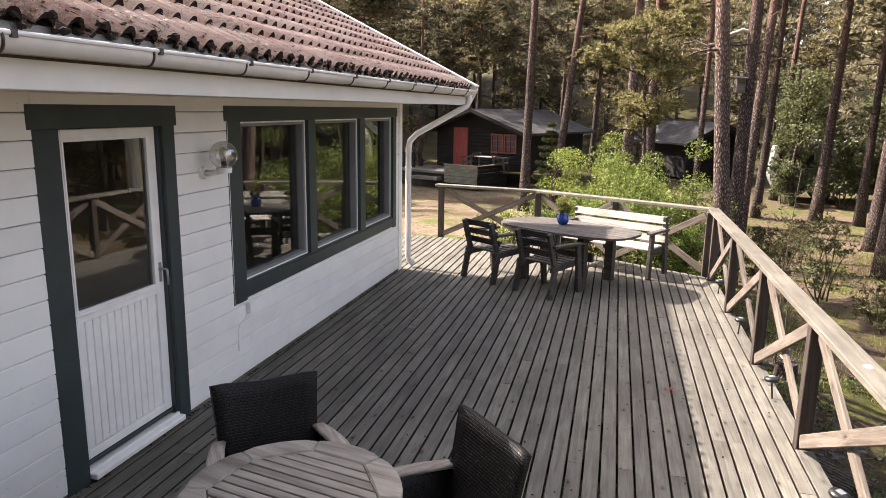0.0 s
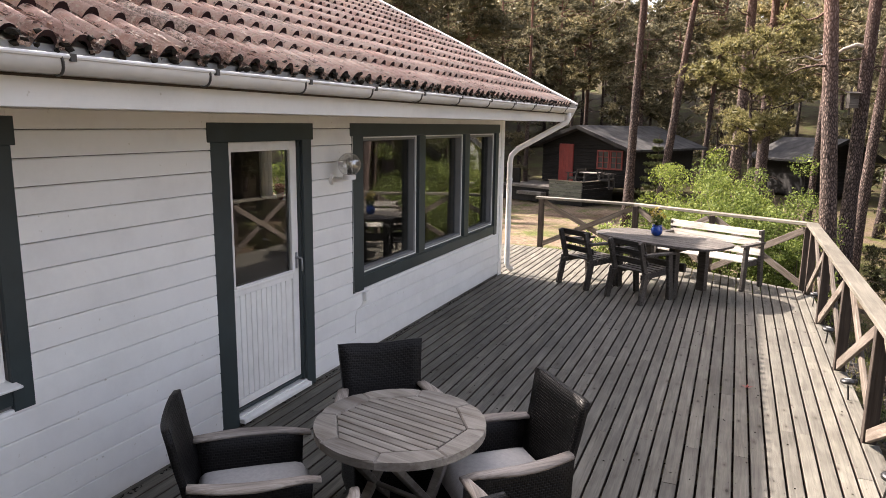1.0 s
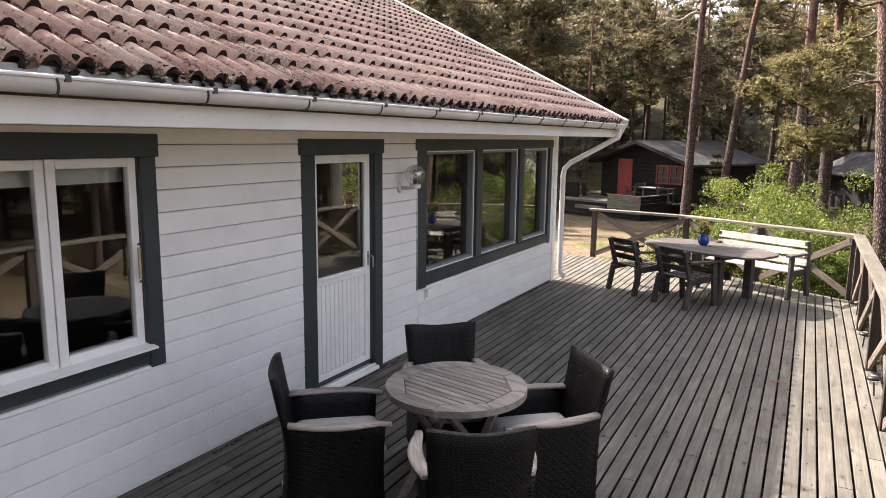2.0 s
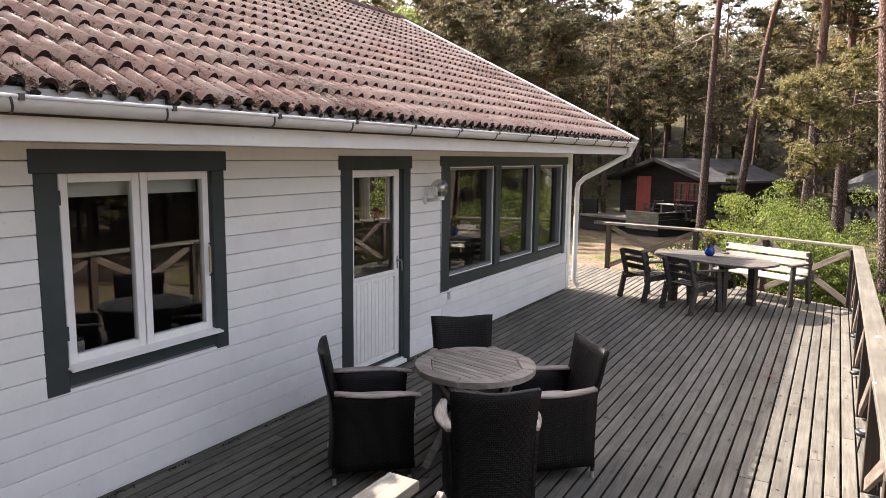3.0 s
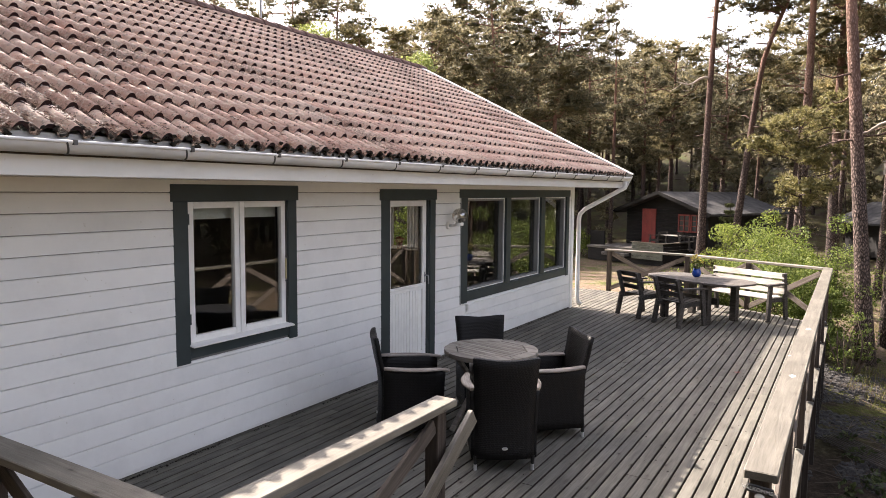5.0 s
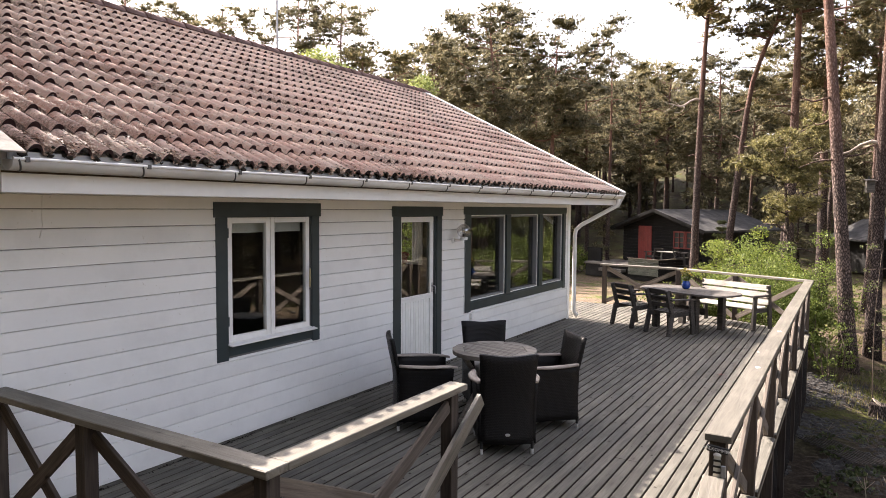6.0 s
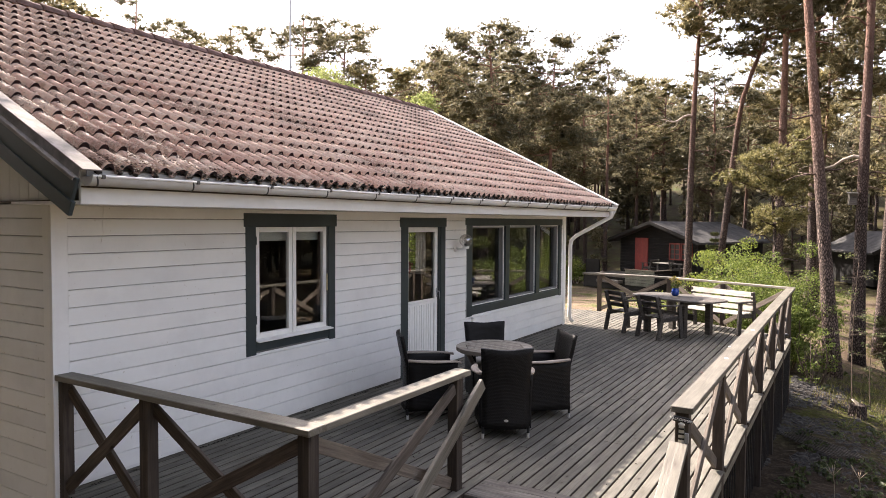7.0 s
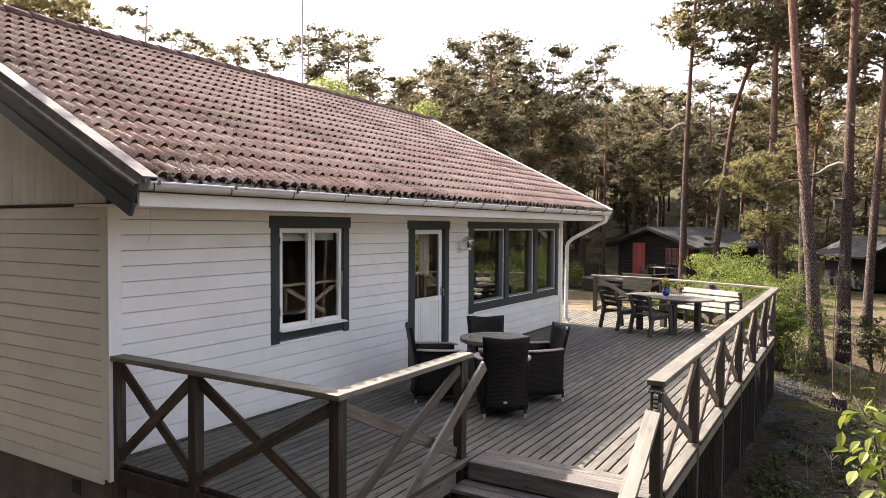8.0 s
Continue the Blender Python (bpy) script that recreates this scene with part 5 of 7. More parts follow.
for x, y in spots:
    kd = rf.choice((0, 0, 1, 1, 2, 2, 0, 1, 3, 4)) if y > 42 else rf.choice((0, 1, 1, 2, 3, 4))
    s = rf.uniform(0.75, 1.08)
    if y > 42:
        s *= 1.1 if x < -10 else 0.8
    if x < -14 and y < 26:
        s *= 0.7
    if y < -5:
        kd, s = rf.choice((2, 4, 4, 3)), rf.uniform(0.95, 1.25)
    if y > 14:   # the wood's crowns make an even skyline
        top = 2.2 + (0.185 if x < 0 else 0.23) * math.hypot(x - 1, y + 4) * rf.uniform(0.8, 1.0)
        s = min(s, (top - ground_z(x, y)) / HEIGHT[KINDS[kd][0].name[:6]])
    if y > 50 or x > 24 or x < -34:
        distant.append((pose(x, y, ground_z(x, y), 0, 0, rf.uniform(0, 360)) @ Matrix.Diagonal((s, s, s, 1)), kd))
    else:
        set_tree(x, y, KINDS[kd], s, rf.uniform(0, 360), "pine of the surrounding forest with an olive green crown", "forest pines")


def far_wood(spots_m):
    """The uncounted trees at the back of the wood, joined."""
    vs, counts, idx, mats, base = [], [], [], [], 0
    for m, kd in spots_m:
        for mi, me in enumerate(COARSE[kd][:2]):
            co = np.empty(len(me.vertices) * 3)
            me.vertices.foreach_get("co", co)
            co = co.reshape(-1, 3) @ np.array(m.to_3x3()).T + np.array(m.translation)
            for p in me.polygons:
                idx.append([base + i for i in p.vertices])
                mats.append(mi + p.material_index)
            vs.append(co)
            base += len(co)
    me = raw("far_wood", np.concatenate(vs).tolist(), idx, M_BARK)
    me.materials.append(M_NEEDLE)
    me.materials.append(M_NEEDLEMID)
    me.polygons.foreach_set("material_index", mats)
    tagged(new("far_wood", me), "dense olive pine wood in the distance", "forest", kind="stuff")


far_wood(distant)
for i in range(34):   # thicker wood down the slope
    x, y = rf.uniform(17, 32), rf.uniform(10, 44)
    if x < 18 and 20 < y < 34:
        continue
    set_tree(x, y, COARSE[rf.choice((2, 4, 4, 3))], rf.uniform(0.8, 1.05), rf.uniform(0, 360), "pine with a low crown on the slope below the house", "forest pines")
# unseen wood added behind the gable and the stairs' foot to block sky light
for i in range(36):
    if i < 10:
        x, y = rf.uniform(-15, -4.5), rf.uniform(-13, -5.0)
    else:
        x, y = rf.uniform(-14, 16), rf.uniform(-26, -10)
    set_tree(x, y, COARSE[rf.choice((2, 4, 4))], rf.uniform(1.1, 1.45), rf.uniform(0, 360), "dense pine with a low crown behind the house", "pines behind the gable")
# old pines whose crowns stand above the roof line and behind the cabin
for x, y, kd, top in ((-26.3, 14.4, "n", 12.8), (-27.4, 16.3, "p", 11.9), (-21.5, 15.7, "p", 10.9), (-20.6, 19.5, "p", 12.2), (-20.3, 22.3, "p", 12.5), (-17.3, 20.9, "i", 9.5),
                      (-19.3, 25.6, "p", 9.7), (-18.6, 28.4, "p", 12.0), (-21.6, 31.3, "i", 12.0), (-14.0, 27.6, "i", 12.7), (-10.2, 24.9, "h", 10.1), (-16.6, 29.6, "i", 11.1),
                      (-9.6, 31.5, "n", 11.0), (-9.2, 36.0, "p", 9.8), (-8.3, 38.6, "i", 11.1), (-5.6, 39.5, "p", 11.4), (-3.9, 41.0, "p", 10.6), (-1.9, 40.5, "i", 11.6),
                      (-24.8, 7.7, "h", 11.2), (-27.0, 10.0, "p", 11.6), (-15.9, 34.4, "p", 11.9), (-12.6, 36.8, "p", 11.0), (-20.3, 34.4, "i", 13.5)):
    set_tree(x, y, BROAD[kd], (top - ground_z(x, y)) / 14.0, 37 * len(kd) + 11 * x,
             "slender pointed pine above the other crowns" if kd == "n" else "old pine with a spreading olive crown", "pines behind the house")
set_tree(-4.8, 36.4, pine_meshes("pine_q", 8.6, 0.13, 0.50, 1.7, 14000, 45, needle=0.16), 1.0, 20, "middling pine with a sunlit round crown behind the cabin", "pines behind the cabin")
set_tree(0.5, 15.7, pine_meshes("young_pine", 5.4, 0.085, 0.56, 1.0, 26000, 12, needle=0.09), 1.0, 40, "young pine with a soft low olive crown", name="young_pine")
bpy.data.meshes["young_pine_crown"].materials[0] = M_YOUNG


def leaf_tree(x, y, h, rx, seed, leaves):
    """A small broadleaf tree in fresh green."""
    r = np.random.default_rng(seed)
    t = thing("birch_tree", (x, y, ground_z(x, y)), "slender broadleaf tree in fresh green leaf", "tree", "birches")
    bm = B()
    top = limb_mesh(bm, (0, 0, -0.2), (0.2, 0.1, h), 0.12, 0.02, 0.2, r, 8, 8)
    cents = []
    for i in range(26):
        z = h * (0.4 + 0.6 * i / 25)
        a, ln = r.uniform(0, 6.28), rx * r.uniform(0.4, 1.0) * (1.15 - 0.75 * i / 25)
        q = (math.cos(a) * ln, math.sin(a) * ln, z + 0.4)
        limb_mesh(bm, (0, 0, z - 0.3), q, 0.03, 0.006, 0.1, r, 5, 4)
        cents.append((np.array(q), np.array([0.6, 0.6, 0.5]) * r.uniform(0.6, 1.2), 1.0))
    v, f = leaf_cloud(cents, 260, 0.095, r)
    part("trunk", bm, M_BARK, t)
    part("crown", raw("birch_crown", v, f, leaves), leaves, t)


# ---- bushes ----
def leaf_cloud(cents, n, size, r):
    """Folded leaf blades, two triangles each."""
    c = np.concatenate([blob(p, rad, max(4, int(n * w)), r) for p, rad, w in cents])
    m = len(c)
    d = r.normal(size=(m, 3))
    d /= np.linalg.norm(d, axis=1)[:, None]
    e = r.normal(size=(m, 3)) + np.array([0, 0, 0.0])
    e -= d * np.sum(e * d, axis=1)[:, None]
    e /= np.linalg.norm(e, axis=1)[:, None]
    k = np.cross(d, e)
    s = size * r.uniform(0.6, 1.35, (m, 1))
    a, b = c - d * s * 0.6, c + d * s * 0.6
    p, q = c + e * s * 0.36 + k * s * 0.1, c - e * s * 0.36 + k * s * 0.1
    v = np.stack([a, p, b, q], 1).reshape(-1, 3)
    o = np.arange(m)[:, None] * 4
    f = np.concatenate([o + np.array([[0, 1, 2]]), o + np.array([[0, 2, 3]])])
    return v.tolist(), f.tolist()


def bush(x, y, rx, rz, n, size, seed, label, material, name="bush", stems=9):
    r = np.random.default_rng(seed)
    t = thing(name, (x, y, ground_z(x, y)), label, "bush", "bushes by the deck")
    bm = B()
    cents = []
    for i in range(stems):
        a, ln = r.uniform(0, 6.28), rx * r.uniform(0.3, 0.95)
        q = (math.cos(a) * ln, math.sin(a) * ln, rz * r.uniform(0.5, 0.95))
        pts = limb_mesh(bm, (math.cos(a) * 0.1, math.sin(a) * 0.1, -0.1), q, 0.022, 0.006, 0.15, r, 5, 5)
        for s in (2, 3, 4):
            for _ in range(2):
                cc = np.array(pts[s]) + r.normal(size=3) * np.array([0.22, 0.22, 0.16]) * rx
                cc[2] = max(0.12, cc[2])
                cents.append((cc, np.array([0.30, 0.30, 0.22]) * rx * r.uniform(0.6, 1.1), 1.0))
    if material == M_SPRUCE:
        k = max(2, int(n / len(cents) / 9))
        v, f = needles(np.repeat(np.concatenate([blob(p, q, k, r) for p, q, w in cents]), 9, 0), size * 1.5, r)
        v, f = v.tolist(), f.tolist()
    else:
        v, f = leaf_cloud(cents, n / len(cents), size, r)
    part("branchwork", bm, M_STEM, t)
    part("foliage", raw("foliage", v, f, material), material, t)
    return t


# ---- deck furniture ----


def panel(bm, f, nu, nv, w, h, thick):
    """A woven panel: f(u, v) gives the outer face; the inner lies thick behind along its normal. UVs in metres."""
    uv = bm.loops.layers.uv.verify()
    eps = 1e-3
    out, inn = [], []
    for j in range(nv + 1):
        ro, ri = [], []
        for i in range(nu + 1):
            u, v = i / nu, j / nv
            p = Vector(f(u, v))
            du = Vector(f(min(1, u + eps), v)) - Vector(f(max(0, u - eps), v))
            dv = Vector(f(u, min(1, v + eps))) - Vector(f(u, max(0, v - eps)))
            nrm = du.cross(dv).normalized()
            ro.append(bm.verts.new(p))
            ri.append(bm.verts.new(p - nrm * thick))
        out.append(ro)
        inn.append(ri)

    def quad(vs, uvs):
        fc = bm.faces.new(vs)
        fc.smooth = True
        for lp, c in zip(fc.loops, uvs):
            lp[uv].uv = c
    for j in range(nv):
        for i in range(nu):
            c = [(i / nu * w, j / nv * h), ((i + 1) / nu * w, j / nv * h), ((i + 1) / nu * w, (j + 1) / nv * h), (i / nu * w, (j + 1) / nv * h)]
            quad((out[j][i], out[j][i + 1], out[j + 1][i + 1], out[j + 1][i]), c)
            quad((inn[j][i + 1], inn[j][i], inn[j + 1][i], inn[j + 1][i + 1]), [c[1], c[0], c[3], c[2]])
    for i in range(nu):
        a, b = i / nu * w, (i + 1) / nu * w
        quad((out[0][i + 1], out[0][i], inn[0][i], inn[0][i + 1]), [(b, 0), (a, 0), (a, thick), (b, thick)])
        quad((out[nv][i], out[nv][i + 1], inn[nv][i + 1], inn[nv][i]), [(a, 0), (b, 0), (b, thick), (a, thick)])
    for j in range(nv):
        a, b = j / nv * h, (j + 1) / nv * h
        quad((out[j][0], out[j + 1][0], inn[j + 1][0], inn[j][0]), [(0, a), (0, b), (thick, b), (thick, a)])
        quad((out[j + 1][nu], out[j][nu], inn[j][nu], inn[j + 1][nu]), [(0, b), (0, a), (thick, a), (thick, b)])


def wicker_chair():
    """Facing +y, seat middle over the origin."""
    c = thing("wicker_armchair", (0, 0, 0), "black woven wicker armchair with teak armrests and grey seat cushion", "chair", "chairs round the table")
    half = lambda z: 0.235 + 0.035 * max(0, (z - 0.35) / 0.58) ** 1.5 + 0.012 * (1 - z)
    yb = lambda z: -0.30 + 0.05 * math.sin(math.pi * min(1, z / 0.75)) * 0.6 - 0.05 * max(0, (z - 0.55) / 0.38) ** 1.6
    bm = B()
    zt = lambda u: 0.93 + 0.010 * math.cos(2 * math.pi * u)

    def back(u, v):
        z = 0.10 + v * (zt(u) - 0.10)
        s = 2 * u - 1
        return (s * half(z), yb(z) - 0.035 * (1 - s * s), z)
    panel(bm, back, 8, 12, 0.54, 0.83, 0.035)
    part("backrest", bm, M_WICKER, c)
    for sx in (1, -1):
        bm = B()

        def side(u, v, sx=sx):
            y = -0.27 + (u if sx > 0 else 1 - u) * 0.56
            top = 0.655 - 0.02 * (y + 0.27)
            z = 0.10 + v * (top - 0.10)
            fy = -0.01 * math.sin(math.pi * v) if y > 0.2 else 0
            return (sx * (0.255 + 0.03 * v ** 2 + 0.014 * (1 - v)), y + fy, z)
        panel(bm, side, 6, 8, 0.56, 0.55, 0.04)
        part("side_panel", bm, M_WICKER, c)
        bm = B()
        pts = []
        for k in range(9):
            t = k / 8
            y = -0.27 + 0.6 * t
            w = 0.022 + 0.020 * math.sin(math.pi * min(1, t * 0.85 + 0.18))
            xx = sx * (0.262 + 0.04 * math.sin(math.pi * min(1, t * 1.1)) - 0.012 * (1 - t) ** 2)
            zz = 0.668 - 0.018 * t - 0.014 * max(0, t - 0.85) / 0.15
            pts.append((xx, y, zz, w))
        rings = []
        for xx, y, zz, w in pts:
            rings.append([bm.verts.new((xx + dx * w, y, zz + dz)) for dx, dz in ((-1, -0.008), (1, -0.008), (1, 0.006), (0.6, 0.013), (-0.6, 0.013), (-1, 0.006))])
        for a, b in zip(rings, rings[1:]):
            for k in range(6):
                bm.faces.new((a[k], a[(k + 1) % 6], b[(k + 1) % 6], b[k])).smooth = True
        bm.faces.new(rings[0][::-1])
        bm.faces.new(rings[-1])
        part("armrest", bm, M_ARM, c, "pale teak armrest")
    bm = B()
    panel(bm, lambda u, v: ((0.5 - u) * 0.5, 0.275, 0.10 + v * 0.31), 4, 5, 0.5, 0.31, 0.03)
    part("front_apron", bm, M_WICKER, c)
    part("seat", box(B(), -0.25, 0.25, -0.26, 0.27, 0.37, 0.41, 0.005), M_WICKER, c)
    bm = B()
    nx, ny = 12, 16
    for k in (0, 1):   # upper and lower face of the pad, its front lobe drooping over the apron
        grid = []
        for j in range(ny + 1):
            row = []
            for i in range(nx + 1):
                u, w = 2 * i / nx - 1, j / ny
                round_ = max(0.0, 1 - max(abs(u), abs(2 * w - 1)) ** 6) ** 0.5
                y = -0.25 + 0.56 * w
                z = 0.411 + 0.055 + (1 - 2 * k) * 0.055 * round_ + (0.014 * math.cos(u * 1.4) * math.sin(math.pi * w) if k == 0 else 0)
                if w > 0.88:
                    z -= 0.022 * ((w - 0.88) / 0.12) ** 1.5
                row.append(bm.verts.new((u * 0.226 * (1 - 0.02 * (1 - round_)), y, z)))
            grid.append(row)
        for j in range(ny):
            for i in range(nx):
                q = (grid[j][i], grid[j][i + 1], grid[j + 1][i + 1], grid[j + 1][i])
                bm.faces.new(q if k == 0 else q[::-1]).smooth = True
    bmesh.ops.remove_doubles(bm, verts=bm.verts, dist=0.0008)
    part("cushion", bm, M_CUSH, c, "plump grey seat cushion")
    for x, y in ((-0.235, -0.275), (0.235, -0.275), (-0.245, 0.255), (0.245, 0.255)):
        lg = part("leg", cyl(B(), (x, y, 0.04), (x, y, 0.12), 0.014, 0.018, 10), M_BLACK, c)
        part("leg_cap", cyl(B(), (x, y, 0.0), (x, y, 0.05), 0.0145, seg=10), M_CHROME, lg)
    bm = B()
    cyl(bm, (0, yb(0.2) - 0.036, 0.19), (0, yb(0.2) - 0.042, 0.19), 0.024, seg=16)
    bmesh.ops.scale(bm, vec=(1, 1, 0.55), verts=bm.verts, space=Matrix.Translation((0, 0, -0.19)))
    part("badge", bm, M_CHROME, c, "small oval metal badge")
    return c


TC = (-1.165, 1.615)
CH = [(-1.425, 2.02, -139.5), (-0.68, 1.835, 133), (-0.755, 1.01, 34), (-1.765, 1.135, -50)]
chair0 = wicker_chair()
for i, (x, y, ang) in enumerate(CH):
    m = pose(x, y, 0.001, 0, 0, ang)
    if i == 0:
        chair0.matrix_basis = m
    else:
        copy_thing(chair0, m)


def clip_strip(poly, a, b):
    """The part of a convex plan polygon with a < y < b."""
    def half(pts, lim, keep):
        res = []
        for p, q in zip(pts, pts[1:] + pts[:1]):
            if keep(p[1]):
                res.append(p)
            if keep(p[1]) != keep(q[1]):
                t = (lim - p[1]) / (q[1] - p[1])
                res.append((p[0] + (q[0] - p[0]) * t, lim))
        return res
    pts = half(poly, a, lambda v: v > a)
    return half(pts, b, lambda v: v < b) if pts else []


def prism(pts, z0, z1, bev=0.0025):
    bm = B()
    lo = [bm.verts.new((x, y, z0)) for x, y in pts]
    hi = [bm.verts.new((x, y, z1)) for x, y in pts]
    n = len(pts)
    bm.faces.new(lo[::-1])
    bm.faces.new(hi)
    for k in range(n):
        bm.faces.new((lo[k], lo[(k + 1) % n], hi[(k + 1) % n], hi[k]))
    if bev:
        es = [e for e in bm.edges if all(v.co.z > z1 - 1e-5 for v in e.verts)]
        bmesh.ops.bevel(bm, geom=es, offset=bev, segments=1, affect="EDGES")
    return bm


def round_table():
    t = thing("round_table", pose(TC[0], TC[1], 0, 0, 0, -11), "round weathered teak garden table with slatted octagon top", "table")
    R, ri, zt = 0.447, 0.353, 0.772
    octa = [(ri * math.cos(math.pi / 4 * k + math.pi / 8), ri * math.sin(math.pi / 4 * k + math.pi / 8)) for k in range(8)]
    for k in range(8):
        a0, a1 = math.pi / 4 * k + math.pi / 8, math.pi / 4 * (k + 1) + math.pi / 8
        arc = [(R * math.cos(a0 + (a1 - a0) * s / 6), R * math.sin(a0 + (a1 - a0) * s / 6)) for s in range(7)]
        pts = [octa[k]] + arc + [octa[(k + 1) % 8]]
        part("rim_segment", prism(pts, zt - 0.042, zt, 0.008), M_TABLE, t)
    inner = [(x * 0.985, y * 0.985) for x, y in octa]
    w = 0.0545
    y = -0.3275
    while y < 0.34:
        pts = clip_strip(inner, y + 0.0045, y + w - 0.0045)
        if len(pts) > 2:
            part("slat", prism(pts, zt - 0.022, zt - 0.003), M_TABLE, t)
        y += w
    for s in (1, -1):
        part("bearer", box(B(), -0.03 + 0.17 * s, 0.03 + 0.17 * s, -0.36, 0.36, zt - 0.065, zt - 0.031, 0.003), M_TABLE, t)
        for q in (1, -1):
            part("leg", beam(B(), (0.17 * s, 0.30 * q, zt - 0.05), (0.20 * s, -0.33 * q, 0.0), 0.035, 0.05, (1, 0, 0)), M_TABLE, t)
    part("crossbar", cyl(B(), (-0.19, 0, 0.37), (0.19, 0, 0.37), 0.014), M_TABLE, t)


round_table()


def garden_chair():
    """Facing +y. Broad planks, raked back, slatted seat."""
    c = thing("garden_armchair", (0, 0, 0), "dark stained wooden garden armchair with slatted back", "chair", "chairs at the long table")
    w, d = 0.285, 0.27
    for s in (1, -1):
        part("leg", beam(B(), (s * w, -d + 0.04, 0.42), (s * w, -d - 0.05, 0.0), 0.045, 0.085, (0, 1, 0)), M_FURN, c)
        part("back_post", beam(B(), (s * (w - 0.03), -d + 0.06, 0.36), (s * (w - 0.03), -d - 0.08, 0.82), 0.045, 0.07, (0, 1, 0)), M_FURN, c)
        part("leg", beam(B(), (s * w, d - 0.06, 0.62), (s * w, d + 0.01, 0.0), 0.045, 0.085, (0, 1, 0)), M_FURN, c)
        part("armrest", beam(B(), (s * w, -d - 0.03, 0.655), (s * w, d + 0.07, 0.635), 0.085, 0.03, (0, 0, 1)), M_FURN, c)
        part("seat_rail", beam(B(), (s * (w - 0.04), -d - 0.01, 0.355), (s * (w - 0.04), d - 0.02, 0.385), 0.035, 0.07, (0, 0, 1)), M_FURN, c)
    for i in range(5):
        y = -d + 0.08 + 0.098 * i
        part("seat_slat", box(B(), -w + 0.02, w - 0.02, y, y + 0.085, 0.395 + 0.006 * i, 0.417 + 0.006 * i, 0.003), M_FURN, c)
    for z in (0.50, 0.62, 0.74):
        y = -d + 0.06 - 0.14 * (z - 0.36) / 0.46 + 0.045
        part("back_slat", beam(B(), (-w - 0.0, y, z + 0.04), (w + 0.0, y, z + 0.04), 0.02, 0.085, (0, -0.29, 1)), M_FURN, c)
    return c


gc = garden_chair()
gc.matrix_basis = pose(-1.61, 8.52, 0, 0, 0, -34)
copy_thing(gc, pose(-0.81, 8.01, 0, 0, 0, -32))


def long_table():
    t = thing("long_table", pose(-0.64, 8.74, 0, 0, 0, -27), "long dark grey wooden garden table with rounded ends", "table")
    L, W, zt = 0.98, 0.53, 0.735
    outline = []
    for k in range(48):
        a = 2 * math.pi * k / 48
        ca, sa = math.cos(a), math.sin(a)
        outline.append((L * math.copysign(abs(ca) ** 0.62, ca), W * math.copysign(abs(sa) ** 0.62, sa)))
    w = 2 * W / 7
    for i in range(7):
        pts = clip_strip(outline, -W + w * i + 0.003, -W + w * (i + 1) - 0.003)
        part("plank", prism(pts, zt - 0.03, zt, 0.003), M_FURNTOP, t)
    for x in (-0.45, 0.45):
        part("bearer", box(B(), x - 0.045, x + 0.045, -0.44, 0.44, zt - 0.10, zt - 0.031, 0.004), M_FURN, t)
        for y in (-0.38, 0.38):
            part("leg", box(B(), x - 0.06, x + 0.06, y - 0.05, y + 0.05, 0.0, zt - 0.10, 0.005), M_FURN, t)
    part("stretcher", box(B(), -0.40, 0.40, -0.03, 0.03, 0.30, 0.42, 0.004), M_FURN, t)


long_table()


def garden_bench():
    b = thing("garden_bench", pose(-0.06, 9.62, 0, 0, 0, -27), "pale slatted wooden garden bench with dark legs", "bench")
    w = 0.72
    for s in (1, -1):
        part("leg", beam(B(), (s * w, -0.22, 0.63), (s * w, -0.26, 0.0), 0.045, 0.095, (0, 1, 0)), M_FURN, b)
        part("leg", beam(B(), (s * w, 0.18, 0.84), (s * w, 0.27, 0.0), 0.045, 0.09, (0, 1, 0)), M_FURN, b)
        part("armrest", beam(B(), (s * w, 0.25, 0.65), (s * w, -0.32, 0.65), 0.085, 0.032, (0, 0, 1)), M_FURN, b)
        part("seat_rail", beam(B(), (s * (w - 0.04), -0.24, 0.375), (s * (w - 0.04), 0.22, 0.355), 0.035, 0.075, (0, 0, 1)), M_FURN, b)
    part("seat_rail", beam(B(), (0, -0.24, 0.375), (0, 0.22, 0.355), 0.035, 0.075, (0, 0, 1)), M_FURN, b)
    for i in range(4):
        y = -0.27 + 0.115 * i
        part("seat_slat", box(B(), -w + 0.02, w - 0.02, y, y + 0.1, 0.405, 0.43, 0.004), M_BENCH, b)
    for z in (0.52, 0.655, 0.79):
        part("back_slat", beam(B(), (-w - 0.02, 0.155 - 0.03 * (z - 0.79), z), (w + 0.02, 0.155 - 0.03 * (z - 0.79), z), 0.022, 0.105, (0, 0.08, 1)), M_BENCH, b)


garden_bench()

pot = thing("flower_pot", (-0.735, 8.90, 0.736), "blue glazed pot with yellow and white flowers", "flower pot")
bm = B()
lathe(bm, ((0.045, 0.0), (0.075, 0.03), (0.085, 0.08), (0.07, 0.125), (0.062, 0.14), (0.072, 0.155), (0.06, 0.155), (0.052, 0.135)), 18)
part("pot", bm, M_BLUE, pot)
r9 = np.random.default_rng(90)
v, f = leaf_cloud([(np.array([0, 0, 0.22]), np.array([0.09, 0.09, 0.08]), 1.0)], 130, 0.04, r9)
part("leaves", raw("leaves", v, f, M_LEAF), M_LEAF, pot)
M_YELLOW = leaf_mat("yellow_petals", (0.35, 0.26, 0.04), (0.45, 0.36, 0.06), (0.55, 0.5, 0.3), 0.2, 0.0)
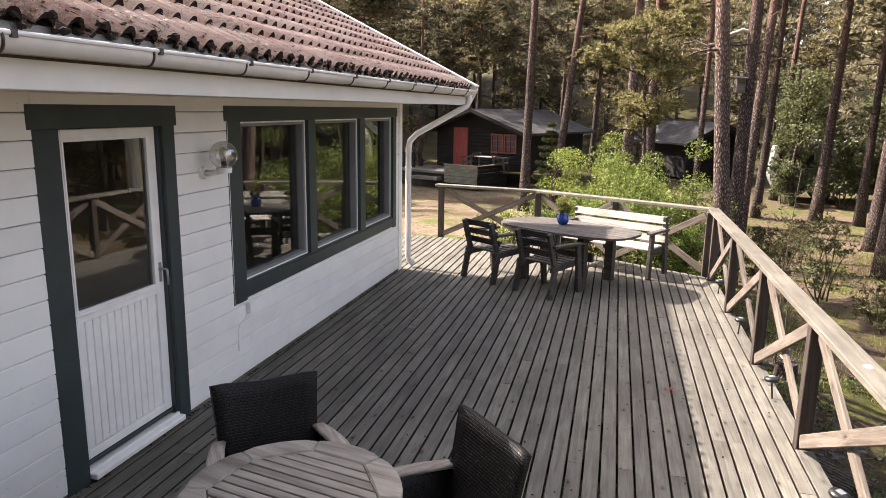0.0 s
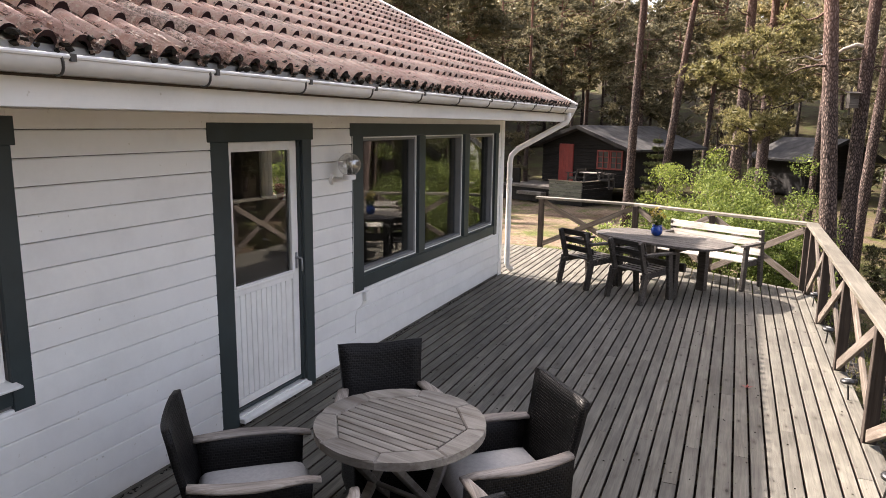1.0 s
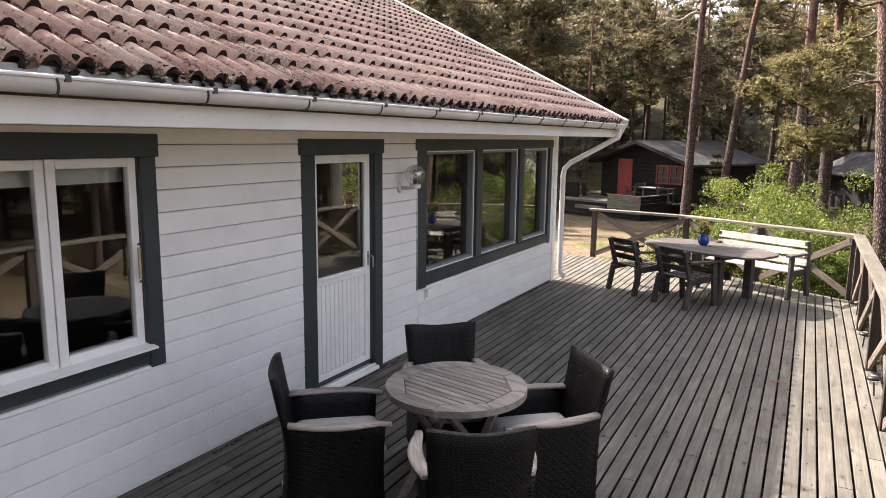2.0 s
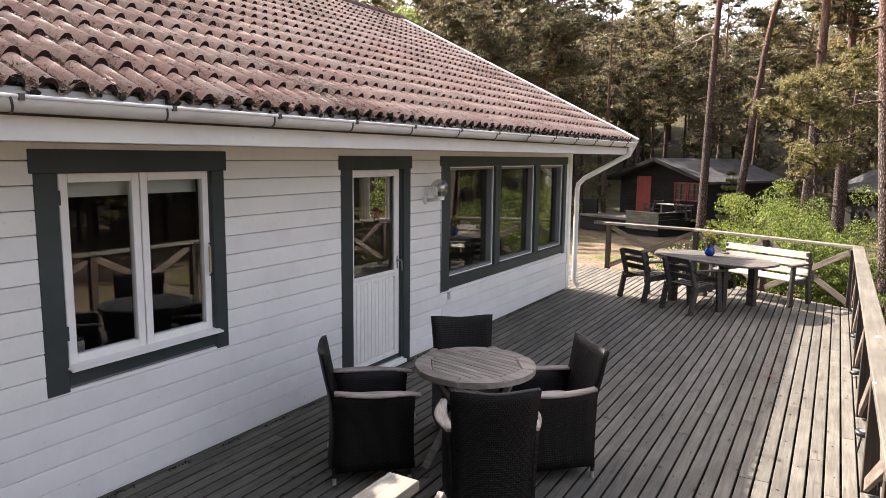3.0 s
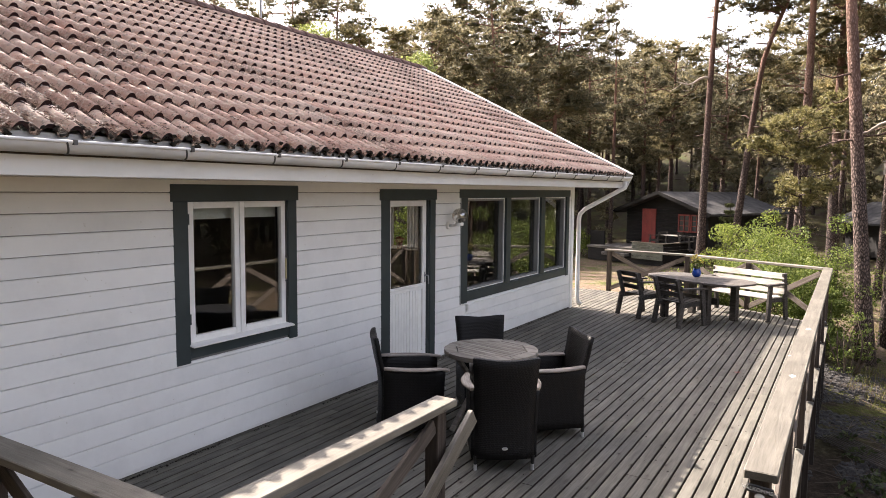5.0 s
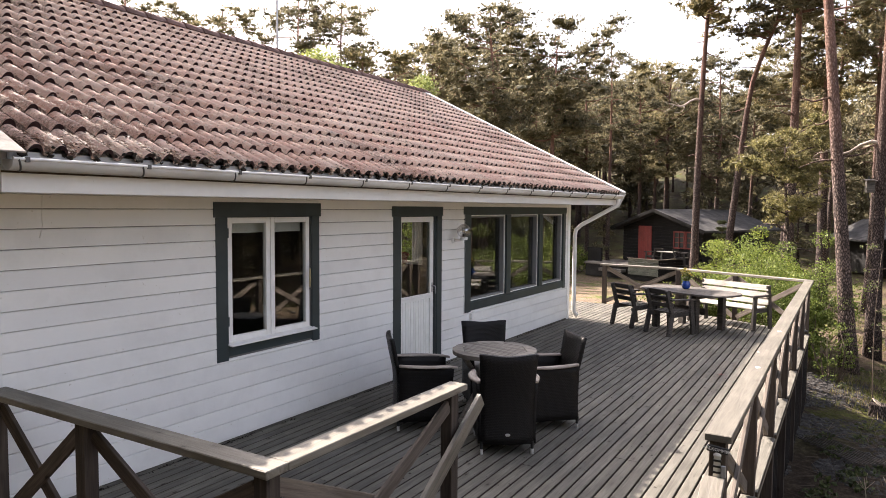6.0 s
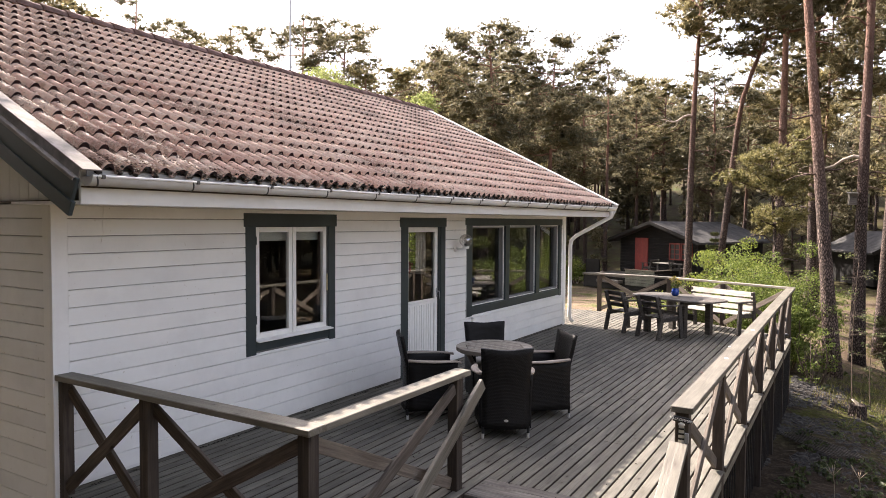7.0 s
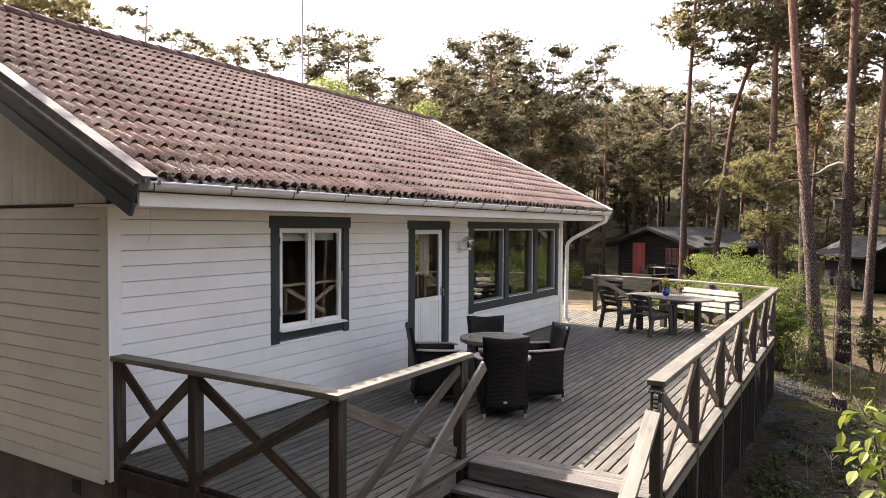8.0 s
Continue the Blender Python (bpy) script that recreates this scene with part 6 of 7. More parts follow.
v, f = leaf_cloud([(np.array([-0.02, 0, 0.33]), np.array([0.09, 0.08, 0.09]), 0.7), (np.array([0.06, 0.02, 0.28]), np.array([0.06, 0.06, 0.05]), 0.3)], 120, 0.035, r9)
part("flowers", raw("flowers", v, f, M_YELLOW), M_YELLOW, pot)

# ---- fittings on the house ----
lamp = thing("wall_lamp", (WX + 0.026, 3.845, 1.796), "clear globe wall lamp on a white bracket", "lamp")
bm = B()
cyl(bm, (0, 0, 0), (0.03, 0, 0), 0.05, 0.042, 16)
tube(bm, [(0.02, 0, 0), (0.09, 0, 0.0), (0.14, 0, 0.006), (0.19, 0, 0.014)], [0.024, 0.017, 0.015, 0.015], 10)
cyl(bm, (0.185, 0, 0.008), (0.185, 0, 0.045), 0.055, 0.058, 18)
part("bracket", bm, M_SASH, lamp)
part("socket", cyl(B(), (0.185, 0, 0.045), (0.185, 0, 0.092), 0.02, seg=14), M_BLACK, lamp, "black lamp holder")
part("bulb", lathe(B(), ((0.014, 0.092), (0.018, 0.115), (0.029, 0.145), (0.030, 0.165), (0.018, 0.19), (0.003, 0.198)), 14, (0.185, 0, 0)), M_GLOBE, lamp, "clear light bulb").visible_shadow = False
bm = B()
bmesh.ops.create_uvsphere(bm, u_segments=24, v_segments=16, radius=0.102, matrix=Matrix.Translation((0.185, 0, 0.138)))
for fc in bm.faces:
    fc.smooth = True
gl = part("globe", bm, M_GLOBE, lamp, "clear acrylic globe")
gl.visible_shadow = False

sock = thing("socket_box", (WX + 0.03, 4.40, 0.60), "small white outdoor socket with a cable", "socket")
part("box", box(B(), -0.004, 0.045, -0.035, 0.035, -0.045, 0.045, 0.005), M_SASH, sock)
part("cable", tube(B(), [(0.01, -0.02, -0.045), (0.004, -0.05, -0.08), (0.0, -0.14, -0.12), (0.0, -0.17, -0.17), (0.0, -0.172, -0.34)], 0.005, 6), M_SASH, sock)
part("cable", tube(B(), [(0.01, 0.0, 0.045), (0.0, -0.2, 0.07), (-0.002, -0.2, 0.6), (-0.002, -0.2, 1.6)], 0.004, 6), M_SASH, sock)

# flowers on the far sill, curtain at that window
M_SHEER = leaf_mat("sheer_cloth", (0.4, 0.385, 0.36), (0.4, 0.385, 0.36), (0.4, 0.385, 0.36), 0.5, 0.0)
cur = thing("curtain", (-7.42, Y1 - 0.2, 1.5), "sheer white curtain gathered at the window", "curtain")
bm = B()
cols = [[bm.verts.new((0.016 * k, 0.03 * math.sin(k * 1.3), z)) for z in (-0.5, 0.6)] for k in range(19)]
for a, b in zip(cols, cols[1:]):
    bm.faces.new((a[0], b[0], b[1], a[1])).smooth = True
part("cloth", bm, M_SHEER, cur)
copy_thing(cur, Matrix.Translation((-6.78, Y1 - 0.2, 1.5)))
fl = thing("flower_pot", (-6.96, Y1 - 0.24, 0.96), "red geranium in a pot on the window sill", "flower pot")
part("pot", lathe(B(), ((0.05, 0), (0.07, 0.12), (0.06, 0.12)), 12), M_RED, fl)
v, f = leaf_cloud([(np.array([0, 0, 0.2]), np.array([0.12, 0.08, 0.08]), 1.0)], 120, 0.045, r9)
part("flowers", raw("flowers", v, f, M_RED), M_RED, fl)

# ---- small things on the deck ----
for i, (x, y, tilt) in enumerate(((1.33, 6.87, 4), (1.35, 5.16, -6), (1.34, 3.39, 8), (1.33, 8.58, 3))):
    sl = thing("solar_light", pose(x, y, 0.0, tilt, tilt * 0.7, 20 * i), "small black solar path light stuck at the deck edge", "garden light", "solar lights")
    part("stake", cyl(B(), (0, 0, 0.0), (0, 0, 0.13), 0.008, seg=8), M_BLACK, sl)
    part("lens", cyl(B(), (0, 0, 0.11), (0, 0, 0.155), 0.032, 0.045, 14), M_CLEAR, sl)
    bm = B()
    lathe(bm, ((0.055, 0.15), (0.06, 0.16), (0.056, 0.178), (0.03, 0.186)), 18)
    part("cap", bm, M_BLACK, sl)
    part("solar_cell", box(B(), -0.022, 0.022, -0.022, 0.022, 0.1855, 0.189), M_STEEL, sl)

sign = thing("welcome_sign", (1.45, -0.635, 0.825), "small lighthouse-shaped welcome sign nailed to the post", "sign")
part("arch", beam(B(), (-0.06, 0, 0.045), (0.06, 0, 0.035), 0.012, 0.04, (0, 0, 1)), M_BLACK, sign)
bm = B()
lathe(bm, ((0.022, -0.12), (0.018, 0.0), (0.022, 0.0), (0.022, 0.012), (0.012, 0.016), (0.01, 0.035), (0.002, 0.045)), 12)
bmesh.ops.scale(bm, vec=(1, 0.5, 1), verts=bm.verts)
part("lighthouse", bm, M_SASH, sign, "white lighthouse relief with dark bands")
for z in (-0.10, -0.065, -0.03):
    part("band", box(B(), -0.022, 0.022, -0.0125, 0.004, z, z + 0.012), M_BLACK, sign)
part("keeper_house", box(B(), 0.022, 0.05, -0.012, 0.004, -0.12, -0.05, 0.003), M_STEEL, sign)
txt = bpy.data.curves.new("welcome_text", "FONT")
txt.body, txt.size, txt.extrude = "VÄLKOMMEN", 0.026, 0.001
txt.align_x, txt.align_y = "CENTER", "CENTER"
txt.materials.append(M_SASH)
tob = new("lettering", txt)
tob.parent = sign
tob.matrix_basis = pose(0, -0.009, 0.04, 90, 4.5, 0)

# spots on the cap board and one red leaf on the planks
rw = random.Random(17)
for x, y, size in ((1.406, 3.367, 0.026), (1.425, 1.363, 0.022), (1.35, 2.05, 0.013)):
    bm = B()
    rim = [bm.verts.new((size * rw.uniform(0.6, 1.1) * math.cos(0.524 * k), size * rw.uniform(0.8, 1.9) * math.sin(0.524 * k), 0)) for k in range(12)]
    top = bm.verts.new((0, 0, 0.0025))
    for k in range(12):
        bm.faces.new((rim[k], rim[(k + 1) % 12], top))
    spot = part("bird_dropping", bm, M_SASH, at=(x, y, 0.957))
    tagged(spot, "dried white bird dropping on the railing cap", "bird dropping", "droppings on the railing")
bm = B()
for k in range(5):   # five pointed lobes
    a = 1.256 * k + 0.3
    tip, l_, r_ = [bm.verts.new((d * math.cos(a + q), d * math.sin(a + q), z)) for d, q, z in ((0.055, 0, 0.012), (0.024, 0.45, 0.006), (0.024, -0.45, 0.006))]
    mid = bm.verts.new((0, 0, 0.002))
    bm.faces.new((mid, r_, tip, l_))
tagged(part("fallen_leaf", bm, M_REDD, at=(0.552, 5.088, 0.003)), "small dull red leaf fallen on the planks", "leaf")

# leaf bits and needles blown along the foot of the wall and over the boards
vs, fs = [], []
rl = random.Random(17)
for i in range(1500):
    if i < 1150:
        x, y = WX + 0.03 + abs(rl.gauss(0, 0.022)), rl.uniform(-2.3, 8.5)
        if noise.noise((y * 2.3, 0, 1)) < -0.1:
            continue
    else:
        x, y = rl.uniform(-2.9, 1.3), rl.uniform(-0.4, 9.0)
    a, L, w = rl.uniform(0, 6.28), rl.uniform(0.005, 0.016), rl.uniform(0.003, 0.007)
    ca, sa, o = math.cos(a), math.sin(a), len(vs)
    z = 0.003 + rl.uniform(0, 0.002)
    vs += [(x - ca * L, y - sa * L, z), (x + sa * w, y - ca * w, z + rl.uniform(0.001, 0.008)), (x + ca * L, y + sa * L, z), (x - sa * w, y + ca * w, z)]
    fs += [(o, o + 1, o + 2), (o, o + 2, o + 3)]
tagged(new("leaf_litter", raw("leaf_litter", vs, fs, M_MOSS)), "dark leaf bits and needles along the foot of the wall", "litter", kind="stuff")

# ---- beside the deck ----
for i, (x, y, rx, rz) in enumerate(((-1.15, 13.1, 1.0, 1.35), (0.2, 12.9, 1.25, 2.3), (1.05, 12.3, 0.62, 1.7), (0.9, 14.2, 1.3, 2.4), (1.7, 11.7, 0.42, 1.35), (-0.4, 14.8, 1.2, 2.2))):
    bush(x, y, rx, rz, 13000 if i != 4 else 900, 0.045, 30 + i, "leafy bright green deciduous bush beyond the railing", M_LEAF)
for i, (x, y, rx, rz) in enumerate(((-8.2, 15.5, 1.2, 1.9), (-10.6, 14.0, 1.3, 2.2), (-11.3, 31.5, 1.2, 1.5))):
    bush(x, y, rx, rz, 3200, 0.085, 40 + i, "bright green shrub at the edge of the yard", M_LEAF)
bush(-2.0, 12.4, 0.8, 0.75, 1700, 0.05, 50, "low thin yellow-green shrub behind the railing", M_LEAF)
for i, (x, y, rx, rz) in enumerate(((3.3, 15.6, 0.5, 1.6), (4.53, 15.9, 0.7, 2.0), (5.2, 13.9, 0.7, 1.2), (7.0, 17.5, 0.8, 1.6), (4.3, 19.0, 0.7, 1.6))):
    bush(x, y, rx, rz, 5000, 0.05, 60 + i, "dark olive juniper shrub on the forest floor", M_SPRUCE, "juniper", 7)


def spruce(x, y, h, rx, seed):
    """A small spruce: tiers of branches that droop and turn up at their ends, needles along each."""
    r = np.random.default_rng(seed)
    t = thing("young_spruce", (x, y, ground_z(x, y)), "young dark spruce with open tiers of drooping branches", "tree")
    bm = B()
    limb_mesh(bm, (0, 0, -0.1), (0.05, 0, h), 0.045, 0.008, 0.06, r, 7, 8)
    cents = []
    for tier in range(11):
        z = h * (0.12 + 0.8 * tier / 10)
        ln0 = rx * (1.05 - 0.92 * tier / 10)
        for k in range(6):
            a, ln = 1.047 * k + 0.5 * tier + r.uniform(-0.25, 0.25), ln0 * r.uniform(0.65, 1.1)
            d = np.array([math.cos(a), math.sin(a), 0])
            pts = [d * ln * w + np.array([0, 0, z - 0.16 * ln * math.sin(math.pi * w * 0.8) + 0.12 * ln * w * w]) for w in (0, 0.25, 0.5, 0.75, 1.0)]
            tube(bm, [tuple(p) for p in pts], [0.012, 0.01, 0.008, 0.006, 0.003], 4)
            n = int(46 * ln / rx) + 8
            w = r.uniform(0.2, 1.0, n)
            side = np.array([-d[1], d[0], 0])
            base = np.stack([np.interp(w, (0, 0.25, 0.5, 0.75, 1.0), [p[q] for p in pts]) for q in range(3)], 1)
            cents.append(base + side * (r.uniform(-1, 1, n) * (1.1 - w) * 0.38 * ln)[:, None] + np.array([0, 0, -0.02]))
    v, f = needles(np.repeat(np.concatenate(cents), 9, 0), 0.095, r)
    part("trunk", bm, M_STEM, t)
    part("foliage", raw("spruce_foliage", v.tolist(), f.tolist(), M_YSPRUCE), M_YSPRUCE, t)


spruce(-2.4, 22.9, 3.1, 0.95, 71)


def thin_sapling(x, y, h, seed):
    """A bare thin stem with sprays of fresh leaves on its upper half."""
    r = np.random.default_rng(seed)
    t = thing("thin_sapling", (x, y, ground_z(x, y)), "thin sapling with sparse sprays of fresh leaves", "sapling")
    bm = B()
    stem = limb_mesh(bm, (0, 0, -0.05), (0.04, 0.05, h), 0.012, 0.004, 0.05, r, 6, 9)
    cents = []
    for k in range(13):
        p = np.array(stem[4 + k * 5 // 13])
        a, ln = r.uniform(0, 6.28), r.uniform(0.2, 0.42)
        q = p + np.array([math.cos(a) * ln, math.sin(a) * ln, r.uniform(-0.02, 0.16)])
        limb_mesh(bm, p, q, 0.005, 0.002, 0.03, r, 4, 4)
        cents += [(q, np.array([0.13, 0.13, 0.05]), 1.0), ((p + 2 * q) / 3, np.array([0.1, 0.1, 0.05]), 0.6)]
    v, f = leaf_cloud(cents, 13, 0.036, r)
    part("stem", bm, M_STEM, t)
    part("leaves", raw("sapling_leaves", v, f, M_SHADELEAF), M_SHADELEAF, t)


thin_sapling(2.43, 10.0, 3.0, 72)
thin_sapling(2.75, 10.9, 1.7, 73)


def stump(x, y, r, h):
    t = thing("tree_stump", (x, y, ground_z(x, y)), "weathered grey sawn tree stump", "stump")
    part("bark", cyl(B(), (0, 0, -0.1), (0, 0, h), r * 1.2, r, 14), M_BARK, t)
    part("cut_face", cyl(B(), (0, 0, h), (0.01, 0, h + 0.012), r * 0.95, r * 0.92, 14), M_LIGHTWOOD, t)


stump(2.52, 9.75, 0.15, 0.24)

rk = random.Random(8)
verts, faces = [], []
for i in range(13000):
    x, y = 1.25 + abs(rk.gauss(0, 0.75)), rk.uniform(-3.5, 12.0)
    if x > 4.2 or noise.noise((x * 0.9, y * 0.9, 5)) < -0.25:
        continue
    s = rk.uniform(0.006, 0.03) if rk.random() < 0.93 else rk.uniform(0.03, 0.075)
    z = ground_z(x, y)
    o = len(verts)
    for dx, dy, dz in ((-1, -1, -0.5), (1, -0.8, -0.5), (0.9, 1, -0.5), (-0.8, 0.9, -0.5), (-0.5, -0.4, 0.8), (0.6, -0.5, 0.6), (0.4, 0.6, 0.8), (-0.5, 0.5, 0.5)):
        verts.append((x + dx * s * rk.uniform(0.6, 1.3), y + dy * s * rk.uniform(0.6, 1.3), z + dz * s * 0.7))
    faces += [(o + a, o + b, o + c, o + d) for a, b, c, d in ((4, 5, 6, 7), (0, 1, 5, 4), (1, 2, 6, 5), (2, 3, 7, 6), (3, 0, 4, 7))]
tagged(new("rubble", raw("rubble", verts, faces, M_STONE)), "grey broken stone spread along the slope below the deck", "rubble", kind="stuff")

M_TRELLIS = wood("grey_trellis_wood", (0.04, 0.034, 0.029), (0.075, 0.066, 0.058), (0.11, 0.10, 0.09), "y", vary=0.2)
tre = thing("trellis", pose(1.95, 6.75, ground_z(1.95, 6.75) + 0.07, -3, 4, 38), "fallen grey wooden trellis lying on the slope", "trellis")
for i in range(9):
    part("lath", box(B(), -0.26 + 0.065 * i, -0.245 + 0.065 * i, -0.75, 0.75, 0.0, 0.012), M_TRELLIS, tre)
for y in [-0.68 + 0.15 * k for k in range(10)]:
    part("cross_lath", box(B(), -0.29, 0.29, y, y + 0.014, -0.013, -0.001), M_TRELLIS, tre)

verts, faces = [], []
for i in range(24000):
    x, y = rk.uniform(1.7, 10), rk.uniform(5, 24)
    if noise.noise((x * 0.6, y * 0.6, 7)) < -0.05 or (x < 3.2 and y < 9.5):
        continue
    z, a, h = ground_z(x, y), rk.uniform(0, 6.28), rk.uniform(0.05, 0.17)
    o = len(verts)
    w = 0.008
    lx, ly = rk.uniform(-0.06, 0.06), rk.uniform(-0.06, 0.06)
    verts += [(x - w * math.cos(a), y - w * math.sin(a), z - 0.01), (x + w * math.cos(a), y + w * math.sin(a), z - 0.01), (x + lx, y + ly, z + h)]
    faces.append((o, o + 1, o + 2))
M_GRASS = leaf_mat("grass_blades", (0.07, 0.075, 0.02), (0.12, 0.122, 0.035), (0.24, 0.2, 0.095), 0.3, 0.0)
tagged(new("grass", raw("grass", verts, faces, M_GRASS)), "thin tufts of grass among needles and moss", "grass", kind="stuff")

# low herbs and fallen twigs on the slope
bm = B()
for i in range(420):
    x, y = rk.uniform(1.6, 5.2), rk.uniform(-1.0, 11.5)
    z, a, L = ground_z(x, y) + 0.015, rk.uniform(0, 6.28), rk.uniform(0.15, 0.7)
    cyl(bm, (x, y, z), (x + L * math.cos(a), y + L * math.sin(a), ground_z(x + L * math.cos(a), y + L * math.sin(a)) + rk.uniform(0.01, 0.08)), rk.uniform(0.003, 0.009), 0.003, 4)
tagged(part("twigs", bm, M_STEM), "dry twigs and small branches on the slope", "twigs", kind="stuff")
rh = np.random.default_rng(77)
cl = []
for i in range(520):
    x, y = 1.7 + abs(rh.normal()) * 1.5, -4.0 + abs(rh.normal()) * 6.0
    cl.append((np.array([x, y, ground_z(x, y) + 0.06]), np.array([0.16, 0.16, 0.07]), 1.0))
v, f = leaf_cloud(cl, 26, 0.06, rh)
M_HERB = leaf_mat("dark_herb_leaves", (0.025, 0.035, 0.012), (0.05, 0.065, 0.022), (0.085, 0.10, 0.035), 0.3, 0.0)
tagged(new("herbs", raw("herbs", v, f, M_HERB)), "low dark green herbs on the shaded slope", "herbs", kind="stuff")
for i in range(7):
    x, y = 2.3 + 0.28 * i + rk.uniform(-0.1, 0.1), 4.2 + 0.55 * i
    dw = thing("dry_weed", (x, y, ground_z(x, y)), "pale dry weed stalk from last year", "weed", "dry weeds")
    bm = B()
    top = (rk.uniform(-0.06, 0.06), rk.uniform(-0.06, 0.06), rk.uniform(0.35, 0.55))
    tube(bm, [(0, 0, -0.02), (top[0] * 0.4, top[1] * 0.4, top[2] * 0.6), top], [0.005, 0.004, 0.003], 5)
    for k in range(5):
        a = 1.26 * k
        cyl(bm, (top[0] * 0.7, top[1] * 0.7, top[2] * 0.75), (top[0] + 0.1 * math.cos(a), top[1] + 0.1 * math.sin(a), top[2] + rk.uniform(-0.03, 0.08)), 0.003, 0.002, 4)
    part("stalk", bm, M_LIGHTWOOD, dw)

# branch with fresh leaves beside the camera's way out
sp = thing("leafy_sapling", (2.93, -2.1, ground_z(3.0, -2.0)), "young tree with large fresh green leaves", "sapling")
base_z = -ground_z(3.0, -2.0)
part("stem", tube(B(), [(0.12, 0, 0), (0.14, 0, 1.2), (0.08, 0, base_z + 0.75), (-0.02, 0, base_z + 1.18), (-0.10, 0, base_z + 1.32)], [0.014, 0.012, 0.009, 0.006, 0.004], 6), M_STEM, sp)
r7 = random.Random(3)
bm = B()
M_FRESH = leaf_mat("fresh_leaf", (0.06, 0.085, 0.012), (0.115, 0.15, 0.022), (0.21, 0.24, 0.048), 0.4, 0.0)
for i in range(92):
    t = r7.random()
    p = Vector((-0.06 + 0.2 * (1 - t), 0, base_z + 0.78 + 0.5 * t)) + Vector((r7.uniform(-0.10, 0.26), r7.uniform(-0.16, 0.16), r7.uniform(-0.12, 0.08)))
    d = Vector((r7.uniform(-1, 1), r7.uniform(-1, 1), r7.uniform(-0.9, 0.15))).normalized()
    s = d.cross(Vector((r7.uniform(-0.3, 0.3), r7.uniform(-0.3, 0.3), 1))).normalized()
    up = s.cross(d)
    L, w = r7.uniform(0.08, 0.13), r7.uniform(0.02, 0.032)
    spine = [bm.verts.new(p + d * L * k / 4 + up * (-0.02 * (k / 4) ** 2)) for k in range(5)]
    for sd in (1, -1):
        edge = [bm.verts.new(p + d * L * k / 4 + s * sd * w * math.sin(math.pi * (k / 4) ** 0.8) + up * (0.006 - 0.02 * (k / 4) ** 2)) for k in (1, 2, 3)]
        bm.faces.new((spine[0], spine[1], edge[0]))
        bm.faces.new((spine[1], spine[2], edge[1], edge[0]))
        bm.faces.new((spine[2], spine[3], edge[2], edge[1]))
        bm.faces.new((spine[3], spine[4], edge[2]))
me = bpy.data.meshes.new("leaves")
bm.to_mesh(me)
bm.free()
me.materials.append(M_FRESH)
part("leaves", me, M_FRESH, sp)

# ---- cabins among the trees ----


def cabin(m, w, d, h, rise, label, porch=True, door_x=-0.97):
    """A dark log cabin: gable with door and window towards -y, ridge along y."""
    c = thing("cabin", m, label, "cabin")
    bm = B()
    box(bm, -w / 2, w / 2, 0, d, 0, h)
    vs = [bm.verts.new((x, y, z)) for y in (0, d) for x, z in ((-w / 2, h), (w / 2, h), (0, h + rise))]
    for fcs in ((0, 1, 2), (5, 4, 3), (0, 2, 5, 3), (2, 1, 4, 5)):
        bm.faces.new([vs[i] for i in fcs])
    wall = part("wall", bm, M_CABIN, c)
    z = 0.1
    while z < h:
        part("log", box(B(), -w / 2 - 0.02, w / 2 + 0.02, -0.05, -0.004, z, z + 0.15, 0.012), M_CABIN, wall)
        z += 0.165
    ov = 0.75
    for s in (1, -1):
        a, b = Vector((s * (w / 2 + 0.55), 0, h - 0.55 * rise / (w / 2) + 0.1)), Vector((0, 0, h + rise + 0.1))
        bm = B()
        dn = Vector((0, 0, -0.1))
        vs = [bm.verts.new(p + Vector((0, y, 0)) + q) for y in (-ov, d + 0.4) for p, q in ((a, dn * 0), (b, dn * 0), (b, dn), (a, dn))]
        for fcs in ((0, 1, 2, 3), (7, 6, 5, 4), (0, 4, 5, 1), (1, 5, 6, 2), (2, 6, 7, 3), (3, 7, 4, 0)):
            bm.faces.new([vs[i] for i in fcs])
        part("roof", bm, M_FELT, c, "grey felt roof slope")
        part("barge_board", beam(B(), a + Vector((0, -ov - 0.02, -0.06)), b + Vector((0, -ov - 0.02, -0.06)), 0.03, 0.16, (0, 0, 1)), M_CABIN, c)
    if porch:
        dr_ = part("door", box(B(), door_x - 0.42, door_x + 0.42, -0.085, -0.052, 0.1, 1.93, 0.004), M_RED, c, "red plank door")
        for k in range(6):
            part("plank", box(B(), door_x - 0.41 + 0.138 * k, door_x - 0.28 + 0.138 * k, -0.1, -0.086, 0.12, 1.91, 0.004), M_RED, dr_)
        wd = part("window", box(B(), 0.77, 2.14, -0.06, -0.051, 0.82, 1.7), M_BLACK, c, "small paned window with red frames")
        for x0, x1 in ((0.77, 1.44), (1.47, 2.14)):
            bm = B()
            frame_rect2 = ((x0, x0 + 0.07, 0.82, 1.7), (x1 - 0.07, x1, 0.82, 1.7), (x0 + 0.07, x1 - 0.07, 0.82, 0.89), (x0 + 0.07, x1 - 0.07, 1.63, 1.7),
                           ((x0 + x1) / 2 - 0.015, (x0 + x1) / 2 + 0.015, 0.89, 1.63), (x0 + 0.07, x1 - 0.07, 1.12, 1.15), (x0 + 0.07, x1 - 0.07, 1.37, 1.40))
            for q in frame_rect2:
                box(bm, q[0], q[1], -0.10, -0.062, q[2], q[3])
            part("frame", bm, M_REDD, wd)
        part("porch_floor", box(B(), -w / 2 - 0.5, 1.75, -2.6, -0.06, -0.07, 0.04, 0.01), M_DECKX, c, "grey plank porch")
        part("porch_base", box(B(), -w / 2 - 0.5, 1.7, -2.5, -0.06, -0.7, -0.075), M_CABIN, c)
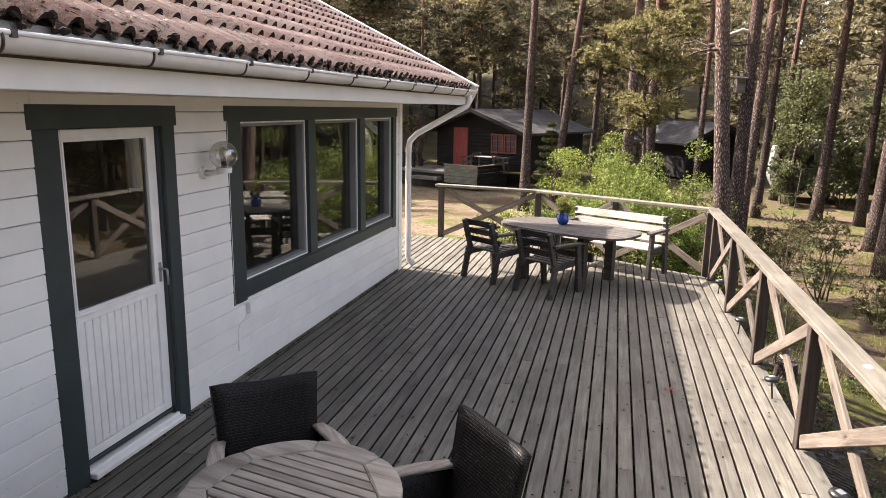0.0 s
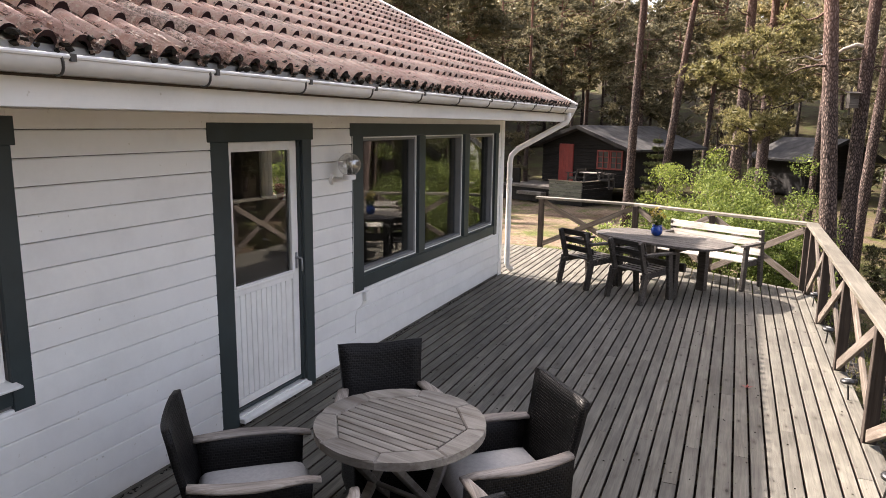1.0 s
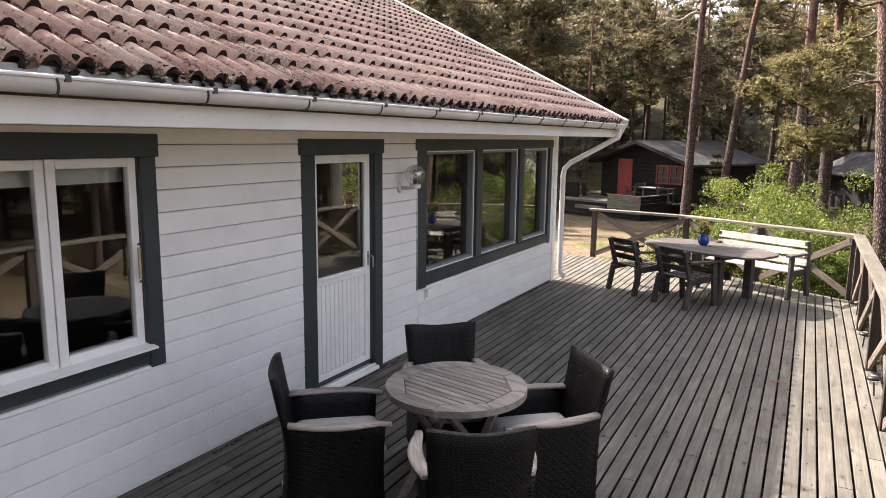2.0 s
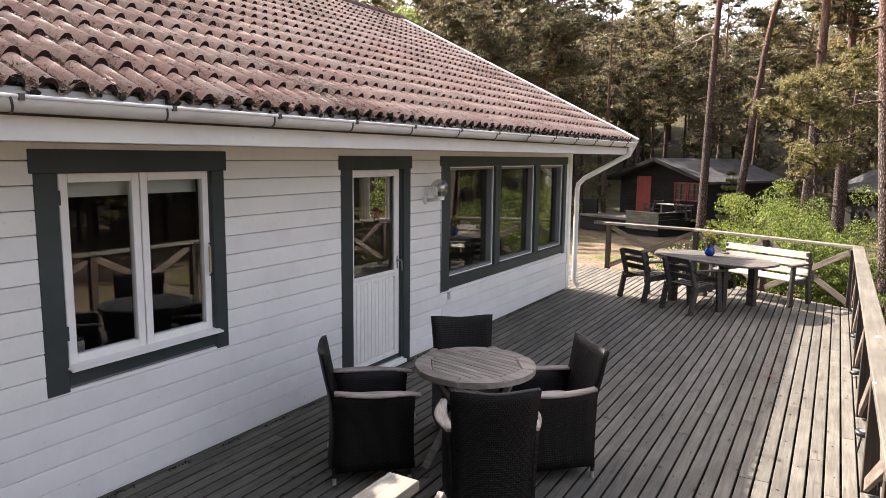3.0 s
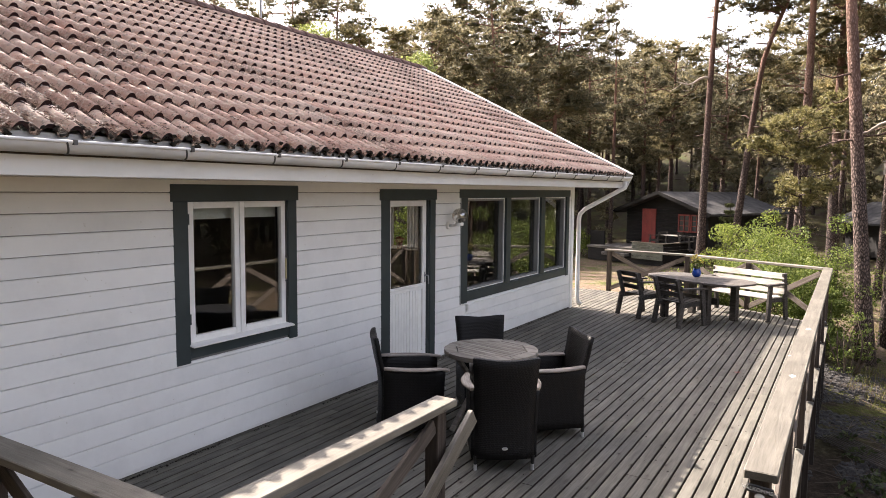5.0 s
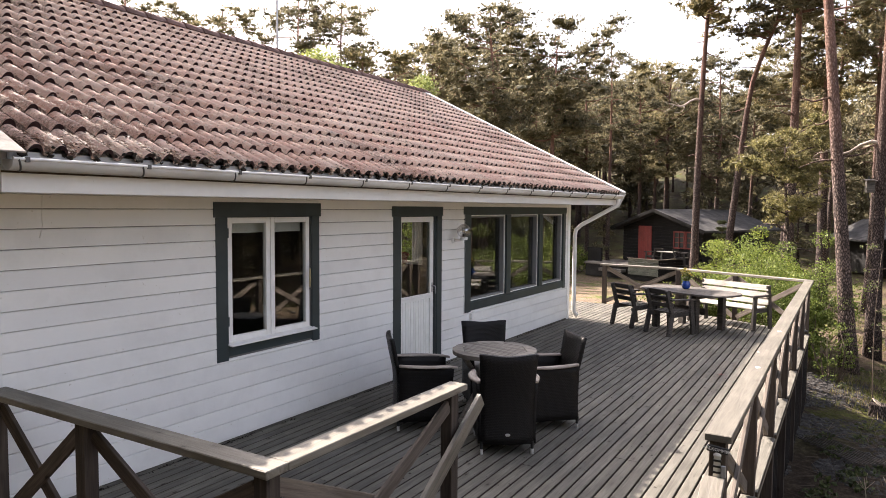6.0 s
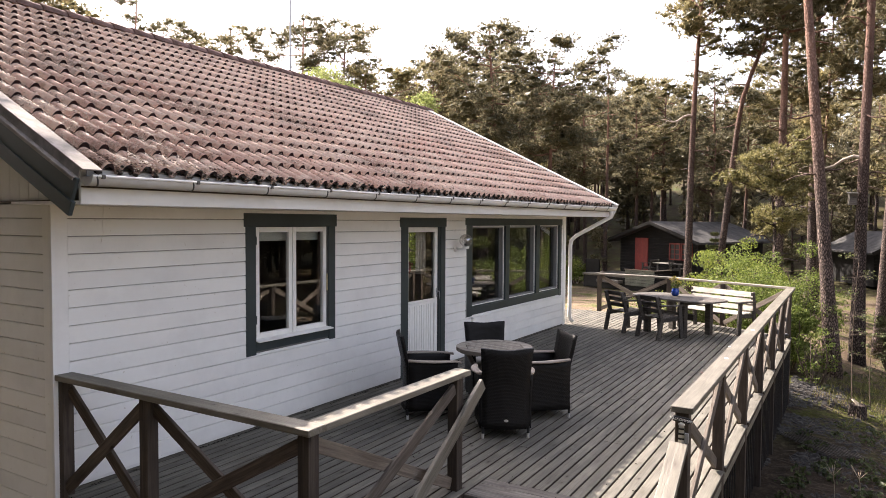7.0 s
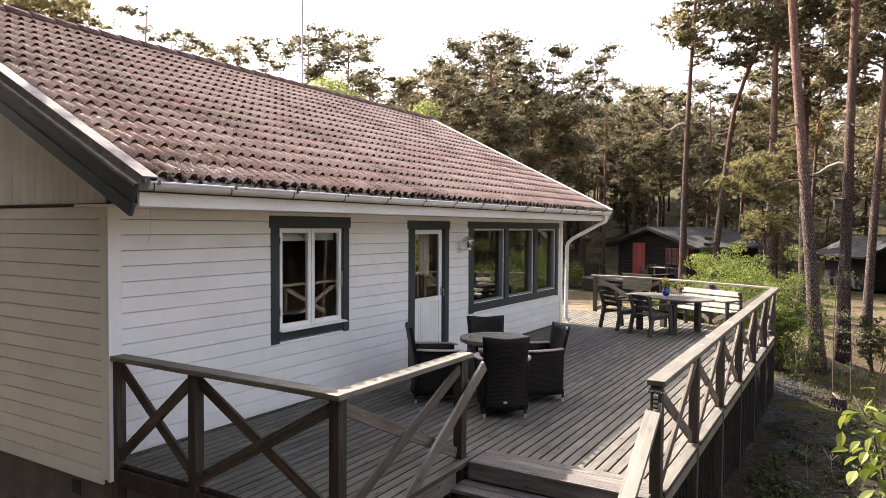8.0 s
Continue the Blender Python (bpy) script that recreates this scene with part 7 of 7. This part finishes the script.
        for k in range(5):
            part("rail_board", box(B(), 0.0, 1.75, -2.66, -2.62, -0.42 + 0.16 * k, -0.275 + 0.16 * k, 0.006), M_PORCH, c)
            part("rail_board", box(B(), 1.76, 1.8, -2.6, -0.6, -0.42 + 0.16 * k, -0.275 + 0.16 * k, 0.006), M_CABIN, c)
        part("rail_cap", box(B(), -0.03, 1.86, -2.72, -2.58, 0.375, 0.405, 0.005), M_LIGHTWOOD, c)
        part("rail_cap", box(B(), 1.72, 1.86, -2.57, -0.6, 0.375, 0.405, 0.005), M_LIGHTWOOD, c)
        part("porch_wall", box(B(), -w / 2 - 0.9, -w / 2 + 0.05, -1.9, -1.8, -0.5, 0.75, 0.01), M_CABIN, c)
        part("step", box(B(), -1.6, -0.15, -3.0, -2.62, -0.35, -0.2, 0.01), M_DECKX, c)
    return c


M_PORCH = wood("grey_green_porch_wood", (0.10, 0.105, 0.08), (0.17, 0.175, 0.135), (0.24, 0.24, 0.19), "x", vary=0.15)
cabin(pose(-6.71, 31.47, -0.54, 0, 0, -22), 4.8, 6.2, 1.87, 0.85, "black-brown log cabin with a red door and grey felt roof")
cabin(pose(4.5, 37.8, -1.1, 0, 0, 30), 3.2, 4.2, 2.0, 0.8, "dark wooden shed with a low grey roof among the pines", False)
pt = thing("patio_table", pose(-6.0, 30.0, -0.5, 0, 0, -22), "small grey table on the cabin porch", "table")
part("tabletop", box(B(), -0.5, 0.5, -0.3, 0.3, 0.64, 0.68, 0.01), M_TEAK, pt)
for x in (-0.4, 0.4):
    part("leg", box(B(), x - 0.03, x + 0.03, -0.03, 0.03, 0, 0.64), M_TEAK, pt)
for x, y, rz in ((-6.75, 30.15, 60), (-5.3, 29.75, -100)):
    copy_thing(gc, pose(x, y, -0.5, 0, 0, rz))


def caravan(m):
    c = thing("caravan", m, "pale grey parked caravan half hidden among the trees", "caravan")
    bm = B()
    prof = ((-1.7, 0.45), (1.7, 0.45), (1.9, 0.9), (1.75, 2.1), (1.45, 2.5), (-1.5, 2.5), (-1.8, 2.1), (-1.9, 0.9))
    vs = [[bm.verts.new((x, y, z)) for x, z in prof] for y in (-1.0, 1.0)]
    bm.faces.new(vs[0][::-1])
    bm.faces.new(vs[1])
    for k in range(8):
        bm.faces.new((vs[0][k], vs[0][(k + 1) % 8], vs[1][(k + 1) % 8], vs[1][k]))
    bmesh.ops.bevel(bm, geom=list(bm.edges), offset=0.05, segments=2, affect="EDGES")
    part("body", bm, M_SLIM, c)
    for x0, x1 in ((-1.3, -0.3), (0.5, 1.3)):
        w = part("window", box(B(), x0, x1, -1.03, -1.004, 1.35, 2.0, 0.008), M_STEEL, c)
        part("pane", box(B(), x0 + 0.05, x1 - 0.05, -1.036, -1.031, 1.4, 1.95), M_BLACK, w)
    for y in (-0.95, 0.75):
        wh = part("wheel", B(), M_BLACK, c)
        part("tyre", cyl(B(), (0.1, y, 0.32), (0.1, y + 0.2, 0.32), 0.32, seg=20), M_BLACK, wh)
        part("rim", cyl(B(), (0.1, y - 0.01, 0.32), (0.1, y + 0.19, 0.32), 0.18, seg=16), M_STEEL, wh)
    part("drawbar", box(B(), 1.7, 2.6, -0.05, 0.05, 0.42, 0.5, 0.01), M_STEEL, c)


for i, (x, y, rx, rz) in enumerate(((6.3, 29.2, 1.0, 2.4), (8.3, 28.8, 1.3, 2.9), (10.0, 28.6, 1.2, 2.5))):
    bush(x, y, rx, rz, 3000, 0.11, 120 + i, "thin leafy undergrowth shrub among the pines", M_SHADELEAF)
caravan(pose(7.9, 31.2, ground_z(7.9, 31.2), 0, 0, -6))
for x, y, h, rx, sd in ((-16.4, 15.1, 8.0, 2.4, 81), (-15.2, 15.6, 7.3, 1.7, 82), (-13.4, 18.7, 7.6, 0.9, 85), (-12.7, 16.8, 6.7, 0.7, 86), (9.5, 27.0, 6.0, 1.6, 83), (6.6, 28.8, 4.5, 1.3, 84)):
    leaf_tree(x, y, h, rx, sd, M_BIRCH if x < 0 else M_SHADELEAF)

# bird box on the pine
bb = thing("bird_box", pose(2.27, 15.31, 2.86, 0, 0, 15), "weathered grey wooden bird box on a pine trunk", "bird box")
part("box", box(B(), -0.09, 0.09, -0.1, 0.08, -0.14, 0.14, 0.004), M_FURNTOP, bb)
part("roof", beam(B(), (0, -0.17, 0.15), (0, 0.11, 0.19), 0.24, 0.02, (0, 0, 1)), M_FURNTOP, bb)
part("entrance", cyl(B(), (0, -0.103, 0.05), (0, -0.098, 0.05), 0.018, seg=12), M_BLACK, bb)
part("back_strip", box(B(), -0.02, 0.02, 0.081, 0.1, -0.28, 0.28, 0.003), M_FURNTOP, bb)
